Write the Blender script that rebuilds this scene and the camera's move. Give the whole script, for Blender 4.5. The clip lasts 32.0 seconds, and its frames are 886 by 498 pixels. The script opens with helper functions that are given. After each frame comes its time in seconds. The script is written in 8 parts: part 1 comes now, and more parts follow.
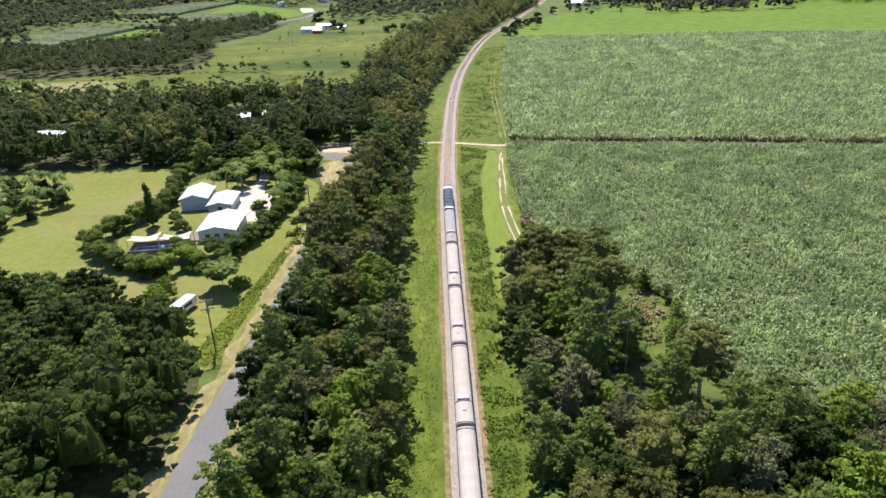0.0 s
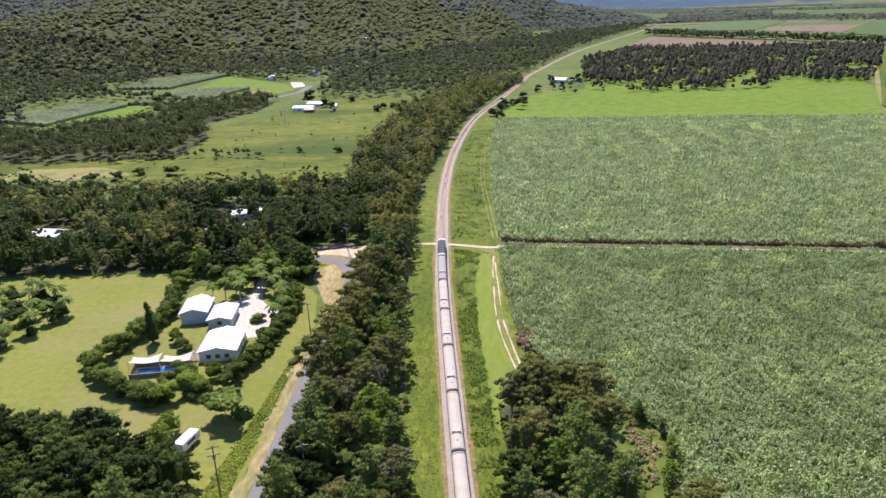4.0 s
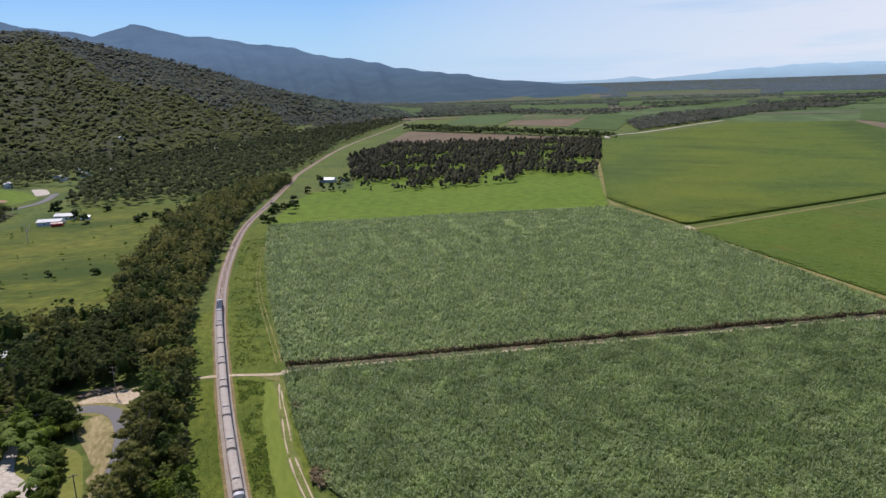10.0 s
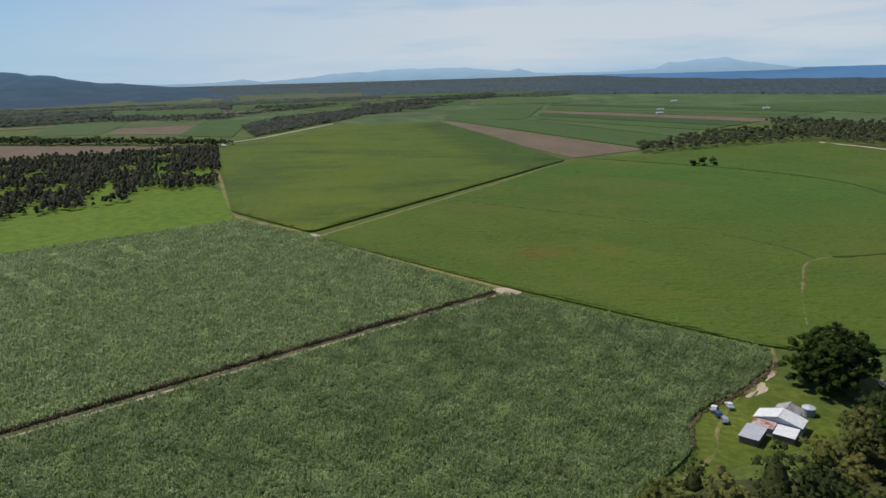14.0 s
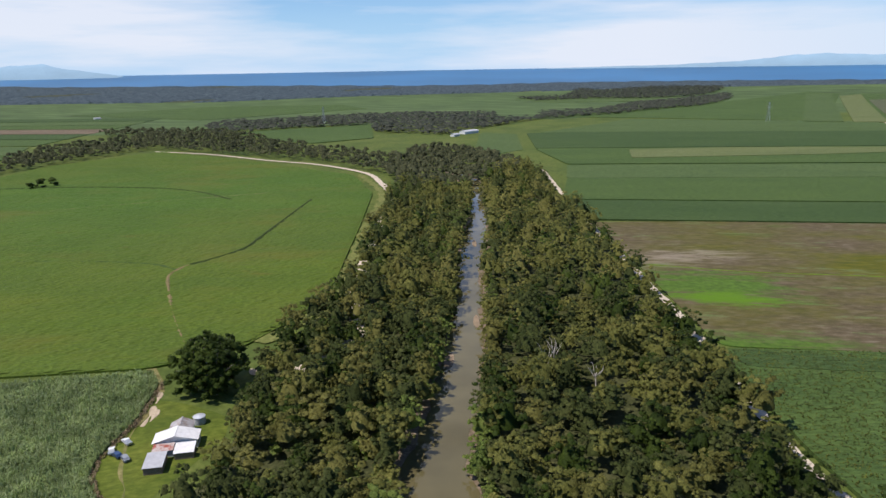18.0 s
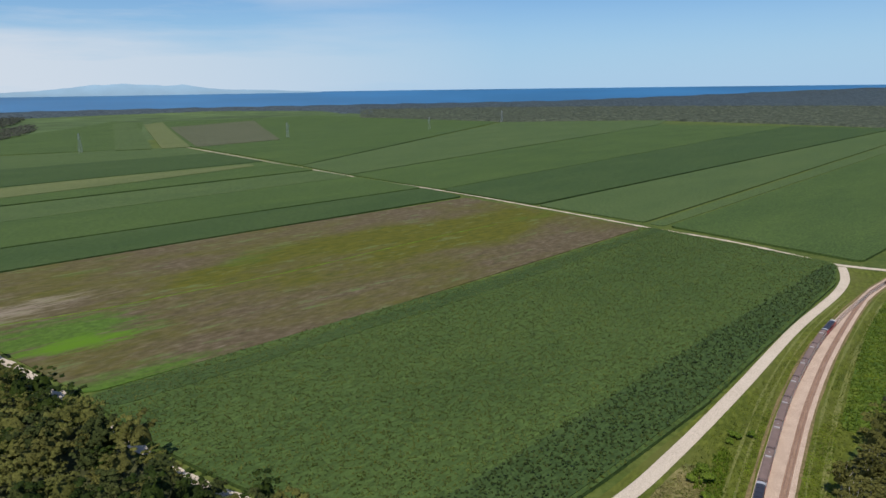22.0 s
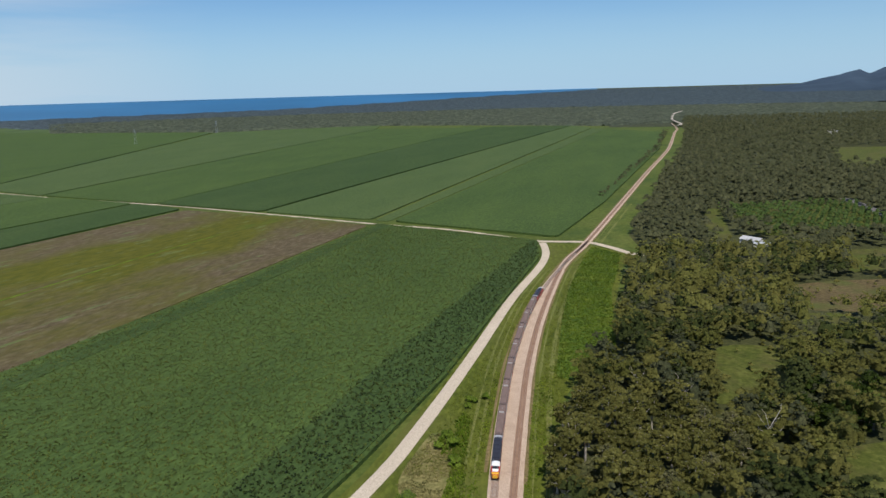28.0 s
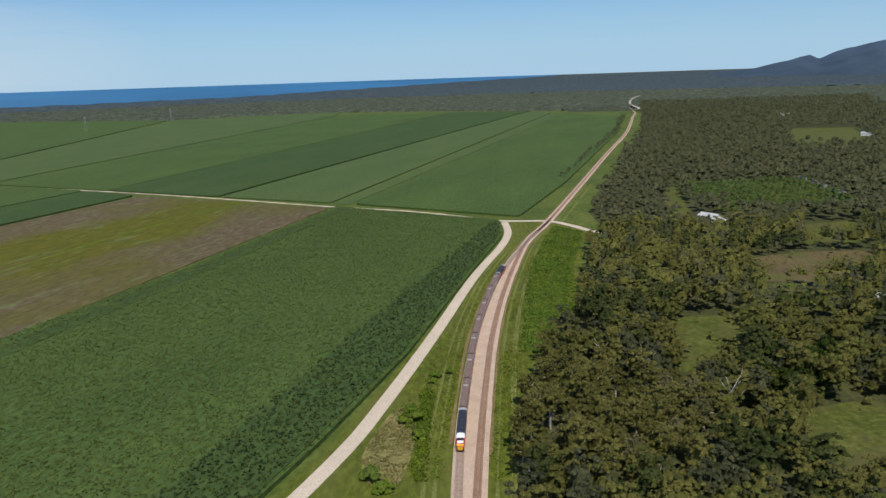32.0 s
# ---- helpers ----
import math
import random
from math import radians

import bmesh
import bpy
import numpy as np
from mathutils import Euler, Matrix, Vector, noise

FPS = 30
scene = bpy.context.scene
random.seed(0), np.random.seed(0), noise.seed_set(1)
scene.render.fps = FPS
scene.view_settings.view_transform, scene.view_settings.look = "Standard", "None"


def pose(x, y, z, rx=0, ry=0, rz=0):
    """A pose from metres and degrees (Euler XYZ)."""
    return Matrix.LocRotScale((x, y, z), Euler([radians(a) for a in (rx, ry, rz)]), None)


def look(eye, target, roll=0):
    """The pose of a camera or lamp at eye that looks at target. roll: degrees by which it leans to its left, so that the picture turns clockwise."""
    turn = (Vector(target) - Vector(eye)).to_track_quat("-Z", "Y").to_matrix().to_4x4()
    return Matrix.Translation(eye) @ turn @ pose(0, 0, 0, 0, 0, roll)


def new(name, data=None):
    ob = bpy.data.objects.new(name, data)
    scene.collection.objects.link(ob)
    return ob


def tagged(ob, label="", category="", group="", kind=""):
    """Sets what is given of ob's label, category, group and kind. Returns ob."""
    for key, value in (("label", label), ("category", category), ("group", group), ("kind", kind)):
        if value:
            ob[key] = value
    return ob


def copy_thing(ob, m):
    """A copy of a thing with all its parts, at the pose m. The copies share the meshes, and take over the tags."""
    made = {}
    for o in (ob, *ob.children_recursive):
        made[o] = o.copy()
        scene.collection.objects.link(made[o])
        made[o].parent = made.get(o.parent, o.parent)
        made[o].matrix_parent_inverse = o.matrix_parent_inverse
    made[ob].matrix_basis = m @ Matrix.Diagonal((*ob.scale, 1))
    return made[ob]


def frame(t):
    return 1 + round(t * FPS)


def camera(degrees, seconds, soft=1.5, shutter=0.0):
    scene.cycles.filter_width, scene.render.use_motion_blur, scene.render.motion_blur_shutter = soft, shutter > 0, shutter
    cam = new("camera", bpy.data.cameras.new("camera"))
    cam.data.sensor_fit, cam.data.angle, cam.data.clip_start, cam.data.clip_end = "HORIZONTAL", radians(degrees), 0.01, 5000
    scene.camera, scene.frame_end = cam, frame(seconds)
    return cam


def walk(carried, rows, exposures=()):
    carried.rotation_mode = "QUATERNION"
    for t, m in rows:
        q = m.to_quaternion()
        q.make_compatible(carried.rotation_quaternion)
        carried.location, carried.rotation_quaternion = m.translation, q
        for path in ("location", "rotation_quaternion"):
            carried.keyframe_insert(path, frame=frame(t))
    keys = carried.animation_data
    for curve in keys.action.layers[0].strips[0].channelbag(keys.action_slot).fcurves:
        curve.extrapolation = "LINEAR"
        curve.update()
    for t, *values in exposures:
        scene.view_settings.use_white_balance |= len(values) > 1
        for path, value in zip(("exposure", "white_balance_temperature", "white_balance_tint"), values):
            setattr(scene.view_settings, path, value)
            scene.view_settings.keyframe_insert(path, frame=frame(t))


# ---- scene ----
# camera and its flight: it climbs on the spot, turns right round and sinks a little
cam = camera(64.35, 32.0)
PATH = [
    (0, (0.0, -0.0, 68.0), (0.0, 91.62, 27.93), -2.73),
    (0.5, (-0.09, 0.41, 70.41), (-0.09, 92.06, 30.42), -2.72),
    (1, (-0.09, 0.73, 72.87), (-0.15, 92.35, 32.8), -2.80),
    (1.5, (-0.1, 0.98, 75.35), (-0.16, 92.6, 35.27), -2.79),
    (2, (-0.21, 1.22, 77.73), (0.03, 94.24, 41.04), -2.75),
    (2.5, (-0.49, 1.4, 79.83), (0.03, 95.89, 47.09), -2.62),
    (4.5, (-2.66, 2.07, 86.89), (1.44, 96.33, 53.74), -2.42),
    (5, (-2.96, 2.1, 88.3), (3.32, 96.13, 54.87), -2.31),
    (5.5, (-3.06, 2.12, 89.52), (4.65, 96.02, 55.99), -2.29),
    (6, (-3.08, 2.18, 90.64), (6.07, 96.92, 59.99), -2.31),
    (6.5, (-3.12, 2.25, 91.68), (7.42, 98.3, 65.9), -2.23),
    (7, (-3.15, 2.3, 92.68), (8.48, 99.21, 70.91), -2.13),
    (7.5, (-3.15, 2.28, 93.68), (9.75, 99.45, 73.87), -2.14),
    (8, (-3.13, 2.22, 94.74), (11.87, 99.03, 74.64), -2.06),
    (8.5, (-3.05, 2.12, 95.85), (15.38, 98.15, 74.92), -2.03),
    (9, (-2.98, 1.93, 96.97), (20.05, 96.8, 75.32), -1.96),
    (9.5, (-2.96, 1.63, 98.09), (25.22, 94.98, 75.93), -2.04),
    (10, (-2.99, 1.42, 99.21), (30.9, 92.75, 76.63), -1.94),
    (10.5, (-2.99, 1.28, 100.31), (36.5, 90.26, 77.44), -1.90),
    (11, (-2.89, 1.21, 101.37), (42.27, 87.39, 78.26), -1.85),
    (11.5, (-2.67, 1.16, 102.38), (48.01, 84.19, 79.21), -1.83),
    (12, (-2.52, 1.17, 103.38), (53.47, 80.69, 80.07), -1.78),
    (12.5, (-2.46, 1.34, 104.39), (58.65, 76.95, 80.94), -1.75),
    (13, (-2.39, 1.58, 105.41), (63.65, 72.86, 81.8), -1.67),
    (13.5, (-2.33, 1.67, 106.41), (68.48, 68.17, 82.64), -1.68),
    (15.5, (-2.16, 1.43, 110.74), (85.28, 43.28, 86.19), -1.49),
    (16, (-2.31, 1.18, 111.85), (89.72, 31.44, 87.05), -1.34),
    (16.5, (-2.59, 1.12, 112.98), (93.04, 16.23, 87.96), -1.12),
    (17, (-2.86, 1.2, 114.09), (93.92, 2.95, 88.98), -1.03),
    (17.5, (-2.94, 1.14, 115.16), (93.58, -6.31, 90.08), -1.02),
    (18, (-2.89, 0.93, 116.09), (92.22, -17.14, 91.03), -0.97),
    (18.5, (-2.7, 0.78, 116.84), (89.22, -29.59, 91.78), -0.93),
    (19, (-2.39, 0.71, 117.41), (85.61, -39.67, 92.4), -0.94),
    (19.5, (-2.1, 0.66, 117.89), (82.04, -47.43, 93.26), -0.90),
    (20, (-1.97, 0.59, 118.21), (77.84, -54.79, 94.47), -1.02),
    (20.5, (-2.08, 0.52, 118.45), (72.14, -62.48, 95.62), -0.93),
    (21, (-2.39, 0.54, 118.66), (62.8, -71.93, 96.3), -0.95),
    (21.5, (-2.78, 0.73, 118.93), (51.93, -79.93, 96.53), -0.85),
    (22, (-3.19, 0.86, 119.19), (41.95, -85.47, 96.64), -0.76),
    (22.5, (-3.41, 0.75, 119.36), (29.64, -90.87, 96.69), -0.59),
    (23, (-3.36, 0.6, 119.41), (17.45, -94.52, 96.63), -0.48),
    (23.5, (-3.12, 0.46, 119.31), (7.92, -96.29, 96.56), -0.49),
    (24, (-2.87, 0.4, 119.04), (6.3, -96.59, 96.49), -0.67),
    (24.5, (-2.81, 0.43, 118.59), (6.42, -96.6, 96.23), -0.87),
    (25, (-2.8, 0.46, 117.97), (6.5, -96.58, 95.68), -1.01),
    (25.5, (-2.77, 0.44, 117.23), (6.56, -96.62, 95.04), -1.12),
    (27.5, (-2.79, 0.58, 113.86), (6.55, -96.52, 91.86), -1.62),
    (28, (-2.82, 0.56, 113.06), (6.44, -96.54, 91.02), -1.63),
    (28.5, (-2.89, 0.55, 112.22), (5.83, -96.59, 90.13), -1.68),
    (29, (-2.97, 0.47, 111.41), (4.88, -96.64, 88.84), -1.71),
    (29.5, (-2.99, 0.27, 110.62), (4.12, -96.69, 87.24), -1.74),
    (30, (-2.96, -0.01, 109.85), (3.7, -96.88, 85.95), -1.79),
    (30.5, (-2.95, -0.44, 109.11), (3.17, -97.29, 85.0), -1.82),
    (31, (-2.94, -0.98, 108.35), (2.46, -97.86, 84.14), -1.82),
    (31.5, (-2.9, -1.59, 107.56), (1.81, -98.55, 83.52), -1.89),
    (32, (-2.94, -2.26, 106.75), (1.05, -99.3, 82.95), -1.88),
]
walk(cam, [(t, look(eye, target, roll)) for t, eye, target, roll in PATH], exposures=[(0, 0.97, 6500, 12), (3, 0.94, 6500, 17), (5.4, 0.9, 6500, 21), (6.0, 0.84, 6500, 21), (6.6, 0.58, 6500, 21), (7.5, 0.3, 6500, 21), (9, 0.16, 6500, 21), (10.5, 0.04, 6500, 14), (11.2, -0.03, 6500, 12), (12, -0.14, 6500, 10), (13.5, -0.26, 6500, 9), (16, -0.05, 6500, 11), (17, 0.05, 6500, 13), (18, 0.15, 6500, 15), (20, 0.16, 6500, 17), (21, 0.02, 6500, 14), (22, -0.1, 6500, 11), (23, -0.19, 6520, 10), (24, -0.14, 6530, 9), (25, -0.11, 6550, 9), (28, -0.1, 6650, 9), (32, -0.1, 6650, 9)])

# ---- light ----
SUN_EL, SUN_AZ = 60.0, -12.0
world = bpy.data.worlds.new("world")
scene.world = world
world.use_nodes = True
wt = world.node_tree
wt.nodes.clear()


def wnode(kind, **props):
    n = wt.nodes.new(kind)
    for k, v in props.items():
        n.inputs[k].default_value = v
    return n


sky = wt.nodes.new("ShaderNodeTexSky")
sky.sky_type, sky.sun_disc = "NISHITA", False
sky.sun_elevation, sky.sun_rotation = radians(SUN_EL), radians(SUN_AZ)
sky.air_density, sky.dust_density, sky.ozone_density, sky.altitude = 1.0, 0.0, 3.0, 50
wout = wt.nodes.new("ShaderNodeOutputWorld")
wbg = wnode("ShaderNodeBackground", Strength=0.085)
wco = wt.nodes.new("ShaderNodeTexCoord")
wmap = wt.nodes.new("ShaderNodeMapping")
wmap.inputs["Scale"].default_value = (1.0, 1.0, 9.0)
wmap.inputs["Rotation"].default_value = (0, 0, radians(35))
wnoi = wnode("ShaderNodeTexNoise", Scale=1.6, Detail=8.0, Roughness=0.55)
wramp = wt.nodes.new("ShaderNodeValToRGB")
wramp.color_ramp.elements[0].position, wramp.color_ramp.elements[0].color = 0.37, (0, 0, 0, 1)
wramp.color_ramp.elements[1].position, wramp.color_ramp.elements[1].color = 0.58, (0.85, 0.85, 0.85, 1)
wmix = wt.nodes.new("ShaderNodeMixRGB")
wmix.inputs[2].default_value = (8.6, 9.2, 10.0, 1)
wt.links.new(wco.outputs["Generated"], wmap.inputs["Vector"])
wt.links.new(wmap.outputs["Vector"], wnoi.inputs["Vector"])
wt.links.new(wnoi.outputs["Fac"], wramp.inputs["Fac"])
# cloud lies thicker over the sea than inland
wdot = wt.nodes.new("ShaderNodeVectorMath")
wdot.operation = "DOT_PRODUCT"
wdot.inputs[1].default_value = (0.996, 0.087, 0.0)
wrange = wt.nodes.new("ShaderNodeMapRange")
wrange.inputs[1].default_value, wrange.inputs[2].default_value, wrange.inputs[3].default_value, wrange.inputs[4].default_value = 0.3, 0.85, 0.04, 1.0
wmul = wt.nodes.new("ShaderNodeMath")
wmul.operation = "MULTIPLY"
wt.links.new(wco.outputs["Generated"], wdot.inputs[0])
wt.links.new(wdot.outputs["Value"], wrange.inputs[0])
wt.links.new(wrange.outputs[0], wmul.inputs[0])
wt.links.new(wramp.outputs["Color"], wmul.inputs[1])
wt.links.new(wmul.outputs[0], wmix.inputs["Fac"])
wtint = wt.nodes.new("ShaderNodeMixRGB")
wtint.blend_type = "MULTIPLY"
wtint.inputs[0].default_value, wtint.inputs[2].default_value = 1.0, (0.62, 0.92, 1.24, 1)
wt.links.new(sky.outputs["Color"], wtint.inputs[1])
# pale air low over the horizon
wsep = wt.nodes.new("ShaderNodeSeparateXYZ")
wlow = wt.nodes.new("ShaderNodeMapRange")
wlow.interpolation_type = "SMOOTHSTEP"
wlow.inputs[1].default_value, wlow.inputs[2].default_value, wlow.inputs[3].default_value, wlow.inputs[4].default_value = -0.02, 0.17, 0.88, 0.0
whaze = wt.nodes.new("ShaderNodeMixRGB")
whaze.inputs[2].default_value = (4.6, 7.2, 10.1, 1)
wt.links.new(wco.outputs["Generated"], wsep.inputs[0])
wt.links.new(wsep.outputs["Z"], wlow.inputs[0])
wt.links.new(wlow.outputs[0], whaze.inputs[0])
wt.links.new(wtint.outputs["Color"], whaze.inputs[1])
wt.links.new(whaze.outputs["Color"], wmix.inputs[1])
wt.links.new(wmix.outputs["Color"], wbg.inputs["Color"])
wt.links.new(wbg.outputs["Background"], wout.inputs["Surface"])

sun_data = bpy.data.lights.new("sun", "SUN")
sun_data.energy, sun_data.angle, sun_data.color = 4.5, radians(0.53), (1.0, 0.95, 0.87)
sun = new("sun", sun_data)
sun.matrix_world = look((math.sin(radians(SUN_AZ)) * math.cos(radians(SUN_EL)) * 900, math.cos(radians(SUN_AZ)) * math.cos(radians(SUN_EL)) * 900, math.sin(radians(SUN_EL)) * 900), (0, 0, 0))

# ---- materials ----


def ramp(nt, fac, stops):
    r = nt.nodes.new("ShaderNodeValToRGB")
    e = r.color_ramp.elements
    while len(e) < len(stops):
        e.new(0.5)
    for k, (pos, col) in enumerate(stops):
        e[k].position, e[k].color = pos, (*col, 1)
    nt.links.new(fac, r.inputs["Fac"])
    return r.outputs["Color"]


def mixcol(nt, fac, a, b, blend="MIX"):
    m = nt.nodes.new("ShaderNodeMixRGB")
    m.blend_type = blend
    for sock, v in ((m.inputs[0], fac), (m.inputs[1], a), (m.inputs[2], b)):
        if isinstance(v, (int, float)):
            sock.default_value = v
        elif isinstance(v, tuple):
            sock.default_value = (*v, 1)
        else:
            nt.links.new(v, sock)
    return m.outputs[0]


def noise_fac(nt, scale, detail=4.0, rough=0.55, stretch=None, turn=0.0, distort=0.0):
    g = nt.nodes.new("ShaderNodeNewGeometry")
    m = nt.nodes.new("ShaderNodeMapping")
    m.inputs["Rotation"].default_value = (0, 0, radians(turn))
    m.inputs["Scale"].default_value = stretch or (1, 1, 1)
    n = nt.nodes.new("ShaderNodeTexNoise")
    n.inputs["Scale"].default_value, n.inputs["Detail"].default_value = scale, detail
    n.inputs["Roughness"].default_value, n.inputs["Distortion"].default_value = rough, distort
    if turn:
        first = nt.nodes.new("ShaderNodeMapping")
        first.inputs["Rotation"].default_value = (0, 0, radians(turn))
        m.inputs["Rotation"].default_value = (0, 0, 0)
        nt.links.new(g.outputs["Position"], first.inputs["Vector"])
        nt.links.new(first.outputs["Vector"], m.inputs["Vector"])
    else:
        nt.links.new(g.outputs["Position"], m.inputs["Vector"])
    nt.links.new(m.outputs["Vector"], n.inputs["Vector"])
    return n.outputs["Fac"]


def base_mat(name, rough=0.8, metal=0.0, spec=0.3):
    m = bpy.data.materials.new(name)
    m.use_nodes = True
    nt = m.node_tree
    b = nt.nodes["Principled BSDF"]
    b.inputs["Roughness"].default_value, b.inputs["Metallic"].default_value = rough, metal
    b.inputs["Specular IOR Level"].default_value = spec
    return m, nt, b


def bump(nt, b, height, strength=0.4, dist=0.3):
    n = nt.nodes.new("ShaderNodeBump")
    n.inputs["Strength"].default_value, n.inputs["Distance"].default_value = strength, dist
    nt.links.new(height, n.inputs["Height"])
    nt.links.new(n.outputs["Normal"], b.inputs["Normal"])


def ground_mat(name, dark, mid, light, big=0.012, small=0.35, rough=0.9, bumps=0.5, dist=0.25, stretch=None, turn=0.0, patch=None, amount=0.5, speckle=0.5):
    """Grass, soil or crop: a broad and a fine noise between three colours; patch: a fourth colour in broad spots."""
    m, nt, b = base_mat(name, rough, spec=0.15)
    f1 = noise_fac(nt, big, 3, 0.6, stretch, turn)
    f2 = noise_fac(nt, small, 5, 0.65, stretch, turn)
    c1 = ramp(nt, f1, [(0.3, dark), (0.5, mid), (0.7, light)])
    c2 = ramp(nt, f2, [(0.34, tuple(v * (1 - speckle) for v in mid)), (0.5, mid), (0.68, tuple(min(1, v * (1 + 0.8 * speckle)) for v in light))])
    col = mixcol(nt, 0.5, c1, c2)
    if patch:
        f3 = noise_fac(nt, big * 0.6, 4, 0.6, stretch, turn + 1)
        col = mixcol(nt, ramp(nt, f3, [(amount - 0.06, (0, 0, 0)), (min(1, amount + 0.16), (0.9, 0.9, 0.9))]), col, patch)
    nt.links.new(col, b.inputs["Base Color"])
    bump(nt, b, f2, bumps, dist)
    return m


def leaf_mat(name, a, b_col, c, glow=0.22, rough=0.65, fineness=2.2, sheen=0.08, lowest=0.22, highest=1.7):
    """Leaves: each leaf spray and each tree differs a little; some light passes through."""
    m, nt, b = base_mat(name, rough, spec=sheen)
    g = nt.nodes.new("ShaderNodeNewGeometry")
    oi = nt.nodes.new("ShaderNodeObjectInfo")
    tree = noise_fac(nt, 0.09, 2, 0.5)
    add = nt.nodes.new("ShaderNodeMath")
    add.operation = "MULTIPLY_ADD"
    add.inputs[1].default_value, add.inputs[2].default_value = 0.22, -0.11
    nt.links.new(oi.outputs["Random"], add.inputs[0])
    s1 = nt.nodes.new("ShaderNodeMath")
    s1.operation = "ADD"
    nt.links.new(tree, s1.inputs[0])
    nt.links.new(add.outputs[0], s1.inputs[1])
    s2 = nt.nodes.new("ShaderNodeMath")
    s2.operation = "MULTIPLY_ADD"
    s2.inputs[1].default_value, s2.inputs[2].default_value = 0.17, -0.085
    nt.links.new(g.outputs["Random Per Island"], s2.inputs[0])
    s3 = nt.nodes.new("ShaderNodeMath")
    s3.operation = "ADD"
    nt.links.new(s1.outputs[0], s3.inputs[0])
    nt.links.new(s2.outputs[0], s3.inputs[1])
    col = ramp(nt, s3.outputs[0], [(0.25, a), (0.5, b_col), (0.78, c)])
    # shade in the leaf gaps and light on the tips, put into colour as speckle
    fine = noise_fac(nt, fineness, 4, 0.75)
    col = mixcol(nt, 1.0, col, ramp(nt, fine, [(0.34, (lowest, lowest, lowest * 0.92)), (0.5, (0.9, 0.9, 0.85)), (0.68, (highest, highest, highest * 0.85))]), "MULTIPLY")
    nt.links.new(col, b.inputs["Base Color"])
    bump(nt, b, fine, 0.75, 0.5 / fineness)
    tr = nt.nodes.new("ShaderNodeBsdfTranslucent")
    nt.links.new(col, tr.inputs["Color"])
    mx = nt.nodes.new("ShaderNodeMixShader")
    mx.inputs[0].default_value = glow
    nt.links.new(b.outputs[0], mx.inputs[1])
    nt.links.new(tr.outputs[0], mx.inputs[2])
    nt.links.new(mx.outputs[0], nt.nodes["Material Output"].inputs["Surface"])
    return m


def plain_mat(name, col, rough=0.5, metal=0.0, wear=0.15, scale=1.5, spec=0.4):
    m, nt, b = base_mat(name, rough, metal, spec)
    f = noise_fac(nt, scale, 6, 0.65)
    nt.links.new(ramp(nt, f, [(0.3, tuple(v * (1 - wear) for v in col)), (0.65, col)]), b.inputs["Base Color"])
    bump(nt, b, f, 0.08, 0.02)
    return m


def roof_mat(name, col, rough=0.4, metal=0.3, rust=None, pitch=4.0):
    m, nt, b = base_mat(name, rough, metal, 0.4)
    f = noise_fac(nt, 0.6, 5, 0.65)
    c = ramp(nt, f, [(0.3, tuple(v * 0.8 for v in col)), (0.6, col)])
    if rust:
        c = mixcol(nt, ramp(nt, noise_fac(nt, 0.45, 5, 0.7), [(0.45, (0, 0, 0)), (0.6, (1, 1, 1))]), c, rust)
    nt.links.new(c, b.inputs["Base Color"])
    w = nt.nodes.new("ShaderNodeTexWave")
    w.inputs["Scale"].default_value = pitch
    tc = nt.nodes.new("ShaderNodeTexCoord")
    nt.links.new(tc.outputs["Object"], w.inputs["Vector"])
    bump(nt, b, w.outputs["Fac"], 0.3, 0.03)
    return m


M = {}
M["ground"] = ground_mat("rough_grass", (0.05, 0.082, 0.014), (0.08, 0.108, 0.02), (0.12, 0.132, 0.034), 0.02, 0.22, patch=(0.045, 0.075, 0.016), amount=0.54, bumps=0.8)
M["verge"] = ground_mat("verge_grass", (0.057, 0.086, 0.011), (0.091, 0.119, 0.015), (0.133, 0.143, 0.024), 0.06, 0.5, patch=(0.048, 0.078, 0.010), amount=0.5, stretch=(1, 0.5, 1), speckle=0.6)
M["southverge"] = ground_mat("dry_green_verge", (0.052, 0.075, 0.009), (0.082, 0.101, 0.013), (0.120, 0.133, 0.022), 0.05, 0.5, patch=(0.101, 0.109, 0.026), amount=0.53, stretch=(1, 0.4, 1), speckle=0.6)
M["lawn"] = ground_mat("mown_lawn", (0.110, 0.131, 0.022), (0.143, 0.157, 0.031), (0.178, 0.175, 0.046), 0.03, 0.5, bumps=0.25, speckle=0.22, patch=(0.193, 0.165, 0.075), amount=0.58)
M["paddock"] = ground_mat("paddock_grass", (0.07, 0.125, 0.010), (0.09, 0.145, 0.012), (0.11, 0.155, 0.016), 0.01, 0.12, bumps=0.3)
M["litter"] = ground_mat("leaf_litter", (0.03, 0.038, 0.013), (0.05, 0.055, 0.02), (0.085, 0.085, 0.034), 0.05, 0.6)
# floor green is darkened to paint in the shade between the cane leaves
M["canefloor"] = ground_mat("cane_canopy_shade", (0.057, 0.082, 0.026), (0.079, 0.108, 0.035), (0.105, 0.136, 0.048), 0.03, 0.8, bumps=0.9, dist=0.6)
M["dirt"] = ground_mat("pale_dirt", (0.299, 0.238, 0.158), (0.396, 0.317, 0.220), (0.484, 0.405, 0.299), 0.08, 0.9, bumps=0.2, dist=0.05)
M["sand"] = ground_mat("sandy_road", (0.46, 0.385, 0.30), (0.51, 0.43, 0.335), (0.56, 0.48, 0.38), 0.06, 3.0, bumps=0.2, dist=0.05)
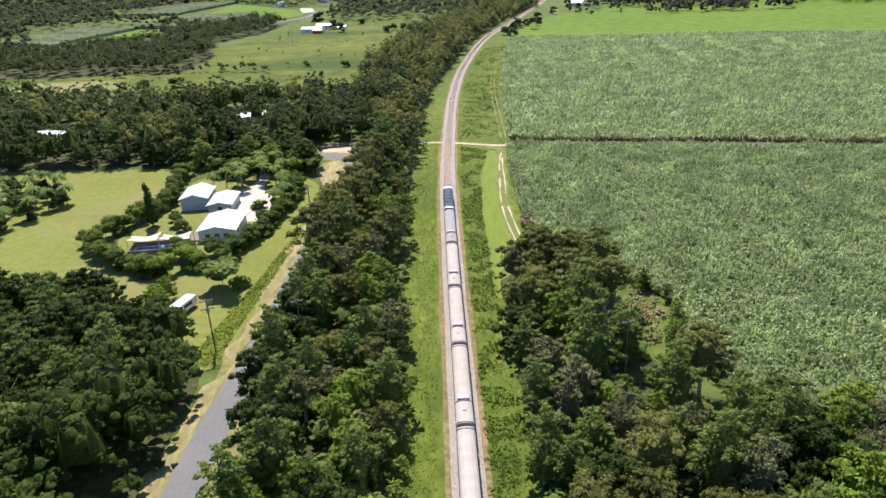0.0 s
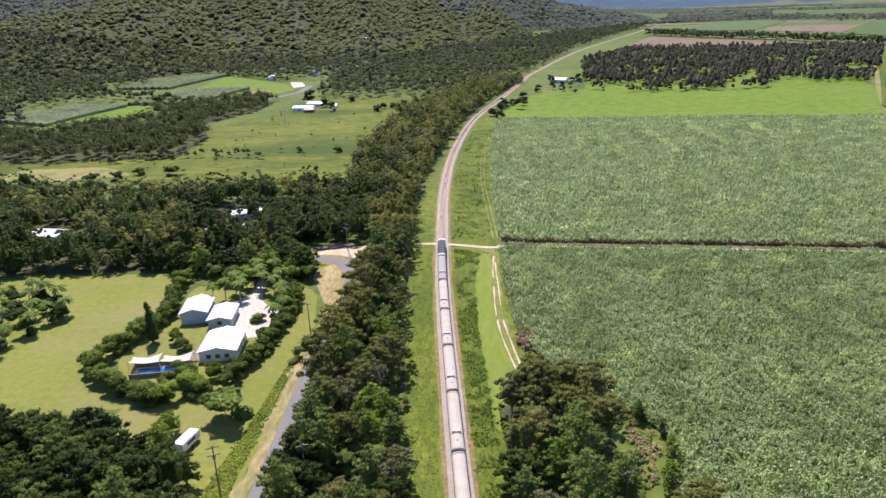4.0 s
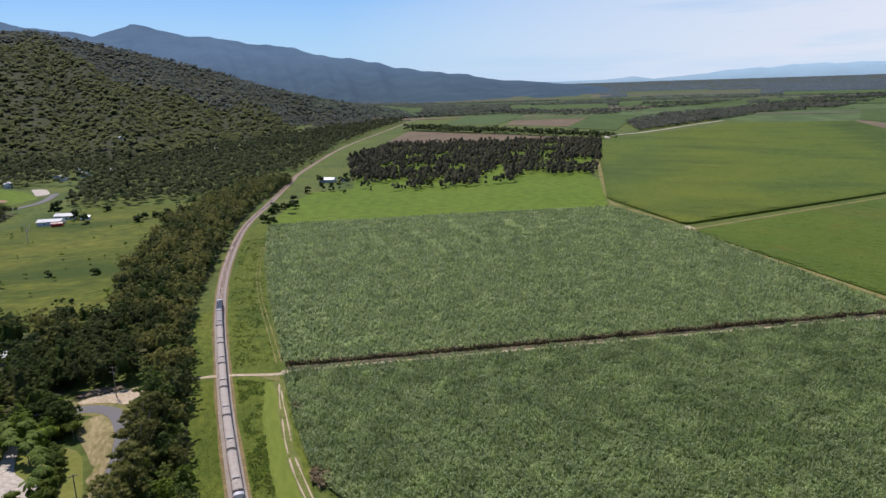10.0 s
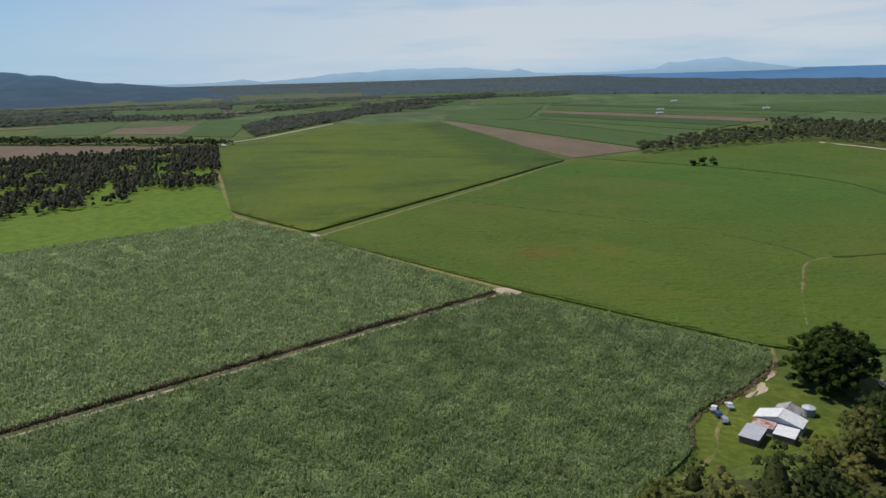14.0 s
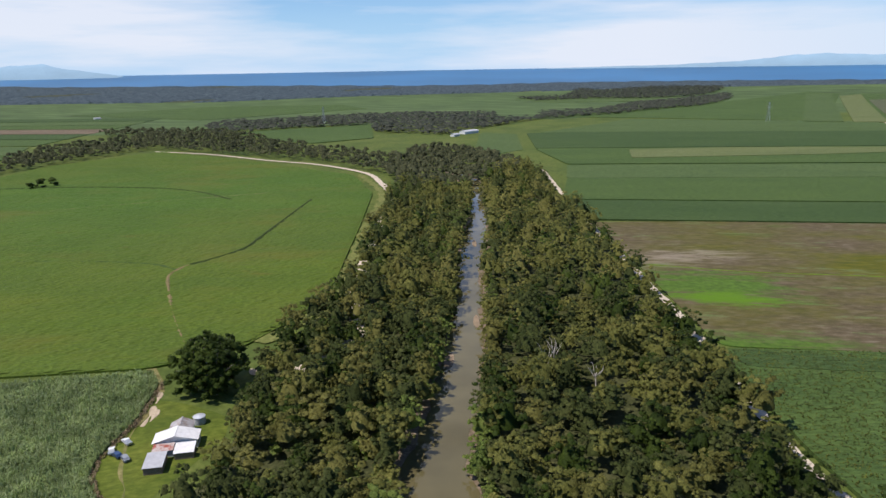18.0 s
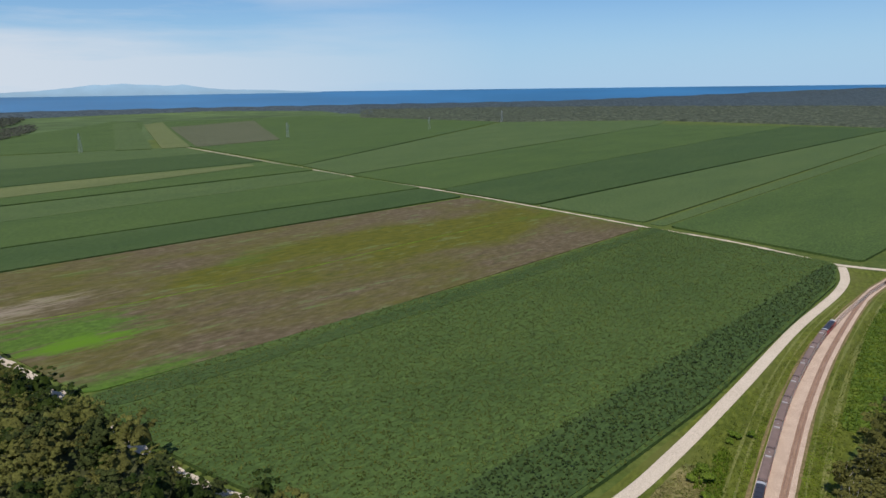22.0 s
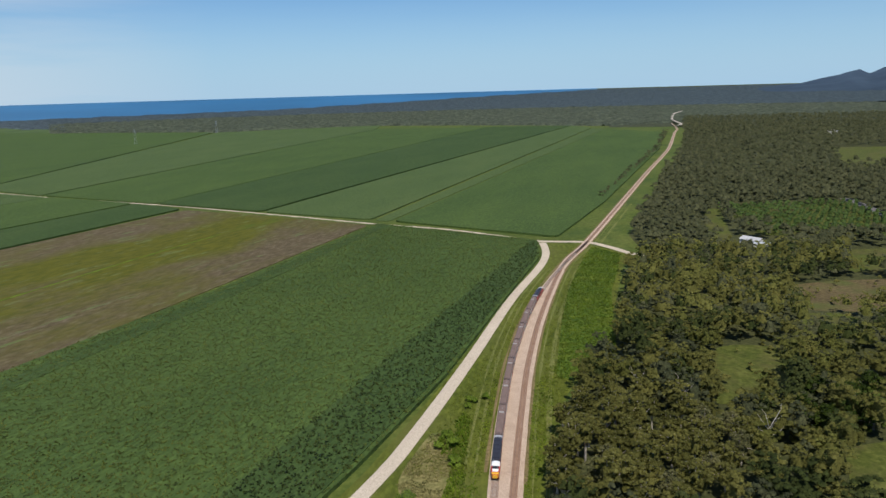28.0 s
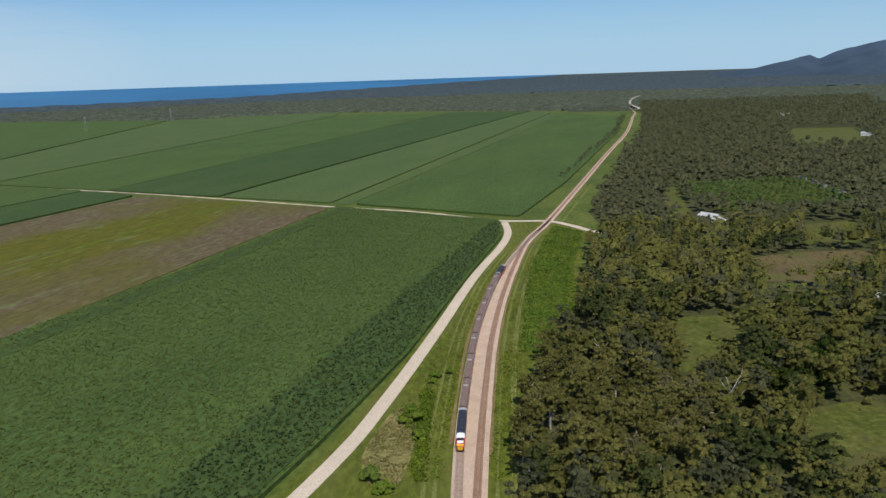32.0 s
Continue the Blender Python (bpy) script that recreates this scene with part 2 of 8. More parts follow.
M["tanverge"] = ground_mat("dry_mown_shoulder", (0.15, 0.135, 0.055), (0.25, 0.20, 0.10), (0.34, 0.28, 0.15), 0.12, 0.9, patch=(0.12, 0.13, 0.035), amount=0.5, stretch=(1, 0.3, 1))
M["drygrass"] = ground_mat("dry_grass_edge", (0.12, 0.125, 0.038), (0.185, 0.165, 0.06), (0.26, 0.215, 0.095), 0.09, 0.7, patch=(0.08, 0.11, 0.022), amount=0.54)
M["weeds"] = ground_mat("brown_trackside_weeds", (0.10, 0.09, 0.035), (0.17, 0.13, 0.06), (0.24, 0.18, 0.09), 0.09, 0.9)
M["mown"] = ground_mat("mown_verge_strip", (0.105, 0.142, 0.020), (0.128, 0.165, 0.025), (0.155, 0.182, 0.034), 0.05, 0.6, bumps=0.3, speckle=0.2, stretch=(1, 0.2, 1))
M["rank"] = ground_mat("rank_pasture", (0.045, 0.073, 0.008), (0.086, 0.105, 0.012), (0.139, 0.136, 0.021), 0.025, 0.22, patch=(0.035, 0.060, 0.007), amount=0.5, bumps=1.0, dist=0.5, stretch=(0.45, 1, 1), speckle=0.7)
M["asphalt"] = ground_mat("worn_asphalt", (0.13, 0.125, 0.125), (0.145, 0.14, 0.14), (0.165, 0.16, 0.155), 0.1, 2.0, rough=0.8, bumps=0.05, dist=0.02, speckle=0.12)
M["ballast"] = ground_mat("ballast_stone", (0.212, 0.179, 0.155), (0.270, 0.232, 0.203), (0.331, 0.289, 0.256), 0.15, 3.0, bumps=0.6, dist=0.08)
M["pale_ballast"] = ground_mat("pale_pinkish_ballast", (0.371, 0.274, 0.206), (0.464, 0.350, 0.267), (0.546, 0.422, 0.331), 0.15, 3.0, bumps=0.5, dist=0.08)
M["rustbed"] = ground_mat("iron_stained_ballast", (0.202, 0.120, 0.079), (0.267, 0.166, 0.114), (0.331, 0.230, 0.167), 0.2, 3.0, bumps=0.5, dist=0.08)
M["mud"] = ground_mat("river_mud", (0.10, 0.075, 0.05), (0.16, 0.12, 0.08), (0.24, 0.19, 0.13), 0.08, 0.8)
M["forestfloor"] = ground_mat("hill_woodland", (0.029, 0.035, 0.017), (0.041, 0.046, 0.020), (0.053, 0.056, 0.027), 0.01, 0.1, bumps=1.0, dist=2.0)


def crop_mat(name, dark, mid, light, turn, patch=None, amount=0.5, across=0.3, fine=0.8, speckle=0.6):
    dark, mid, light = (tuple(v * 0.64 for v in c) for c in (dark, mid, light))
    patch = patch and tuple(v * 0.64 for v in patch)
    return ground_mat(name, dark, mid, light, 0.02, fine, stretch=(1, across, 1), turn=turn, bumps=1.0, dist=0.7 * 0.42 / fine, patch=patch, amount=amount, speckle=speckle)


M["cane_leaf"] = leaf_mat("cane_leaf", (0.247, 0.324, 0.131), (0.360, 0.442, 0.197), (0.503, 0.578, 0.288), 0.55, 0.36, 0.12, 0.5, 0.65, 1.25)
M["crop_leaf"] = leaf_mat("young_cane_leaf", (0.054, 0.070, 0.012), (0.087, 0.105, 0.021), (0.126, 0.140, 0.031), 0.2, 0.5, 0.15, 0.1, 0.6, 1.35)
M["tall_leaf"] = leaf_mat("dark_cane_leaf", (0.024, 0.041, 0.010), (0.044, 0.063, 0.016), (0.066, 0.088, 0.022), 0.2, 0.5, 0.15, 0.1, 0.6, 1.35)
M["gum"] = leaf_mat("gum_leaves", (0.097, 0.098, 0.029), (0.161, 0.158, 0.048), (0.233, 0.222, 0.072), 0.4, 0.6, 2.4, 0.05, 0.58, 1.45)
M["olive"] = leaf_mat("olive_tree_leaves", (0.092, 0.099, 0.026), (0.152, 0.158, 0.045), (0.225, 0.222, 0.067), 0.4, 0.6, 2.4, 0.06, 0.58, 1.45)
M["swath"] = ground_mat("cut_grass_swath", (0.09, 0.115, 0.025), (0.13, 0.145, 0.038), (0.19, 0.185, 0.06), 0.09, 0.9)
M["clearing"] = ground_mat("rough_clearing_grass", (0.040, 0.059, 0.010), (0.070, 0.086, 0.016), (0.108, 0.113, 0.029), 0.06, 0.4, patch=(0.092, 0.081, 0.032), amount=0.54, bumps=1.0, dist=0.4, speckle=0.7)
M["heath"] = ground_mat("brown_heath", (0.075, 0.055, 0.028), (0.105, 0.08, 0.038), (0.15, 0.12, 0.055), 0.05, 0.5, patch=(0.07, 0.10, 0.02), amount=0.54, bumps=0.9, dist=0.4)
M["hedgeleaf"] = leaf_mat("hedge_leaves", (0.05, 0.078, 0.012), (0.092, 0.13, 0.019), (0.155, 0.20, 0.034), 0.4, 0.55, 2.4, 0.08, 0.58, 1.45)
M["bush"] = leaf_mat("bush_leaves", (0.087, 0.140, 0.019), (0.157, 0.230, 0.030), (0.258, 0.330, 0.056), 0.42, 0.55, 2.4, 0.08, 0.58, 1.45)
M["vine"] = leaf_mat("vine_hung_leaves", (0.084, 0.122, 0.030), (0.146, 0.197, 0.047), (0.231, 0.276, 0.075), 0.42, 0.55, 2.4, 0.08, 0.58, 1.45)
M["darkleaf"] = leaf_mat("mango_leaves", (0.023, 0.038, 0.008), (0.039, 0.061, 0.011), (0.076, 0.107, 0.021), 0.3, 0.55, 2.4, 0.07, 0.58, 1.45)
M["greyleaf"] = leaf_mat("paperbark_leaves", (0.109, 0.111, 0.049), (0.158, 0.156, 0.073), (0.217, 0.207, 0.099), 0.3, 0.65, 2.4, 0.05, 0.58, 1.45)
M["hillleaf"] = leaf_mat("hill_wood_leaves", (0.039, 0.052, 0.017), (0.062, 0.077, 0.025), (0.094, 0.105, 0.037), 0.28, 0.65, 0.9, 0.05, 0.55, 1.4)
M["plainleaf"] = leaf_mat("lowland_wood_leaves", (0.046, 0.053, 0.029), (0.071, 0.078, 0.041), (0.105, 0.109, 0.059), 0.2, 0.65, 0.9, 0.04, 0.5, 1.45)
M["footleaf"] = leaf_mat("foothill_wood_leaves", (0.033, 0.044, 0.019), (0.054, 0.068, 0.028), (0.087, 0.099, 0.042), 0.2, 0.65, 0.9, 0.04, 0.5, 1.5)
# farleaf, midleaf and beltleaf carry distance haze as blue-grey in the leaf colour
M["farleaf"] = leaf_mat("haze_tinted_far_canopy", (0.052, 0.072, 0.09), (0.07, 0.095, 0.118), (0.095, 0.122, 0.145), 0.1, 0.8, 0.06, 0.03, 0.6, 1.35)
M["midleaf"] = leaf_mat("haze_tinted_plain_canopy", (0.044, 0.056, 0.044), (0.063, 0.078, 0.06), (0.09, 0.106, 0.08), 0.1, 0.8, 0.06, 0.03, 0.5, 1.45)
M["beltleaf"] = leaf_mat("haze_tinted_belt_leaves", (0.039, 0.046, 0.038), (0.060, 0.067, 0.054), (0.092, 0.095, 0.080), 0.15, 0.7, 0.3, 0.03, 0.5, 1.45)
# hillcanopy: hill leaves greyed and blued, the haze put into their colour
M["hillcanopy"] = leaf_mat("haze_tinted_hill_canopy", (0.063, 0.078, 0.072), (0.090, 0.108, 0.097), (0.124, 0.140, 0.121), 0.12, 0.7, 0.3, 0.04, 0.6, 1.4)
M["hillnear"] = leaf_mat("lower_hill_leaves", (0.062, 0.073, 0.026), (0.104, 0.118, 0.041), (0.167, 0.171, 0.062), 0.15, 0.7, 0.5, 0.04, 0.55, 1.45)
M["darkwood"] = leaf_mat("plantation_leaves", (0.03, 0.033, 0.02), (0.048, 0.048, 0.028), (0.075, 0.07, 0.042), 0.15, 0.65, 0.9, 0.08, 0.5, 1.45)
M["orchard"] = leaf_mat("orchard_leaves", (0.045, 0.076, 0.02), (0.068, 0.108, 0.029), (0.10, 0.15, 0.043), 0.25, 0.55, 1.0, 0.08, 0.5, 1.4)
M["netting"] = leaf_mat("grey_orchard_foliage", (0.100, 0.130, 0.066), (0.147, 0.181, 0.096), (0.199, 0.232, 0.131), 0.15, 0.7, 0.5, 0.05, 0.55, 1.4)
M["palm"] = leaf_mat("palm_fronds", (0.085, 0.13, 0.022), (0.135, 0.195, 0.034), (0.20, 0.26, 0.055), 0.35, 0.45, 1.2, 0.1, 0.65, 1.35)
M["bark"] = plain_mat("grey_bark", (0.30, 0.26, 0.22), 0.9, wear=0.5)
M["palebark"] = plain_mat("pale_gum_bark", (0.55, 0.50, 0.44), 0.8, wear=0.4)
M["white"] = roof_mat("white_sheet_roof", (0.50, 0.50, 0.51), 0.5, 0.0)
M["zinc"] = roof_mat("zinc_sheet_roof", (0.62, 0.64, 0.66), 0.4, 0.35)
M["rust"] = roof_mat("rusty_sheet_roof", (0.5, 0.42, 0.38), 0.6, 0.1, rust=(0.30, 0.055, 0.03))
M["farmroof"] = roof_mat("pale_farm_roof", (0.72, 0.71, 0.69), 0.5, 0.0)
M["carport"] = roof_mat("dull_grey_sheet_roof", (0.46, 0.46, 0.47), 0.5, 0.1)
M["oldroof"] = roof_mat("old_grey_roof", (0.40, 0.38, 0.37), 0.6, 0.1, rust=(0.26, 0.2, 0.17))
M["wall"] = plain_mat("pale_weatherboard", (0.68, 0.68, 0.66), 0.7)
M["greywall"] = plain_mat("grey_sheet_wall", (0.42, 0.45, 0.47), 0.6)
M["glass"] = plain_mat("dark_window_glass", (0.03, 0.035, 0.04), 0.1, spec=0.6)
M["timber"] = plain_mat("weathered_timber", (0.22, 0.17, 0.13), 0.85, wear=0.4)
M["pole"] = plain_mat("weathered_pole", (0.20, 0.17, 0.14), 0.85, wear=0.3)
M["steel"] = plain_mat("galvanised_steel", (0.50, 0.52, 0.53), 0.4, 0.7)
M["rail"] = plain_mat("worn_rail_steel", (0.32, 0.22, 0.17), 0.45, 0.5)
M["sleeper"] = plain_mat("concrete_sleeper", (0.42, 0.36, 0.31), 0.9)
M["black"] = plain_mat("black_rubber", (0.02, 0.02, 0.02), 0.7)
M["silver"] = plain_mat("silver_coach_paint", (0.50, 0.50, 0.51), 0.4, 0.3)
M["croof"] = plain_mat("coach_roof_paint", (0.36, 0.31, 0.265), 0.55, 0.0, 0.2, 0.5, 0.3)
M["broof"] = plain_mat("grimy_brown_roof", (0.20, 0.14, 0.12), 0.75, 0.0, 0.25, 0.5, 0.3)
M["groof"] = plain_mat("grey_coach_roof", (0.26, 0.235, 0.22), 0.55, 0.0, 0.2, 0.5, 0.3)
M["droof"] = plain_mat("dark_engine_roof", (0.035, 0.035, 0.045), 0.4)
M["acbox"] = plain_mat("pale_roof_unit", (0.36, 0.33, 0.31), 0.45)
M["red"] = plain_mat("red_train_paint", (0.45, 0.03, 0.03), 0.35)
M["yellow"] = plain_mat("yellow_train_paint", (0.75, 0.42, 0.04), 0.35)
M["trainwhite"] = plain_mat("white_train_paint", (0.8, 0.8, 0.8), 0.3)
M["carwhite"] = plain_mat("white_car_paint", (0.75, 0.75, 0.76), 0.25)
M["carblue"] = plain_mat("dark_blue_car_paint", (0.03, 0.06, 0.14), 0.25)
M["cargrey"] = plain_mat("grey_car_paint", (0.25, 0.27, 0.3), 0.3)
M["poolwater"] = plain_mat("blue_pool_water", (0.04, 0.16, 0.38), 0.05, wear=0.3, scale=0.4, spec=0.5)
M["sail"] = plain_mat("cream_shade_cloth", (0.75, 0.72, 0.64), 0.8)
M["gravel"] = ground_mat("pale_gravel_drive", (0.36, 0.32, 0.27), (0.42, 0.375, 0.32), (0.48, 0.43, 0.38), 0.1, 0.8, bumps=0.15, dist=0.03)
M["dry"] = leaf_mat("dry_cane_trash", (0.14, 0.10, 0.06), (0.22, 0.16, 0.10), (0.32, 0.25, 0.17), 0.1, 0.8)


def water_mat(name, col, rough, scale, height, stretch=None):
    m, nt, b = base_mat(name, rough, spec=0.28)
    f = noise_fac(nt, scale, 4, 0.6, stretch)
    nt.links.new(ramp(nt, noise_fac(nt, scale * 0.05, 3, 0.5), [(0.35, tuple(v * 0.85 for v in col)), (0.65, tuple(v * 1.15 for v in col))]), b.inputs["Base Color"])
    bump(nt, b, f, 0.25, height)
    return m


M["sandbar"] = ground_mat("wet_brown_sand", (0.16, 0.115, 0.075), (0.22, 0.165, 0.11), (0.29, 0.225, 0.155), 0.15, 0.9, bumps=0.3, dist=0.1)
M["river"] = water_mat("silty_river_water", (0.105, 0.09, 0.042), 0.05, 0.8, 0.010)
M["sea"] = water_mat("open_sea", (0.028, 0.135, 0.275), 0.45, 0.02, 0.6)


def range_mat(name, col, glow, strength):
    """Far ridges; the haze of kilometres of air is put into their blue colour and glow."""
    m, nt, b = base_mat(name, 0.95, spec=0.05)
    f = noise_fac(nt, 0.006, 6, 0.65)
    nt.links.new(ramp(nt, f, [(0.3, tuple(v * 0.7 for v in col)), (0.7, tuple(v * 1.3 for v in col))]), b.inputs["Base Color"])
    # emission imitates airlit haze, weaker low down and stronger towards the crest
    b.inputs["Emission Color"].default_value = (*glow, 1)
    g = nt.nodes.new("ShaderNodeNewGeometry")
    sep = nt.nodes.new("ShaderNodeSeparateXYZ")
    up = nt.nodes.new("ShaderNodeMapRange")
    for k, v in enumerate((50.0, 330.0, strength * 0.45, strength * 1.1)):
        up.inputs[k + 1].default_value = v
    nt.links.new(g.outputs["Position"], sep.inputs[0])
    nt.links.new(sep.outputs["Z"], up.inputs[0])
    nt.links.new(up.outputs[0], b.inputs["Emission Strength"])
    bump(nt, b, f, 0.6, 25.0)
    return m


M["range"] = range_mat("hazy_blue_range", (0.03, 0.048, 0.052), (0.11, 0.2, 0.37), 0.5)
M["island"] = range_mat("haze_tinted_islands", (0.05, 0.08, 0.10), (0.36, 0.54, 0.72), 1.2)
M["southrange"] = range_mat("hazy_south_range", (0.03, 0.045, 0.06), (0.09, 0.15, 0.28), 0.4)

# ---- helpers of this scene ----


def part(name, bm, mat, parent=None, label=""):
    me = bpy.data.meshes.new(name)
    bm.to_mesh(me)
    bm.free()
    me.materials.append(mat)
    ob = new(name, me)
    if parent is not None:
        ob.parent = parent
    return tagged(ob, label)


def mesh_from(name, verts, faces, mat, parent=None, label="", smooth=False):
    me = bpy.data.meshes.new(name)
    me.from_pydata([tuple(v) for v in verts], [], faces)
    me.materials.append(mat)
    if smooth:
        me.polygons.foreach_set("use_smooth", [True] * len(me.polygons))
    ob = new(name, me)
    if parent is not None:
        ob.parent = parent
    return tagged(ob, label)


def quads_mesh(name, q, mat):
    """A mesh of loose quads from an array (n, 4, 3)."""
    n = len(q)
    me = bpy.data.meshes.new(name)
    me.vertices.add(4 * n)
    me.vertices.foreach_set("co", np.ascontiguousarray(q, dtype=np.float32).ravel())
    me.loops.add(4 * n)
    me.loops.foreach_set("vertex_index", np.arange(4 * n, dtype=np.int32))
    me.polygons.add(n)
    me.polygons.foreach_set("loop_start", np.arange(0, 4 * n, 4, dtype=np.int32))
    me.update()
    me.materials.append(mat)
    return me


def gz(r):
    """Height of the land's far rim, which lifts to the horizon."""
    return 90.0 * (np.maximum(0.0, np.asarray(r, float) - 2200.0) / 2700.0) ** 1.6


HILL_AZ = [-75, -50, -23, -20, -16.3, -12.4, -8.4, -5.6, -1.8, 1.6, 4.2, 6.1, 8.5, 11, 14, 16.5, 18.5]
HILL_EL = [0.5, 3.4, 3.85, 4.1, 4.19, 4.44, 4.71, 4.05, 3.11, 2.15, 1.35, 0.6, -0.1, -0.7, -1.3, -1.8, -2.5]
SPUR_AZ = [-75, -40, -23.8, -21.7, -19.5, -16.6, -13.5, -11.4, -10.3, -8.6, -6, -3]
SPUR_EL = [-6, -1.6, 0.25, 0.95, 1.5, 1.85, 2.4, 3.0, 3.5, 3.9, 2.0, -2.5]


def hill(x, y):
    """The wooded hill beside the line, with a spur that runs down before it."""
    x, y = np.asarray(x, float), np.asarray(y, float)
    az, r = np.degrees(np.arctan2(x, y)), np.hypot(x, y)
    top = np.maximum(0.0, 96 + 2300 * np.tan(np.radians(np.interp(az, HILL_AZ, HILL_EL, left=-2.5, right=-2.5))))
    foot = np.interp(az, [-75, -23, 0, 6, 10, 18], [1150, 1120, 1230, 1500, 1900, 2180])
    k = np.clip((r - foot) / (2350 - foot + 1), 0, 1)
    rise = k ** np.interp(az, [-16, -6], [1.55, 1.1])
    fold = np.sin(az * 0.9 + r * 0.004) * 9 + np.sin(az * 2.3 - r * 0.006 + 1) * 5
    bend = az + 2.0 * np.sin(r * 0.0035 + az * 0.12)
    for f, p, g in ((0.23, 0.6, 38), (0.47, 2.0, 24), (0.95, 0.3, 12)):
        fold = fold + g * (0.45 - np.abs(np.sin(bend * f + p + r * 0.0004)))
    back = np.clip((r - 2350) / 900, 0, 1)
    main = (top * rise + fold * np.clip(top / 60, 0, 1) * k * (1 - k) * 3.2) * (1 - 0.85 * back)
    crest = np.interp(az, [-40, -24, -8.6, -3], [1480, 1560, 2280, 2350])
    spur = np.maximum(0.0, 94 + crest * np.tan(np.radians(np.interp(az, SPUR_AZ, SPUR_EL, left=-6, right=-6))))
    kf = np.clip((r - foot) / (crest - foot + 1), 0, 1)
    spur = spur * (0.35 * kf + 0.65 * kf * kf * (3 - 2 * kf)) * (1 - 0.7 * np.clip((r - crest) / 260, 0, 1)) + fold * 0.35 * kf * (1 - kf) * np.clip(spur / 60, 0, 1)
    return np.maximum(0, np.maximum(main, spur))


def land(x, y):
    return gz(np.hypot(x, y)) + hill(x, y)


def inside(poly, x, y):
    p = np.asarray(poly, float)
    x, y = np.asarray(x, float), np.asarray(y, float)
    hit = np.zeros(x.shape, bool)
    for (x1, y1), (x2, y2) in zip(p, np.roll(p, -1, 0)):
        if y1 != y2:
            cut = ((y1 > y) != (y2 > y)) & (x < (x2 - x1) * (y - y1) / (y2 - y1) + x1)
            hit ^= cut
    return hit


def spline(pts, step=2.0):
    """A smooth line through the points, sampled about every step metres."""
    p = np.asarray(pts, float)
    p = np.vstack([2 * p[0] - p[1], p, 2 * p[-1] - p[-2]])
    out = []
    for a, b, c, d in zip(p, p[1:], p[2:], p[3:]):
        n = max(2, int(np.linalg.norm(c - b) / step))
        t = np.linspace(0, 1, n, endpoint=False)[:, None]
        out.append(0.5 * (2 * b + (c - a) * t + (2 * a - 5 * b + 4 * c - d) * t**2 + (3 * b - a - 3 * c + d) * t**3))
    return np.vstack([*out, p[-2:-1]])


def sideways(line):
    d = np.gradient(line, axis=0)
    d /= np.linalg.norm(d, axis=1, keepdims=True)
    return np.stack([d[:, 1], -d[:, 0]], 1)


def strip(name, pts, offsets, mat, label, category, step=3.0, wobble=0.0, kind="structure"):
    """A ribbon along a line; offsets: (metres to the right, height) across it."""
    line = spline(pts, step)
    side, n, k = sideways(line), len(line), len(offsets)
    z0 = land(line[:, 0], line[:, 1])
    w = 1 + wobble * np.sin(np.arange(n) * 0.9) * np.sin(np.arange(n) * 0.23 + 1)
    v = [(line[i, 0] + side[i, 0] * o * w[i], line[i, 1] + side[i, 1] * o * w[i], z0[i] + h) for i in range(n) for o, h in offsets]
    f = [(i * k + j, i * k + j + 1, (i + 1) * k + j + 1, (i + 1) * k + j) for i in range(n - 1) for j in range(k - 1)]
    return tagged(mesh_from(name, v, f, mat), label, category, kind=kind)


def patch(name, poly, z, mat, label, category, kind="structure", skirt=0.0, cuts=0, round_off=True):
    """A piece of land cover within a polygon; skirt: how far its sides reach down."""
    p = np.asarray(poly, float)
    if round_off:
        q = []
        for a, b, c in zip(np.roll(p, 1, 0), p, np.roll(p, -1, 0)):
            ra, rc = min(0.25, 6 / np.linalg.norm(a - b)), min(0.25, 6 / np.linalg.norm(c - b))
            q += [b + (a - b) * ra, b + ((a - b) * ra + (c - b) * rc) * 0.3, b + (c - b) * rc]
        p = np.array(q)
    bm = bmesh.new()
    top = [bm.verts.new((x, y, 0)) for x, y in p]
    face = bm.faces.new(top)
    face.normal_update()
    if face.normal.z < 0:
        face.normal_flip()
    edge = list(bm.edges)
    bmesh.ops.triangulate(bm, faces=bm.faces[:])
    for _ in range(cuts):
        bmesh.ops.subdivide_edges(bm, edges=bm.edges[:], cuts=1, use_grid_fill=True)
    for v in bm.verts:
        v.co.z = float(land(v.co.x, v.co.y)) + z
    if skirt:
        rim = [e for e in bm.edges if len(e.link_faces) == 1]
        ret = bmesh.ops.extrude_edge_only(bm, edges=rim)
        for g in ret["geom"]:
            if isinstance(g, bmesh.types.BMVert):
                g.co.z -= skirt
    return tagged(part(name, bm, mat), label, category, kind=kind)


def scatter(poly, step, seed, holes=(), jitter=0.9, keep=1.0):
    """Uneven points about step metres apart within a polygon, none in the holes (x, y, radius)."""
    r = np.random.default_rng(seed)
    p = np.asarray(poly, float)
    (x0, y0), (x1, y1) = p.min(0), p.max(0)
    gx, gy = np.meshgrid(np.arange(x0, x1, step), np.arange(y0, y1, step))
    gx = gx + (np.arange(gx.shape[0])[:, None] % 2) * step / 2
    x = (gx + r.uniform(-0.5, 0.5, gx.shape) * step * jitter).ravel()
    y = (gy + r.uniform(-0.5, 0.5, gy.shape) * step * jitter).ravel()
    ok = inside(p, x, y) & (r.random(x.shape) < keep)
    for h in holes:
        ok &= (x - h[0]) ** 2 + (y - h[1]) ** 2 > h[2] ** 2 if len(h) == 3 else ~inside(h, x, y)
    return np.stack([x[ok], y[ok]], 1)


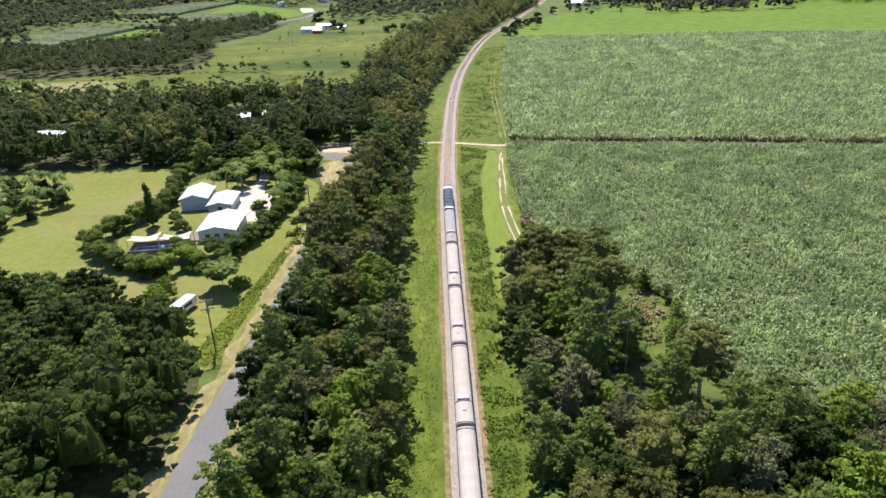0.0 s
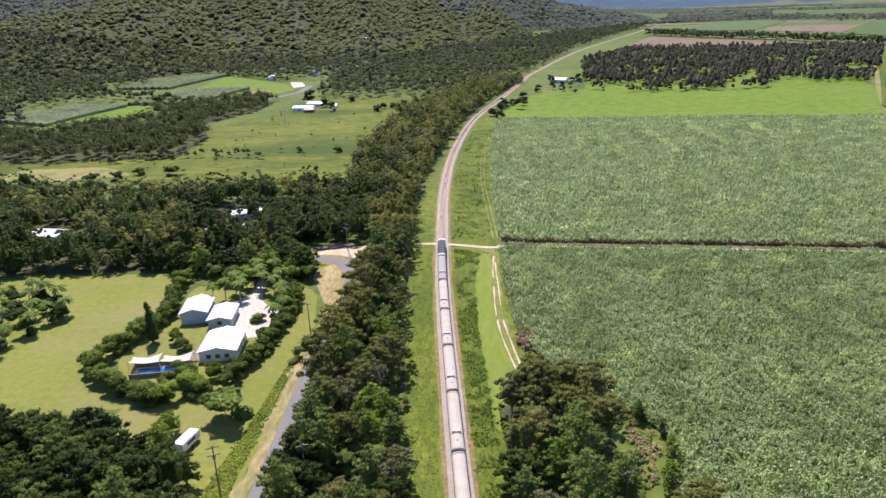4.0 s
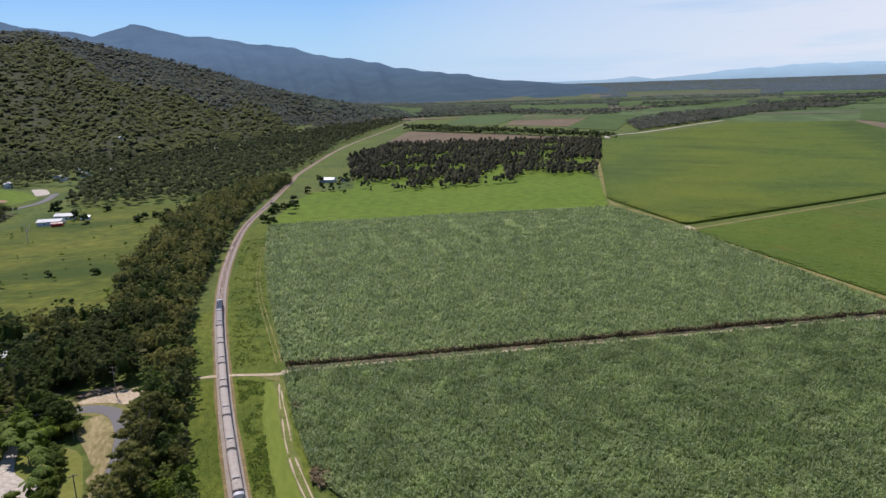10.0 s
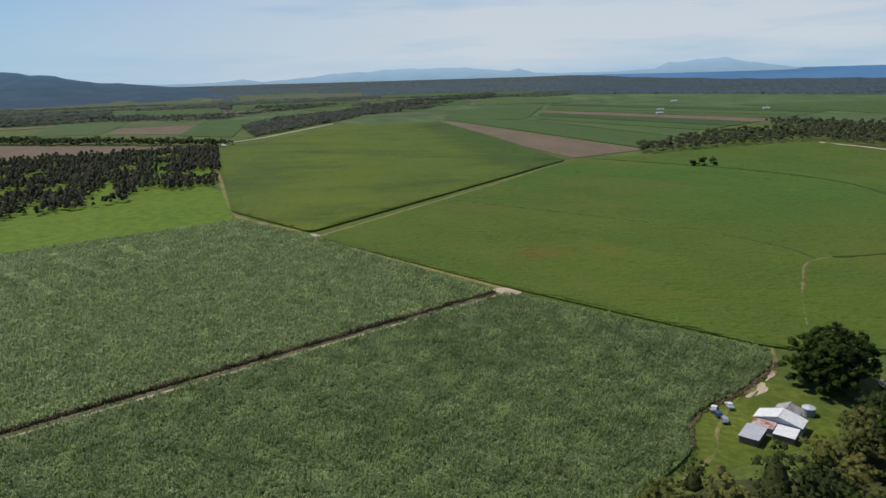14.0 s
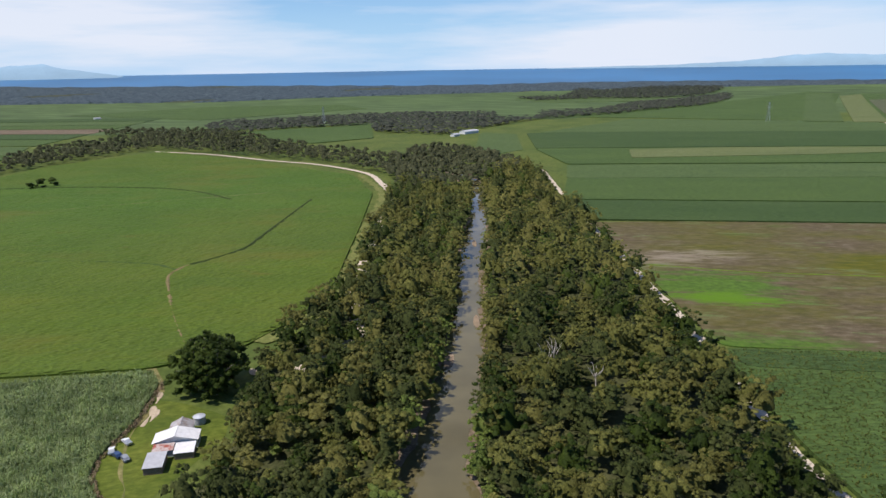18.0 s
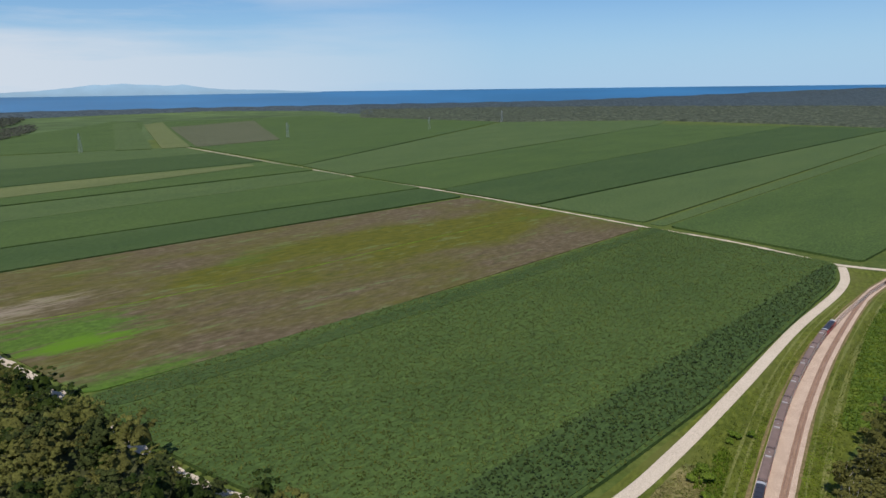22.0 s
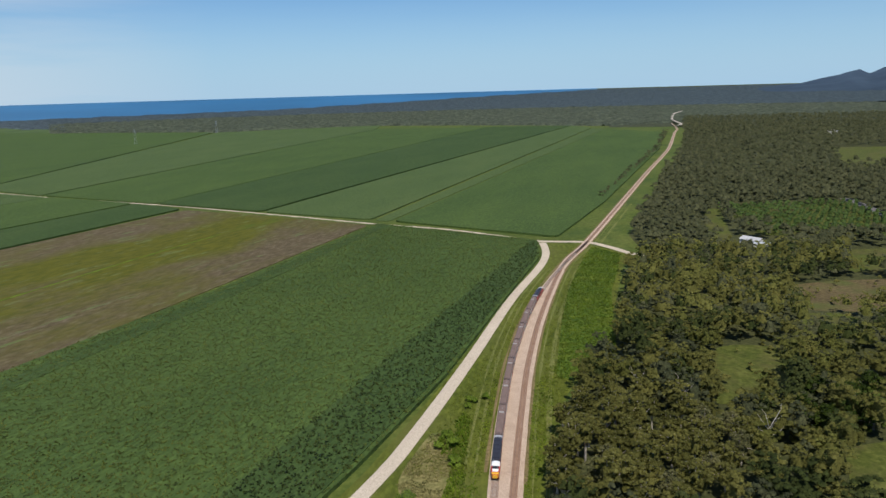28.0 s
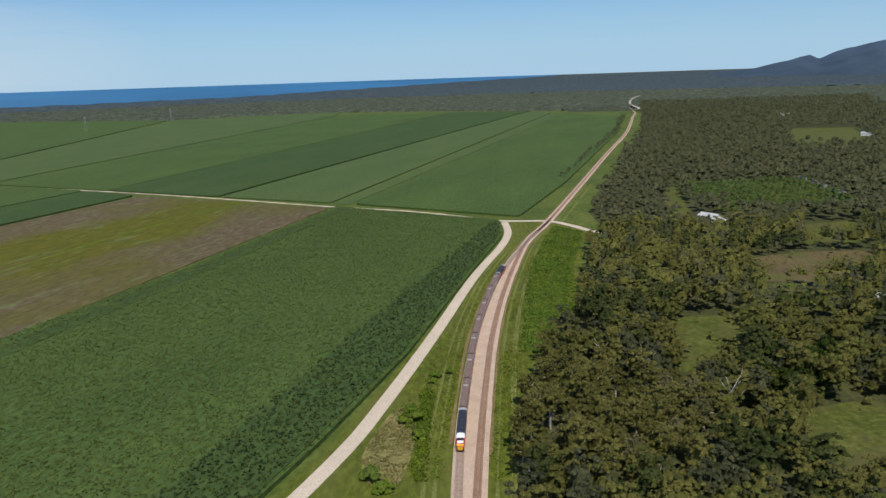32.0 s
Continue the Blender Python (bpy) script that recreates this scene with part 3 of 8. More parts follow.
def cards(centres, normals, size, r, lean=0.45, aspect=1.5):
    """Leaf sprays: quads at the centres, facing about along the normals."""
    n = len(centres)
    nn = normals + r.normal(0, lean, (n, 3)) + (0, 0, 0.55)
    nn /= np.linalg.norm(nn, axis=1, keepdims=True) + 1e-9
    a = np.cross(nn, r.normal(0, 1, (n, 3)))
    a /= np.linalg.norm(a, axis=1, keepdims=True) + 1e-9
    b = np.cross(nn, a)
    s = (np.asarray(size) * r.uniform(0.6, 1.35, n))[:, None]
    a, b = a * s * 0.5 * aspect, b * s * 0.5
    k = r.uniform(-0.35, 0.35, (n, 1))
    return np.stack([centres - a, centres - b + a * k, centres + a, centres + b - a * k * 0.6], 1)


def dome(c, rad, r, seg=6, rings=(24, 58, 100)):
    """A lumpy cap of foliage, open below: vertices and quads."""
    a0 = r.uniform(0, 6.28)
    v = []
    for p in rings:
        for k in range(seg):
            a, j = a0 + k * 2 * math.pi / seg + r.uniform(-0.2, 0.2), r.uniform(0.78, 1.16)
            v.append((c[0] + rad[0] * j * math.sin(radians(p)) * math.cos(a), c[1] + rad[1] * j * math.sin(radians(p)) * math.sin(a), c[2] + rad[2] * j * math.cos(radians(p))))
    q = [(i * seg + k, (i + 1) * seg + k, (i + 1) * seg + (k + 1) % seg, i * seg + (k + 1) % seg) for i in range(len(rings) - 1) for k in range(seg)]
    q += [(0, i, i + 1, i + 2) for i in range(1, seg - 2, 2)]
    return np.array(v), np.array(q)


def crown(blobs, n, size, r, lean=0.45, shell=0.22, seg=6, rings=(24, 58, 100), core=0.9):
    """Foliage over a set of ellipsoids (x, y, z, rx, ry, rz): lumpy caps with leaf sprays standing off them."""
    bl = np.asarray(blobs, float)
    vs, qs, m = [], [], 0
    for b in bl:
        v, q = dome(b[:3], b[3:] * core, r, seg, rings)
        vs.append(v)
        qs.append(q + m)
        m += len(v)
    if n:
        area = bl[:, 3] * bl[:, 4] + bl[:, 3] * bl[:, 5]
        pick = r.choice(len(bl), n, p=area / area.sum())
        d = r.normal(0, 1, (n, 3))
        d[:, 2] = np.where(d[:, 2] < -0.25, -d[:, 2], d[:, 2])
        d /= np.linalg.norm(d, axis=1, keepdims=True)
        tufts = r.normal(0, 1, (len(bl), 9, 3))
        tufts[..., 2] = np.abs(tufts[..., 2]) - 0.2
        tufts /= np.linalg.norm(tufts, axis=2, keepdims=True)
        d = d * 0.9 + tufts[pick, r.integers(0, 9, n)]
        d /= np.linalg.norm(d, axis=1, keepdims=True)
        c = bl[pick, :3] + d * bl[pick, 3:] * (1.12 - shell * r.random(n) * 1.3)[:, None]
        vs.append(cards(c, d / bl[pick, 3:] * bl[pick, 3:].mean(1, keepdims=True), size, r, lean).reshape(-1, 3))
        qs.append(m + np.arange(4 * n).reshape(-1, 4))
    return np.concatenate(vs), np.concatenate(qs)


def shape_mesh(name, v, q, mat):
    """A smooth mesh from vertices and quads."""
    me = bpy.data.meshes.new(name)
    me.vertices.add(len(v))
    me.vertices.foreach_set("co", np.ascontiguousarray(v, dtype=np.float32).ravel())
    me.loops.add(4 * len(q))
    me.loops.foreach_set("vertex_index", np.ascontiguousarray(q, dtype=np.int32).ravel())
    me.polygons.add(len(q))
    me.polygons.foreach_set("loop_start", np.arange(0, 4 * len(q), 4, dtype=np.int32))
    me.polygons.foreach_set("use_smooth", np.ones(len(q), bool))
    me.update(calc_edges=True)
    me.materials.append(mat)
    return me


def make_blobs(r, h, w, count, low=0.35, flat=0.75):
    out = [(0, 0, h * 0.66, w * 0.36, w * 0.36, h * 0.26)]
    for k in range(count):
        a = k * 2.4 + r.uniform(-0.5, 0.5)
        d = w * 0.5 * r.uniform(0.35, 0.72)
        z = h * r.uniform(low, 0.84)
        s = w * r.uniform(0.16, 0.27)
        out.append((d * math.cos(a), d * math.sin(a), z, s, s * r.uniform(0.8, 1.2), s * flat * r.uniform(0.8, 1.1)))
    return out


def clusters(r, h, w, subs, per, low=0.35, flat=0.75):
    """Foliage as boughs over a rounded crown, each with several small masses of leaves."""
    mid, deep = (low + 0.62) / 2, 1.12 if low > 0.3 else 1.5
    out = [(0, 0, h * (mid - 0.02), w * 0.35, w * 0.35, h * (0.84 - mid))]
    for k in range(subs):
        a = k * 2.4 + r.uniform(-0.45, 0.45)
        c = 1 - deep * (k + 0.25) / subs
        d = w * 0.37 * math.sqrt(max(0.0, 1 - c * c)) * r.uniform(0.85, 1.15)
        z = h * (mid + (0.88 - mid) * c * r.uniform(0.85, 1.1))
        sr = w * r.uniform(0.115, 0.17)
        for j in range(per):
            b = j * 2.4 + r.uniform(-0.5, 0.5)
            e = 0.0 if j == 0 else sr * r.uniform(0.6, 1.1)
            s = sr * r.uniform(0.5, 0.74)
            out.append((d * math.cos(a) + e * math.cos(b), d * math.sin(a) + e * math.sin(b), z + sr * (0.35 if j == 0 else r.uniform(-0.35, 0.2)), s, s * r.uniform(0.85, 1.2), s * flat * r.uniform(0.85, 1.15)))
    return out


def limb(v, f, a, b, ra, rb, n=6):
    """Adds a tapered round limb from a to b."""
    a, b = Vector(a), Vector(b)
    q = (b - a).to_track_quat("Z", "Y")
    s = len(v)
    for p, rad in ((a, ra), (b, rb)):
        for k in range(n):
            v.append(tuple(p + q @ Vector((rad * math.cos(k * 6.2832 / n), rad * math.sin(k * 6.2832 / n), 0))))
    f += [(s + k, s + (k + 1) % n, s + n + (k + 1) % n, s + n + k) for k in range(n)]
    f.append(tuple(range(s + n, s + 2 * n)))


def tree_proto(name, label, h, w, subs, n, size, leaf, bark, seed, low=0.35, lean=0.5, per=4):
    r = np.random.default_rng(seed)
    root = new(name)
    blobs = clusters(r, h, w, subs, per, low)
    v, f = [], []
    top = (r.uniform(-0.4, 0.4), r.uniform(-0.4, 0.4), h * 0.6)
    limb(v, f, (0, 0, -0.3), top, h * 0.024 + 0.08, h * 0.012)
    for bl in blobs[1::per]:
        k = r.uniform(0.35, 0.8)
        limb(v, f, (top[0] * k, top[1] * k, top[2] * k), (bl[0], bl[1], bl[2] + bl[5] * 0.9), h * 0.010 + 0.03, 0.05, 5)
    mesh_from("trunk", v, f, bark, root)
    me = shape_mesh("crown", *crown(blobs, n, size, r, lean, 0.3, 6, (22, 60, 104), 0.74), leaf)
    c = new("crown", me)
    c.parent = root
    return tagged(root, label, "tree", "trees along the line and the river")


def bough_set(seed, count, h, w, subs, per, n, size, low=0.3, lean=0.6, rings=(32, 96)):
    r = np.random.default_rng(seed)
    return [crown(clusters(r, h, w, subs, per, low), n, size, r, lean, rings=rings, core=0.82) for _ in range(count)]


def clump_set(seed, count, h, w, blobs, n, size, low=0.3, lean=0.5, flat=0.75, rings=(24, 58, 100)):
    r = np.random.default_rng(seed)
    return [crown(make_blobs(r, h, w, blobs, low, flat), n, size, r, lean, rings=rings, core=0.72 if n > 30 else 0.9) for _ in range(count)]


def woods(name, pts, protos, mat, label, seed, smin=0.7, smax=1.25, squash=0.25, sink=0.0, tall=1.0, category="woods", kind="stuff"):
    """Many trees as one mesh, each a turned and scaled copy of one of the clumps."""
    r = np.random.default_rng(seed)
    n = len(pts)
    if not n:
        return None
    z = land(pts[:, 0], pts[:, 1]) - sink
    ang, sc = r.uniform(0, 6.2832, n), r.uniform(smin, smax, n)
    sz = sc * tall * r.uniform(1 - squash, 1 + squash, n)
    which = r.integers(0, len(protos), n)
    vs, qs, m = [], [], 0
    for k, (v, q) in enumerate(protos):
        i = np.where(which == k)[0]
        if not len(i):
            continue
        c, s = np.cos(ang[i]) * sc[i], np.sin(ang[i]) * sc[i]
        x = v[None, :, 0] * c[:, None] - v[None, :, 1] * s[:, None] + pts[i, 0][:, None]
        y = v[None, :, 0] * s[:, None] + v[None, :, 1] * c[:, None] + pts[i, 1][:, None]
        zz = v[None, :, 2] * sz[i][:, None] + z[i][:, None]
        vs.append(np.stack([x, y, zz], -1).reshape(-1, 3))
        qs.append((q[None] + (m + np.arange(len(i)) * len(v))[:, None, None]).reshape(-1, 4))
        m += len(i) * len(v)
    return tagged(new(name, shape_mesh(name, np.concatenate(vs), np.concatenate(qs), mat)), label, category, kind=kind)


def box(bm, x0, x1, y0, y1, z0, z1):
    v = [bm.verts.new(p) for p in ((x0, y0, z0), (x1, y0, z0), (x1, y1, z0), (x0, y1, z0), (x0, y0, z1), (x1, y0, z1), (x1, y1, z1), (x0, y1, z1))]
    for q in ((3, 2, 1, 0), (4, 5, 6, 7), (0, 1, 5, 4), (1, 2, 6, 5), (2, 3, 7, 6), (3, 0, 4, 7)):
        bm.faces.new([v[k] for k in q])
    return bm


def boxed(x0, x1, y0, y1, z0, z1, bevel=0.0):
    bm = box(bmesh.new(), x0, x1, y0, y1, z0, z1)
    if bevel:
        bmesh.ops.bevel(bm, geom=bm.edges[:], offset=bevel, segments=2, affect="EDGES", profile=0.5)
    return bm

# ---- land: one sheet to the horizon ----
radii = np.concatenate([[0.0], np.geomspace(25, 1000, 34), np.linspace(1040, 4960, 84)])
SEG = 300
gv = [(r * math.sin(k * 2 * math.pi / SEG), r * math.cos(k * 2 * math.pi / SEG)) for r in radii[1:] for k in range(SEG)]
gxy = np.array([(0.0, 0.0)] + gv)
gzv = land(gxy[:, 0], gxy[:, 1]) - 8.0 * np.clip((hill(gxy[:, 0], gxy[:, 1]) - 2) / 10, 0, 1)
gf = [(0, 1 + (k + 1) % SEG, 1 + k) for k in range(SEG)]
for i in range(len(radii) - 2):
    a, b = 1 + i * SEG, 1 + (i + 1) * SEG
    gf += [(a + k, a + (k + 1) % SEG, b + (k + 1) % SEG, b + k) for k in range(SEG)]
tagged(mesh_from("ground", np.column_stack([gxy, gzv]), gf, M["ground"], smooth=True), "rough green grassland reaching the horizon", "ground", kind="structure")


def sector(name, a0, a1, r0, r1, z, mat, label, n=120, rows=30):
    """Land cover between two bearings and two distances."""
    az = np.linspace(a0, a1, n)
    lo, hi = (np.interp(az, *q) if isinstance(q, tuple) else np.full(n, float(q)) for q in (r0, r1))
    v = []
    for j in range(rows + 1):
        r = lo + (hi - lo) * j / rows
        x, y = r * np.sin(np.radians(az)), r * np.cos(np.radians(az))
        v += list(zip(x, y, land(x, y) + z))
    f = [(j * n + i, j * n + i + 1, (j + 1) * n + i + 1, (j + 1) * n + i) for j in range(rows) for i in range(n - 1)]
    return tagged(mesh_from(name, v, f, mat, smooth=True), label, "ground", kind="structure")


M["plainmix"] = ground_mat("distant_fields_and_scrub", (0.046, 0.068, 0.029), (0.065, 0.101, 0.034), (0.098, 0.142, 0.047), 0.0028, 0.02, stretch=(1, 0.4, 1), turn=25, bumps=0.3, dist=1.0)
M["woodfloor"] = ground_mat("distant_woodland", (0.035, 0.042, 0.022), (0.05, 0.058, 0.03), (0.06, 0.068, 0.038), 0.006, 0.05, bumps=1.0, dist=3.0)
sector("plain_cover", 22, 152, ([22, 45, 60, 95, 110, 152], [2300, 1700, 1500, 1500, 1600, 2150]), 4940, 0.25, M["plainmix"], "dull green far plain of fields and scrub")
sector("plain_cover", 3, 24, 2350, 4930, 0.3, M["woodfloor"], "dark woodland of the far plain")
sector("plain_cover", 20, 60, ([20, 60], [2800, 3000]), 4930, 0.9, M["woodfloor"], "dark woodland of the far plain")
sector("coast_cover", 58, 188, ([58, 83, 95, 107, 120, 135, 143, 151, 157, 169.5, 176, 184, 188], [3100, 2720, 2870, 2950, 3170, 3370, 3220, 2600, 2400, 2450, 2340, 2230, 2200]), 4935, 0.4, M["woodfloor"], "dark woodland floor before the coast")
sector("plain_cover", 188, 225, 2000, 4930, 0.4, M["woodfloor"], "dark woodland of the southern plain")


def tree_tops(x, y, cell, r):
    """Rounded tops of crowns that stand about cell metres apart, 0 to 1."""
    sh = r.random((64, 64, 3))
    gx, gy = np.floor(x / cell).astype(int), np.floor(y / cell).astype(int)
    best = np.zeros(x.shape)
    for i in (-1, 0, 1):
        for j in (-1, 0, 1):
            p = sh[(gx + i) % 64, (gy + j) % 64]
            d = np.hypot((gx + i + p[..., 0]) * cell - x, (gy + j + p[..., 1]) * cell - y) / (cell * (0.55 + 0.4 * p[..., 2]))
            best = np.maximum(best, np.sqrt(np.clip(1 - d * d, 0, 1)) * (0.55 + 0.45 * p[..., 2]))
    return best


def canopy(name, a0, a1, r0, r1, daz, dr, height, cell, mat, label, seed, gaps=0.0, patchy=0.02, holes=()):
    """A far wood as one uneven sheet of tree tops that falls to the ground at its rims and gaps."""
    r = np.random.default_rng(seed)
    n = int((a1 - a0) / daz) + 1
    az = np.linspace(a0, a1, n)
    lo, hi = (np.interp(az, *q) if isinstance(q, tuple) else np.full(n, float(q)) for q in (r0, r1))
    dist = []
    d = float(lo.min())
    while d < hi.max():
        dist.append(d)
        d += dr * (d / float(lo.min()))
    dist = np.array(dist)
    m = len(dist)
    A = az[None, :] + r.uniform(-0.4, 0.4, (m, n)) * daz
    D = dist[:, None] + r.uniform(-0.4, 0.4, (m, n)) * dr
    x, y = D * np.sin(np.radians(A)), D * np.cos(np.radians(A))
    wave = np.sin(x * patchy + 1) * np.sin(y * patchy * 0.8) + 0.6 * np.sin(x * patchy * 2.3 + y * patchy * 1.7)
    grow = (D >= lo[None, :]) & (D <= hi[None, :]) & (wave > gaps * 1.6 - 1.7)
    for hole in holes:
        grow &= ~inside(hole, x, y)
    h = np.where(grow, height * np.interp(D, [2900, 4300], [1, 0.25]) * (1.3 * tree_tops(x, y, cell, r) + 0.12 * r.uniform(-1, 1, (m, n))), -1.5)
    z = land(x, y) + h
    v = np.stack([x, y, z], -1).reshape(-1, 3)
    i, j = np.meshgrid(np.arange(m - 1), np.arange(n - 1), indexing="ij")
    q = np.stack([i * n + j, i * n + j + 1, (i + 1) * n + j + 1, (i + 1) * n + j], -1).reshape(-1, 4)
    g = grow.ravel()
    q = q[g[q].any(1)]
    me = shape_mesh(name, v, q, mat)
    me.polygons.foreach_set("use_smooth", np.zeros(len(q), bool))
    return tagged(new(name, me), label, "woods", kind="stuff")


def ridge(name, az, el, near, far, mat, label, eye=100.0, amp=40.0, seed=1):
    """A far mountain range whose skyline rises as seen in the given directions."""
    r = np.random.default_rng(seed)
    a = np.linspace(az[0], az[-1], int((az[-1] - az[0]) * 6) + 2)
    rough = sum(np.sin(a * f + r.uniform(0, 6)) * g for f, g in ((1.3, 0.06), (2.9, 0.035), (6.1, 0.012)))
    top = eye + far * np.tan(np.radians(np.interp(a, az, el) + rough * np.clip(np.interp(a, az, el) + 0.3, 0, 1)))
    ph = r.uniform(0, 6, 8)
    n = 40
    v = []
    for j in range(n + 1):
        k = j / n
        d = near + (far - near) * k
        fold = sum(np.sin(a * f + ph[m] + k * 2.0 * m) / (m + 1) for m, f in enumerate((0.7, 1.5, 2.6, 4.3)))
        for m, (f, g) in enumerate(((0.55, 0.6), (1.1, 0.45), (2.3, 0.28))):
            fold = fold + g * 1.5 * (0.5 - np.abs(np.sin(a * f + ph[m + 4] + (1.5 + m) * k + 0.5 * np.sin(a * 0.9 + 3 * k))))
        base = float(gz(d)) - 6
        z = base + (top - base) * k**1.15 + fold * amp * 4 * k * (1 - k) * np.clip((top - base) / 300, 0, 1)
        v += [(d * math.sin(radians(q)), d * math.cos(radians(q)), h) for q, h in zip(a, z)]
    m = len(a)
    f = [(j * m + i, j * m + i + 1, (j + 1) * m + i + 1, (j + 1) * m + i) for j in range(n) for i in range(m - 1)]
    tagged(mesh_from(name, v, f, mat, smooth=True), label, "mountains", kind="structure")


# range and island materials glow faintly blue in place of distance haze
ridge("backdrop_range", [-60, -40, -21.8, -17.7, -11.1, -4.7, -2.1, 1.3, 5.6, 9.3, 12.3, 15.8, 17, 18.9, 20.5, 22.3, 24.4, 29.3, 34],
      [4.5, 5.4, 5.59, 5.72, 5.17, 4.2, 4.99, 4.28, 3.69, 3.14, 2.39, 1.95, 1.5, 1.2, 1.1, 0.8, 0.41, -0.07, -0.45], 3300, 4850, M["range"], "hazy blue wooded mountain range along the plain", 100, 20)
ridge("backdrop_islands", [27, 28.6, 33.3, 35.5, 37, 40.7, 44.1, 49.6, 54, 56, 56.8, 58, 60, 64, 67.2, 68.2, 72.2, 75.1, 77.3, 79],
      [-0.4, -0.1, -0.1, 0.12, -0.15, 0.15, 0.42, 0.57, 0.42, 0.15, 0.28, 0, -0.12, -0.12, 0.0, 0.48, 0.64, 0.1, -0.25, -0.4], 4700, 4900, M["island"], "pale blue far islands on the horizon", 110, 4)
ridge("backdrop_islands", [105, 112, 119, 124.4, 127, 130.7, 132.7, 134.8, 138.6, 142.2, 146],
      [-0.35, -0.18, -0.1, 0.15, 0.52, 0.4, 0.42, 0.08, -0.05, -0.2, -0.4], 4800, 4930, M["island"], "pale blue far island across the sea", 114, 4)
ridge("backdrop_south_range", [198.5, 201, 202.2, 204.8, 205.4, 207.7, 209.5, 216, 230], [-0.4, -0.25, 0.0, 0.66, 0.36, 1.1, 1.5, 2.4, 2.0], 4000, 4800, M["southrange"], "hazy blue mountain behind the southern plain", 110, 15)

# ---- sea ----
sv, sf = [], []
saz = np.linspace(60, 187, 160)
shore = np.interp(saz, [60, 66, 73, 90, 98, 103.5, 111, 124.5, 143, 152, 162, 172, 180, 187], [4890, 4380, 4000, 3700, 3520, 3500, 3600, 3620, 3630, 3665, 3750, 4130, 4515, 4840])
shore = shore + 25 * np.sin(saz * 1.9) + 14 * np.sin(saz * 4.3)
for j in range(13):
    for a, s in zip(saz, shore):
        r = s + (4958 - s) * j / 12
        sv.append((r * math.sin(radians(a)), r * math.cos(radians(a)), float(gz(r)) + 0.8))
sf = [(j * 160 + i, j * 160 + i + 1, (j + 1) * 160 + i + 1, (j + 1) * 160 + i) for j in range(12) for i in range(159)]
tagged(mesh_from("sea_water", sv, sf, M["sea"]), "deep blue open sea", "sea", kind="structure")

# ---- fields ----
CANE_A = [(24.5, 244.5), (276, 191.5), (273, 67), (261, 62), (249, 63), (230, 65), (217, 69), (206, 71), (196, 70), (182, 63), (150, 66), (110, 72), (74, 83), (56, 87), (44, 94), (40, 104), (42, 111), (45, 118), (44, 126), (36, 137), (24.5, 160), (21.6, 176), (21.6, 194), (22.6, 216), (23.6, 236)]
CANE_B = [(56, 538), (41, 436), (32, 345), (25.5, 252), (276, 199), (311, 380), (316, 474), (200, 505)]
CROP_C = [(310, 369), (287, 201), (277, 68), (290, 35), (338, 0), (380, -10), (520, -35), (660, -58), (785, -48), (950, 72), (1105, 212), (975, 330), (866, 355), (797, 432)]
CROP_D = [(319, 389), (770, 437), (1000, 700), (1305, 1076), (1111, 1199), (661, 1026), (338, 512)]
patch("cane_field_floor", CANE_A, 0.8, M["canefloor"], "shaded floor of a tall grey-green cane field", "crop field", skirt=0.85)
patch("cane_field_floor", CANE_B, 0.8, M["canefloor"], "shaded floor of a tall grey-green cane field", "crop field", skirt=0.85)
M["cropC"] = crop_mat("yellow_green_cane", (0.072, 0.135, 0.018), (0.101, 0.161, 0.022), (0.134, 0.179, 0.026), 8, patch=(0.167, 0.164, 0.029), amount=0.6, across=0.55, fine=0.9)
M["cropD"] = crop_mat("green_cane", (0.088, 0.144, 0.019), (0.119, 0.174, 0.022), (0.154, 0.194, 0.026), -40, patch=(0.062, 0.109, 0.022), amount=0.55, across=0.6, fine=0.9)
M["cropG"] = crop_mat("mid_green_cane", (0.060, 0.110, 0.028), (0.083, 0.138, 0.034), (0.109, 0.170, 0.040), 15)
M["cropK"] = crop_mat("dark_green_cane", (0.048, 0.094, 0.025), (0.064, 0.112, 0.030), (0.084, 0.133, 0.038), 15)
M["cropL"] = crop_mat("light_green_cane", (0.076, 0.128, 0.039), (0.098, 0.153, 0.046), (0.125, 0.177, 0.056), 15)
M["cropO"] = crop_mat("pale_olive_cane", (0.135, 0.175, 0.06), (0.165, 0.20, 0.07), (0.20, 0.225, 0.085), 15)
M["cropT"] = crop_mat("thin_brownish_cane", (0.105, 0.125, 0.06), (0.13, 0.145, 0.075), (0.165, 0.165, 0.09), 15)
# drain: the shade down in the field drains, put in as a dark green
M["drain"] = crop_mat("dark_drain_shade", (0.03, 0.055, 0.012), (0.042, 0.07, 0.015), (0.06, 0.088, 0.02), 15)
def zone(nt, way, middle, half):
    """A broad stripe of ground, 1 at its middle line and 0 at its edges."""
    g = nt.nodes.new("ShaderNodeNewGeometry")
    d = nt.nodes.new("ShaderNodeVectorMath")
    d.operation = "DOT_PRODUCT"
    d.inputs[1].default_value = (*way, 0)
    nt.links.new(g.outputs["Position"], d.inputs[0])
    m = nt.nodes.new("ShaderNodeMath")
    m.operation = "SUBTRACT"
    m.inputs[1].default_value = middle
    nt.links.new(d.outputs["Value"], m.inputs[0])
    a = nt.nodes.new("ShaderNodeMath")
    a.operation = "ABSOLUTE"
    nt.links.new(m.outputs[0], a.inputs[0])
    r = nt.nodes.new("ShaderNodeMapRange")
    r.interpolation_type = "SMOOTHSTEP"
    r.inputs[1].default_value, r.inputs[2].default_value, r.inputs[3].default_value, r.inputs[4].default_value = 0.0, half, 1.0, 0.0
    nt.links.new(a.outputs[0], r.inputs[0])
    return r.outputs[0]


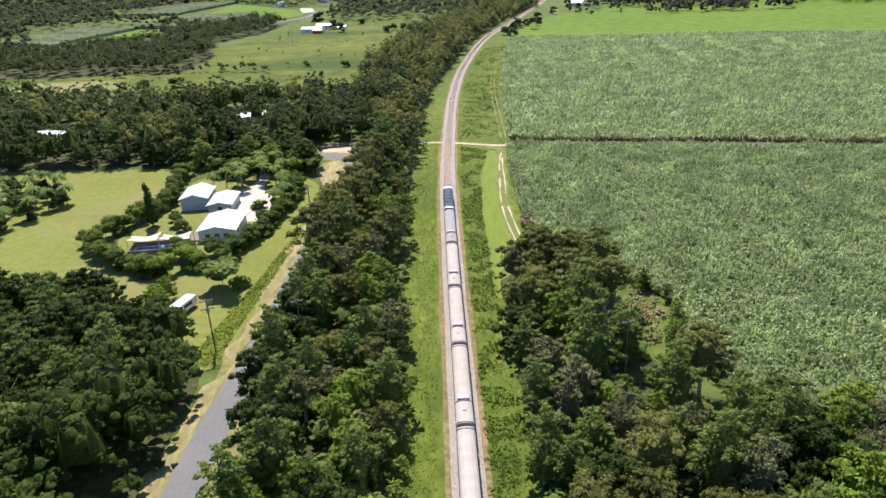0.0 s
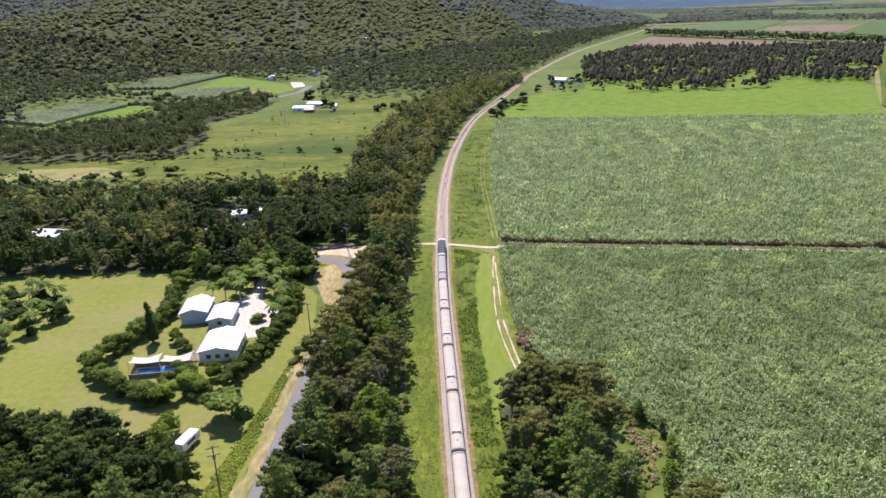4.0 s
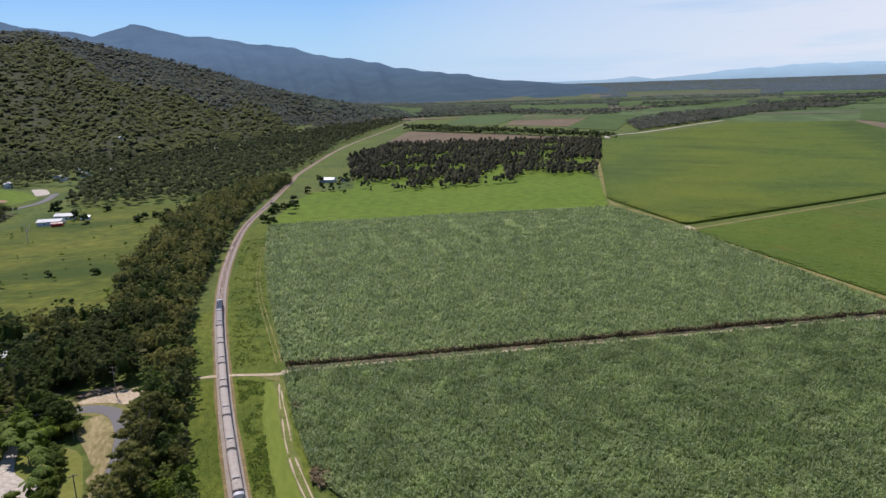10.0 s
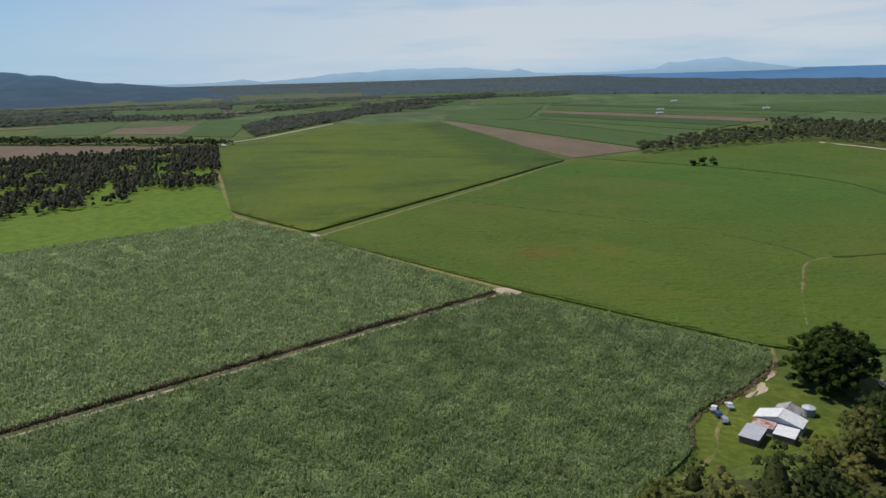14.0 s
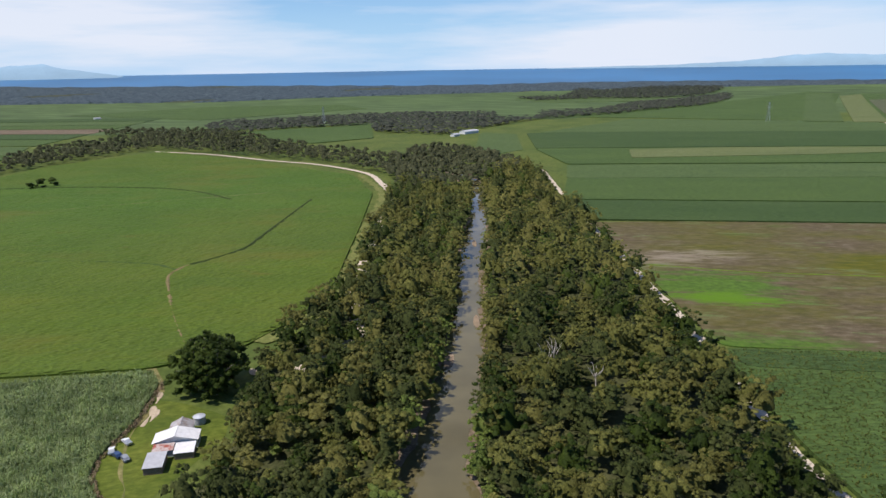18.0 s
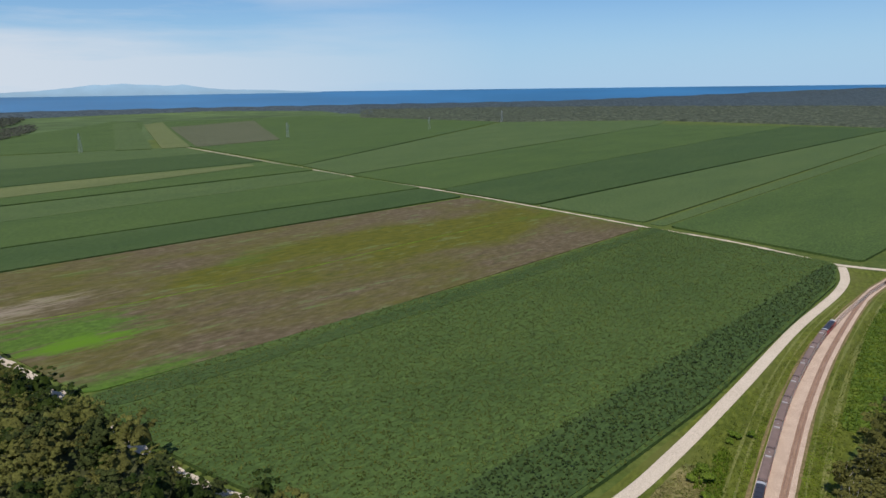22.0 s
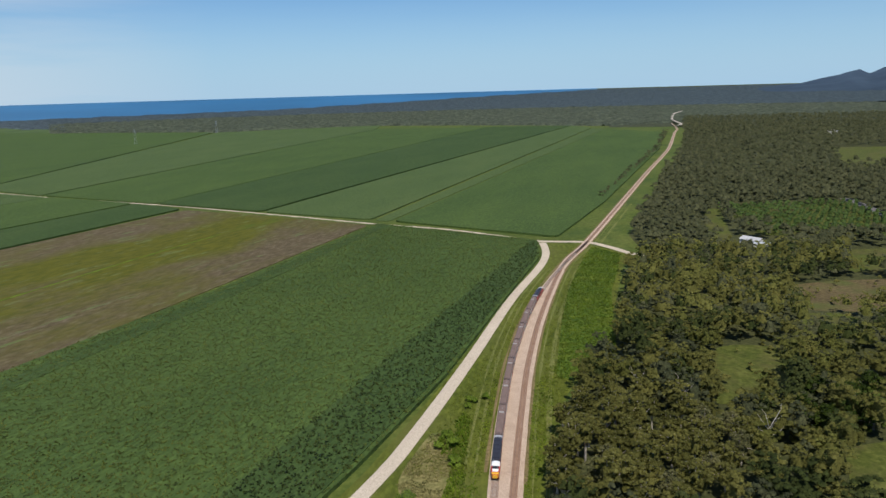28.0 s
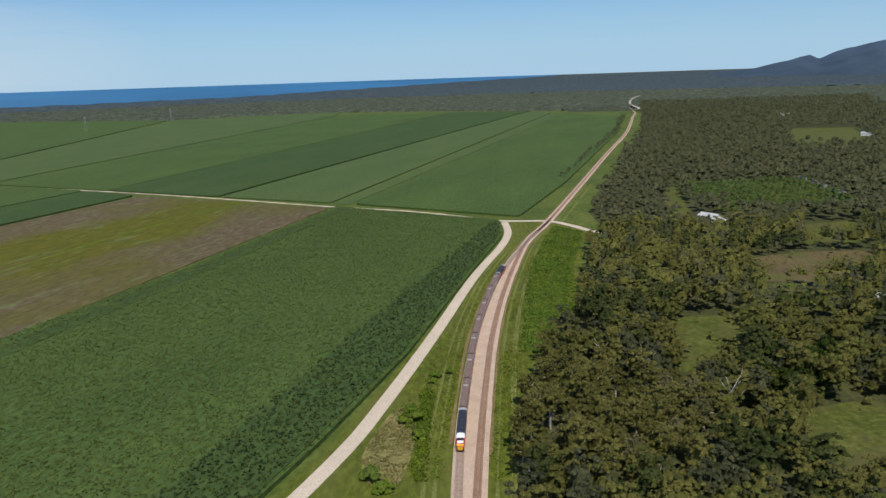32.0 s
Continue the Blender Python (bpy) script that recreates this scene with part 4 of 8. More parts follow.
def add(nt, a, b, share):
    m = nt.nodes.new("ShaderNodeMath")
    m.operation = "MULTIPLY_ADD"
    m.inputs[1].default_value = share
    nt.links.new(b, m.inputs[0])
    nt.links.new(a, m.inputs[2])
    return m.outputs[0]


def both(nt, a, b):
    m = nt.nodes.new("ShaderNodeMath")
    m.operation = "MULTIPLY"
    nt.links.new(a, m.inputs[0])
    nt.links.new(b, m.inputs[1])
    return m.outputs[0]


def fallow_mat():
    m, nt, b = base_mat("fallow_weeds", 0.9, spec=0.1)
    rows = noise_fac(nt, 0.3, 6, 0.72, (1, 0.4, 1), 18)
    soil = ramp(nt, rows, [(0.3, (0.06, 0.045, 0.027)), (0.5, (0.098, 0.075, 0.045)), (0.72, (0.18, 0.144, 0.10))])
    weeds = ramp(nt, noise_fac(nt, 0.25, 5, 0.7, (1, 0.3, 1), 18), [(0.3, (0.05, 0.062, 0.007)), (0.7, (0.115, 0.112, 0.010))])
    lush = ramp(nt, noise_fac(nt, 0.3, 4, 0.7), [(0.3, (0.04, 0.085, 0.012)), (0.7, (0.085, 0.16, 0.02))])
    across, along = (0.94, -0.34), (0.34, 0.94)
    spread = add(nt, noise_fac(nt, 0.013, 7, 0.66, (1, 0.45, 1), 18), both(nt, zone(nt, across, 420, 120), zone(nt, along, -380, 330)), 0.26)
    col = mixcol(nt, ramp(nt, spread, [(0.46, (0.08, 0.08, 0.08)), (0.7, (0.92, 0.92, 0.92))]), soil, weeds)
    col = mixcol(nt, ramp(nt, noise_fac(nt, 0.012, 5, 0.6, (1, 0.4, 1), 19), [(0.60, (0, 0, 0)), (0.68, (0.6, 0.6, 0.6))]), col, lush)
    streak = noise_fac(nt, 0.09, 6, 0.75, (1, 0.22, 1), 18)
    pale = add(nt, streak, both(nt, zone(nt, across, 436, 44), zone(nt, along, -72, 95)), 0.15)
    col = mixcol(nt, ramp(nt, pale, [(0.57, (0, 0, 0)), (0.72, (0.75, 0.75, 0.75))]), col, (0.28, 0.235, 0.175))
    for u, hu, v, hv in ((374, 52, -84, 72), (284, 34, -95, 75)):
        wet = add(nt, streak, both(nt, zone(nt, across, u, hu), zone(nt, along, v, hv)), 0.34)
        col = mixcol(nt, ramp(nt, wet, [(0.58, (0, 0, 0)), (0.76, (0.9, 0.9, 0.9))]), col, lush)
    wet = add(nt, streak, both(nt, zone(nt, across, 354, 24), zone(nt, along, -86, 50)), 0.42)
    col = mixcol(nt, ramp(nt, wet, [(0.66, (0, 0, 0)), (0.86, (0.95, 0.95, 0.95))]), col, (0.085, 0.17, 0.012))
    nt.links.new(col, b.inputs["Base Color"])
    bump(nt, b, rows, 0.6, 0.3)
    return m


M["fallow"] = fallow_mat()


def tinge(m, parts, share, lo, hi, col, scale=0.02, stretch=(1, 0.3, 1), turn=8):
    """A broad uneven tinge of another colour over a crop, within the stripes that meet."""
    nt = m.node_tree
    b = nt.nodes["Principled BSDF"]
    src = b.inputs["Base Color"].links[0].from_socket
    z = zone(nt, *parts[0])
    for p in parts[1:]:
        z = both(nt, z, zone(nt, *p))
    f = add(nt, noise_fac(nt, scale, 6, 0.65, stretch, turn), z, share)
    nt.links.new(mixcol(nt, ramp(nt, f, [(lo, (0, 0, 0)), (hi, (1, 1, 1))]), src, col, "MULTIPLY"), b.inputs["Base Color"])


tinge(M["cropC"], [((1, 0), 720, 260)], 0.3, 0.5, 0.85, (0.84, 1.04, 1.08))
tinge(M["cropC"], [((1, 0), 365, 140)], 0.3, 0.5, 0.85, (1.13, 1.06, 0.84))
tinge(M["cropC"], [((1, 0), 350, 60), ((0, 1), 222, 34)], 0.28, 0.62, 0.82, (1.3, 0.86, 1.2), 0.06)
tinge(M["cropC"], [((1, 0), 395, 40), ((0, 1), 330, 30)], 0.24, 0.64, 0.82, (1.25, 0.9, 1.15), 0.06)
tinge(M["cropD"], [((0.747, -0.665), -10, 110)], 0.3, 0.5, 0.85, (1.18, 1.08, 0.8), 0.015, (1, 0.3, 1), -40)
tinge(M["cropD"], [((0.747, -0.665), 262, 112)], 0.5, 0.55, 0.75, (0.66, 0.76, 0.95), 0.015, (1, 0.3, 1), -40)
M["bare"] = crop_mat("bare_brown_soil", (0.16, 0.12, 0.075), (0.21, 0.155, 0.10), (0.27, 0.21, 0.14), 40)


def crop(poly, h, mat, label, cuts=0):
    return patch("crop_field", poly, h, mat, label, "crop field", skirt=h + 0.3, cuts=cuts)


def crop_top(poly, h, mat, cell, amp, turn, label, seed):
    """The uneven top of a standing crop: rows of tufts, a few hand's breadths up and down."""
    r = np.random.default_rng(seed)
    ca, sa = math.cos(radians(turn)), math.sin(radians(turn))
    p = np.asarray(poly, float)
    u, v = p[:, 0] * ca + p[:, 1] * sa, p[:, 1] * ca - p[:, 0] * sa
    gu, gv = np.meshgrid(np.arange(u.min(), u.max(), cell * 1.35), np.arange(v.min(), v.max(), cell), indexing="ij")
    gu, gv = gu + r.uniform(-0.4, 0.4, gu.shape) * cell, gv + r.uniform(-0.3, 0.3, gv.shape) * cell
    x, y = gu * ca - gv * sa, gu * sa + gv * ca
    swell = np.sin(gu * 0.021 + 1.3 * np.sin(gv * 0.013)) * np.sin(gv * 0.034 + 0.8 * np.sin(gu * 0.017))
    z = land(x, y) + h + amp * (r.uniform(-1, 1, x.shape) + 0.5 * swell)
    n, m = x.shape
    ok = inside(p, x, y).ravel()
    i, j = np.meshgrid(np.arange(n - 1), np.arange(m - 1), indexing="ij")
    q = np.stack([i * m + j, (i + 1) * m + j, (i + 1) * m + j + 1, i * m + j + 1], -1).reshape(-1, 4)
    q = q[ok[q].all(1)]
    used_v, inv = np.unique(q, return_inverse=True)
    me = shape_mesh("crop_tops", np.stack([x, y, z], -1).reshape(-1, 3)[used_v], inv.reshape(-1, 4), mat)
    me.polygons.foreach_set("use_smooth", np.zeros(len(q), bool))
    return tagged(new("crop_tops", me), label, "sugar cane", kind="stuff")


crop_top(CROP_C, 1.15, M["cropC"], 2.3, 0.3, 98, "uneven tops of young yellow-green cane", 701)
crop_top(CROP_D, 1.9, M["cropD"], 3.2, 0.38, 50, "uneven tops of standing green cane", 702)
crop(CROP_C, 0.9, M["cropC"], "wide yellow-green field of young sugar cane")
crop(CROP_D, 1.6, M["cropD"], "bright green field of standing sugar cane")
# far fields of the northern and eastern plain
crop([(800, 442), (930, 400), (1343, 1083), (1267, 1102)], 0.5, M["bare"], "brown bare soil strip between cane fields")
crop([(940, 406), (1110, 420), (1420, 918), (1352, 1075)], 1.2, M["cropG"], "green cane strip")
crop([(1118, 420), (1250, 442), (1440, 905), (1428, 915)], 0.9, M["cropL"], "light green young cane strip")
for k, key in enumerate(("cropG", "cropK", "bare", "cropG", "cropL", "cropK")):
    a, b = (1262 + 112 * k, 438 - 14 * k), (1452 + 118 * k, 905 + 62 * k)
    crop([a, (a[0] + 104, a[1] - 13), (b[0] + 110, b[1] + 58), b], 0.9 + 0.1 * (k % 2), M[key], "long cane strip on the far plain")
crop([(1330, 1082), (1445, 925), (2080, 1255), (1750, 1420)], 0.9, M["cropG"], "green far field on the plain")
crop([(338, 1215), (455, 1150), (609, 1064), (676, 1046), (690, 1100), (612, 1300), (497, 1545)], 0.4, M["bare"], "brown bare paddock beside a tree row")
crop([(642, 1732), (745, 1600), (1050, 2060), (920, 2190)], 0.8, M["cropL"], "light green far field", 1)
crop([(755, 1585), (828, 1406), (1190, 1865), (1062, 2050)], 0.6, M["bare"], "brown ploughed far field", 1)
crop([(800, 1365), (826, 1215), (1240, 1720), (1200, 1850)], 0.9, M["cropG"], "green far field", 1)


def polar(a0, a1, r0, r1):
    """The outline of land between two bearings and two distances."""
    az = np.radians(np.linspace(a0, a1, 9))
    return [(r0 * math.sin(a), r0 * math.cos(a)) for a in az] + [(r1 * math.sin(a), r1 * math.cos(a)) for a in az[::-1]]


FAR_BANDS = [(26, 33.6, 2520, 2900), (20, 33, 3260, 3720), (34.4, 43.6, 2620, 3020), (35, 44.5, 3320, 3720), (45, 53, 2500, 2950), (53.4, 61, 2480, 2900), (14.5, 19, 2600, 3000), (46, 58, 3150, 3420)]
for k, (a0, a1, r0, r1) in enumerate(FAR_BANDS):
    sector("plain_field", a0, a1, ([a0, a1], [r0, r0 + 40]), ([a0, a1], [r1, r1 - 50]), 1.4, M[("cropG", "cropT", "cropG", "cropT", "cropG", "cropL", "cropG", "cropG")[k]], "long pale field between the woods of the far plain", 24, 6)
rq = np.random.default_rng(77)
FAR_FIELDS = []
for k in range(30):
    d, az0 = 1950 + 62 * k + rq.uniform(-40, 40), rq.uniform(11, 60)
    wide, deep = rq.uniform(180, 480), rq.uniform(60, 130)
    c, o = np.array([d * math.sin(radians(az0)), d * math.cos(radians(az0))]), np.array([math.sin(radians(az0)), math.cos(radians(az0))])
    side = np.array([o[1], -o[0]])
    FAR_FIELDS.append([tuple(c + side * u * wide + o * v * deep) for u, v in ((-0.5, -0.5), (0.5, -0.35), (0.5, 0.6), (-0.5, 0.5))])
for k, q in enumerate(FAR_FIELDS):
    crop(q, 0.7 + 0.03 * k, M[("cropL", "cropG", "cropT", "cropL", "bare")[k % 5]], "pale far field between woods", 2)
crop([(1417, 141), (1491, -135), (1205, -112), (1150, -6), (1240, 60)], 1.0, M["cropG"], "green field behind the river trees")
crop([(1180, -290), (1000, -240), (905, -230), (960, -300), (1190, -360), (1240, -310)], 0.5, M["cropL"], "light grass field behind the river trees")
crop([(1800, 250), (2100, -180), (2350, -120), (2420, 300), (2150, 640)], 1.0, M["cropG"], "far green field towards the sea", 2)
crop([(2150, -760), (2340, -700), (2600, -800), (2400, -1100), (2050, -1200)], 1.0, M["cropL"], "far light green field towards the sea", 2)
# strips east of the brown field
BROWN = [(488, -208), (460, -322), (407, -467), (326, -684), (220, -641), (118, -592), (207, -279), (247, -164.5), (289, -172.5), (334, -180.5), (429, -199)]
crop(BROWN, 0.4, M["fallow"], "fallow field, brown and yellow-green weeds in bands")
strip("field_ridge", [(370, -193), (341, -242), (322, -290), (297, -352), (262, -480), (236, -560)], [(-0.8, 0.42), (0, 0.6), (0.8, 0.42)], M["paddock"], "low green ridge across the fallow field", "weeds", wobble=0.5)
for poly, h, key in (
    ([(495, -207), (575, -217), (402, -727), (332, -688)], 1.5, "cropK"), ([(580, -218), (690, -264), (543, -787), (407, -730)], 1.4, "cropG"),
    ([(695, -265), (790, -302), (642, -832), (548, -790)], 0.8, "cropL"), ([(795, -304), (960, -318), (800, -902), (647, -835)], 1.3, "cropG"),
    ([(965, -321), (1190, -378), (1185, -455), (1002, -988), (805, -905)], 1.3, "cropK"), ([(1195, -402), (1428, -688), (1187, -1074), (1007, -990)], 1.0, "cropL"),
    ([(1232, -1000), (1440, -730), (1560, -560), (1970, -1270), (2240, -1740), (2100, -1750)], 1.0, "cropG"),
):
    crop(poly, h, M[key], "long strip of sugar cane between tracks", 2)
for poly, h, key, what in (
    ([(904, -434), (887, -567), (825, -759), (793, -858), (766, -840), (780, -640), (822, -400)], 1.75, "cropO", "pale olive band of thin cane"),
    ([(1993, -1663), (2037, -1779), (1161, -1081), (1181, -1024)], 1.8, "cropO", "pale olive far strip"),
    ([(2119, -1640), (2100, -1720), (1190, -1010), (1234, -955)], 2.1, "cropL", "light green far strip"),
    ([(1801, -1601), (1784, -1967), (1108, -1307), (1140, -1079)], 1.9, "cropT", "thin brownish far field"),
):
    crop(poly, h, M[key], what, 3)
# strips south of the farm track
for poly, h, key in (
    ([(-40, -533), (98, -606), (-258, -1900), (-372, -1725), (-272, -1290), (-98, -700)], 1.6, "cropG"), ([(103, -608), (117, -614), (-232, -1965), (-255, -1905)], 0.4, "cropL"),
    ([(121, -616), (236, -664), (-188, -2100), (-230, -1968)], 1.3, "cropL"), ([(240, -666), (375, -724), (54, -2134), (-185, -2102)], 1.8, "cropK"),
    ([(379, -727), (560, -803), (397, -2151), (58, -2136)], 1.3, "cropG"), ([(565, -806), (700, -872), (905, -2160), (420, -2390), (401, -2152)], 1.3, "cropL"),
    ([(704, -876), (1185, -1096), (2080, -1770), (1750, -2300), (925, -2188)], 1.3, "cropG"),
):
    crop(poly, h, M[key], "long strip of sugar cane south of the farm track", 3)
S1 = [(62, -142), (82, -137.5), (100, -138.5), (134, -140), (165, -143.5), (185, -147.5), (216, -155.5), (243, -162.5), (205, -283), (166, -400), (112, -594), (-25, -520), (-24, -468), (0, -366), (23, -262), (44, -192)]
S1_DARK = [(90, -139.5), (72, -141), (60, -150), (46, -192), (25, -262), (2, -366), (-22, -468), (-24, -516), (-18, -510), (20, -380), (62, -232)]
crop(S1, 1.5, M["cropG"], "large field of green sugar cane beside the railway")
crop([(112, -592), (109, -581), (143, -464), (174, -349), (199, -272), (218, -214), (241, -166), (224, -160), (203, -220), (184, -280), (160, -352), (130, -465), (98, -586)], 1.62, M["cropK"], "darker cane along the fallow field")
crop(S1_DARK, 1.75, M["cropK"], "darker strip of taller cane along the farm road")
patch("paddock", [(58, 546), (205, 512), (319, 480), (336, 512), (400, 600), (405, 640), (225, 660), (160, 700), (120, 700), (90, 640)], 0.10, M["paddock"], "bright green grazed paddock", "paddock")
patch("paddock", [(160, 700), (225, 660), (405, 640), (640, 1010), (560, 1080), (300, 1020), (190, 800)], 0.14, M["paddock"], "bright green paddock under plantation trees", "paddock")

# the two drain-coloured ribs draw shaded gaps as raised dark strips
for pts, w, key in (([(641, 0), (592, 13), (558, 22), (501, 37), (470, 46), (447, 63), (436, 76)], 2.6, "drain"), ([(797, 432), (785, 267), (756, 167), (717, 111), (662, 72)], 3.0, "drain"), ([(475, 380), (471, 193), (447, 108), (426, 82)], 1.5, "cropK"), ([(435, 77), (423, 83), (408, 84), (373, 77), (349, 72), (326, 66), (302, 59)], 1.5, "weeds"), ([(560, 390), (640, 250), (690, 40)], 1.6, "cropO")):
    strip("field_drain", pts, [(-w * 0.7, 0.92), (0, 0.98 + 0.25 * w), (w * 0.7, 0.92)], M[key], "narrow drain or gap across the young cane", "drain", wobble=0.4)

# ---- yards, verges and woodland floors ----
patch("pasture", [(-300, 425), (-190, 418), (-133, 350), (-46, 335), (-40, 427), (-20, 587), (20, 690), (-80, 720), (-129, 632), (-165, 565), (-280, 640)], 0.06, M["rank"], "rank uneven pasture in several greens", "pasture")
patch("lawn", [(-160, 140), (-112, 142), (-76, 146), (-70, 147), (-88, 168), (-84, 186), (-80, 196), (-86, 236), (-130, 237), (-200, 239), (-200, 160)], 0.05, M["lawn"], "wide mown yellow-green lawn", "lawn")
patch("garden_lawn", [(-86, 170), (-72, 152), (-76, 140), (-60, 122), (-43, 104), (-40, 116), (-38, 140), (-34, 178), (-38, 214), (-60, 226), (-80, 222), (-78, 196)], 0.06, M["lawn"], "garden lawn round the white house", "lawn")
patch("rank_grass", [(-47, 108), (-42, 108), (-41, 120), (-39.5, 135), (-38, 150), (-36.5, 168), (-37.5, 172), (-40.5, 152), (-42.5, 138), (-45.5, 122)], 0.1, M["verge"], "bright green grass beside the road", "grass", skirt=0.0)
patch("village_green", [(-269, 875), (-270, 1017), (-243, 1002), (-161, 880), (-139, 818), (-169, 767), (-204, 805)], 0.12, M["paddock"], "light green mown field by the village", "paddock")
patch("red_earth", [(-194, 813), (-179, 834), (-166, 817), (-175, 782)], 0.2, M["rustbed"], "patch of bare red earth", "ground")
patch("village_yard", [(-161, 907), (-144, 898), (-133, 849), (-145, 835)], 0.2, M["gravel"], "pale gravel yard by the sheds", "yard")
patch("driveway", [(-56, 184), (-53, 180), (-48, 180.5), (-44.6, 188), (-45, 194), (-50, 200), (-54, 206), (-55, 213), (-55.5, 224), (-58.5, 224), (-59, 212), (-62, 207), (-63, 198), (-62.5, 190)], 0.10, M["gravel"], "pale gravel driveway and turning circle", "driveway")
patch("verge", [(-9, 70), (14, 70), (14, 150), (21, 165), (22, 205), (24, 250), (31, 345), (40, 436), (54, 538), (62, 560), (42, 545), (20, 440), (9, 345), (-3, 330), (-9, 250)], 0.05, M["verge"], "bright green mown strip along the railway", "verge")
patch("mown_strip", [(10.2, 128), (11, 157), (11, 175), (12, 195), (13, 213), (15, 224), (17, 240), (21.5, 238), (19.6, 219), (18, 201), (17.2, 186), (17.2, 172), (18.2, 157), (16, 128)], 0.062, M["mown"], "freshly mown bright green strip beside the ruts", "verge")
patch("verge", [(-14, -150), (-14, -193), (-24, -248), (-40, -288), (-54, -340), (-74, -437), (-84, -480), (-60, -512), (-28, -515), (-26, -470), (-1, -366), (22, -262), (42, -188), (60, -140)], 0.05, M["southverge"], "olive-green grass between the farm road, railway and trees", "verge")
M["swamp"] = ground_mat("rank_weeds", (0.043, 0.084, 0.010), (0.069, 0.117, 0.014), (0.132, 0.151, 0.021), 0.05, 0.35, bumps=1.0, dist=0.6)
patch("weed_patch", [(-63, -500), (-79, -476), (-70, -430), (-61, -392), (-55, -345), (-50, -300), (-46, -276), (-30, -262), (-21, -264), (-25, -300), (-29, -335), (-36, -385), (-45, -431), (-54, -470)], 0.35, M["swamp"], "rank dark green weeds beside the line", "weeds", skirt=0.3)
patch("farm_yard", [(250, 64), (243, 50), (229, 33), (214, 33), (184, 50), (170, 58), (185, 63), (199, 69), (219, 71), (250, 68)], 0.06, M["verge"], "green grass yard of the farm house", "lawn")
FLOORS = (
    [(-28.6, 66), (-9, 66), (-9, 250), (-5, 330), (11, 430), (31, 540), (58, 640), (94, 740), (118, 800), (80, 800), (20, 690), (-15, 590), (-38, 430), (-40, 330), (-15, 262), (-18.5, 235), (-24, 200), (-28.8, 130)],
    [(-150, 55), (-43.5, 55), (-43, 102), (-45, 110), (-52, 113), (-62, 120), (-72, 130), (-150, 133)],
    [(-240, 242), (-90, 240), (-52, 247), (-46, 262), (-44, 320), (-48, 335), (-140, 340), (-240, 370)],
)
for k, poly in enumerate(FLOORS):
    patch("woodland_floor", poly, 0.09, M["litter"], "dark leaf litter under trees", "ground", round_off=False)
RIVER_N = [(12, 10), (12, 136), (19, 143), (28, 140), (34, 128), (33, 108), (40, 92), (54, 83), (74, 79), (110, 68), (150, 58), (172, 53), (180, 43), (190, 34), (206, 31), (226, 28), (262, 24), (300, 12), (338, -8), (382, -20), (520, -45), (655, -78), (700, -100), (620, -135), (560, -122), (425, -88), (330, -70), (256, -44), (209, -26), (184, -18), (130, -8), (60, -6)]
RIVER_S = [(60, -34), (130, -38), (176, -42), (200, -48), (249, -64), (325, -84), (417, -112), (560, -142), (620, -152), (760, -200), (780, -252), (700, -238), (555, -211), (483, -204), (396, -186), (334, -171), (289, -163), (254, -155), (216, -147), (185, -139), (134, -133), (60, -130)]
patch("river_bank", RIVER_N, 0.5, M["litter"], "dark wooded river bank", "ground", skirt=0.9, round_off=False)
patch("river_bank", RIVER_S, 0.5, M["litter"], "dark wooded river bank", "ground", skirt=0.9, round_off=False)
RIVER = [(40, -22), (120, -24), (168, -29), (195, -35.5), (226, -46), (265, -58), (310, -68), (372, -84), (430, -99), (510, -124), (584, -145), (650, -158), (720, -164), (800, -164)]
RIVER_HALF = [9.5, 10, 10.2, 8.6, 8.0, 8.2, 6.8, 8.6, 7.6, 8.2, 8.4, 8, 7, 7]


def river_sheet(name, grow, z, mat, label, category, seed):
    """A sheet along the river whose uneven edges stand grow metres outside the water."""
    line = spline(RIVER, 3.0)
    half = np.interp(np.linspace(0, 1, len(line)), np.linspace(0, 1, len(RIVER)), RIVER_HALF) + grow
    r = np.random.default_rng(seed)
    k = np.arange(len(line))
    side = sideways(line)
    edge = [half + 1.1 * np.sin(k * 0.31 + p) + 0.8 * np.sin(k * 0.83 + 2 * p) + r.normal(0, 0.3, len(k)) for p in (0.4, 2.1)]
    v, f = [], []
    for i in range(len(line)):
        for o in (-edge[0][i], -edge[0][i] * 0.5, 0, edge[1][i] * 0.5, edge[1][i]):
            v.append((line[i, 0] + side[i, 0] * o, line[i, 1] + side[i, 1] * o, z))
    f = [(i * 5 + j, i * 5 + j + 1, (i + 1) * 5 + j + 1, (i + 1) * 5 + j) for i in range(len(line) - 1) for j in range(4)]
    return tagged(mesh_from(name, v, f, mat), label, category, kind="structure")


river_sheet("river_bed", 5.0, 0.14, M["mud"], "brown muddy river margins", "river bank", 12)
river_sheet("river_water", 0.0, 0.22, M["river"], "brown silty river between wooded banks", "river", 13)
for k, (bx, by, bw, bl, bt) in enumerate(((258, -50.5, 2.0, 9, -20), (300, -72, 1.6, 10, -14), (318, -64, 1.8, 9, -12), (436, -93, 2.2, 12, -15), (446, -106, 1.6, 10, -14), (520, -119, 2.0, 14, -16))):
    ca, sa = math.cos(radians(bt)), math.sin(radians(bt))
    poly = [(bx + ca * bl * px - sa * bw * py, by + sa * bl * px + ca * bw * py) for px, py in ((-1, -0.3), (-0.5, -1), (0.4, -0.8), (1, 0.1), (0.5, 0.9), (-0.4, 1))]
    patch("sand_bar", poly, 0.34 + 0.004 * k, M["sandbar"], "low bar of brown sand at the water's edge", "river bank")

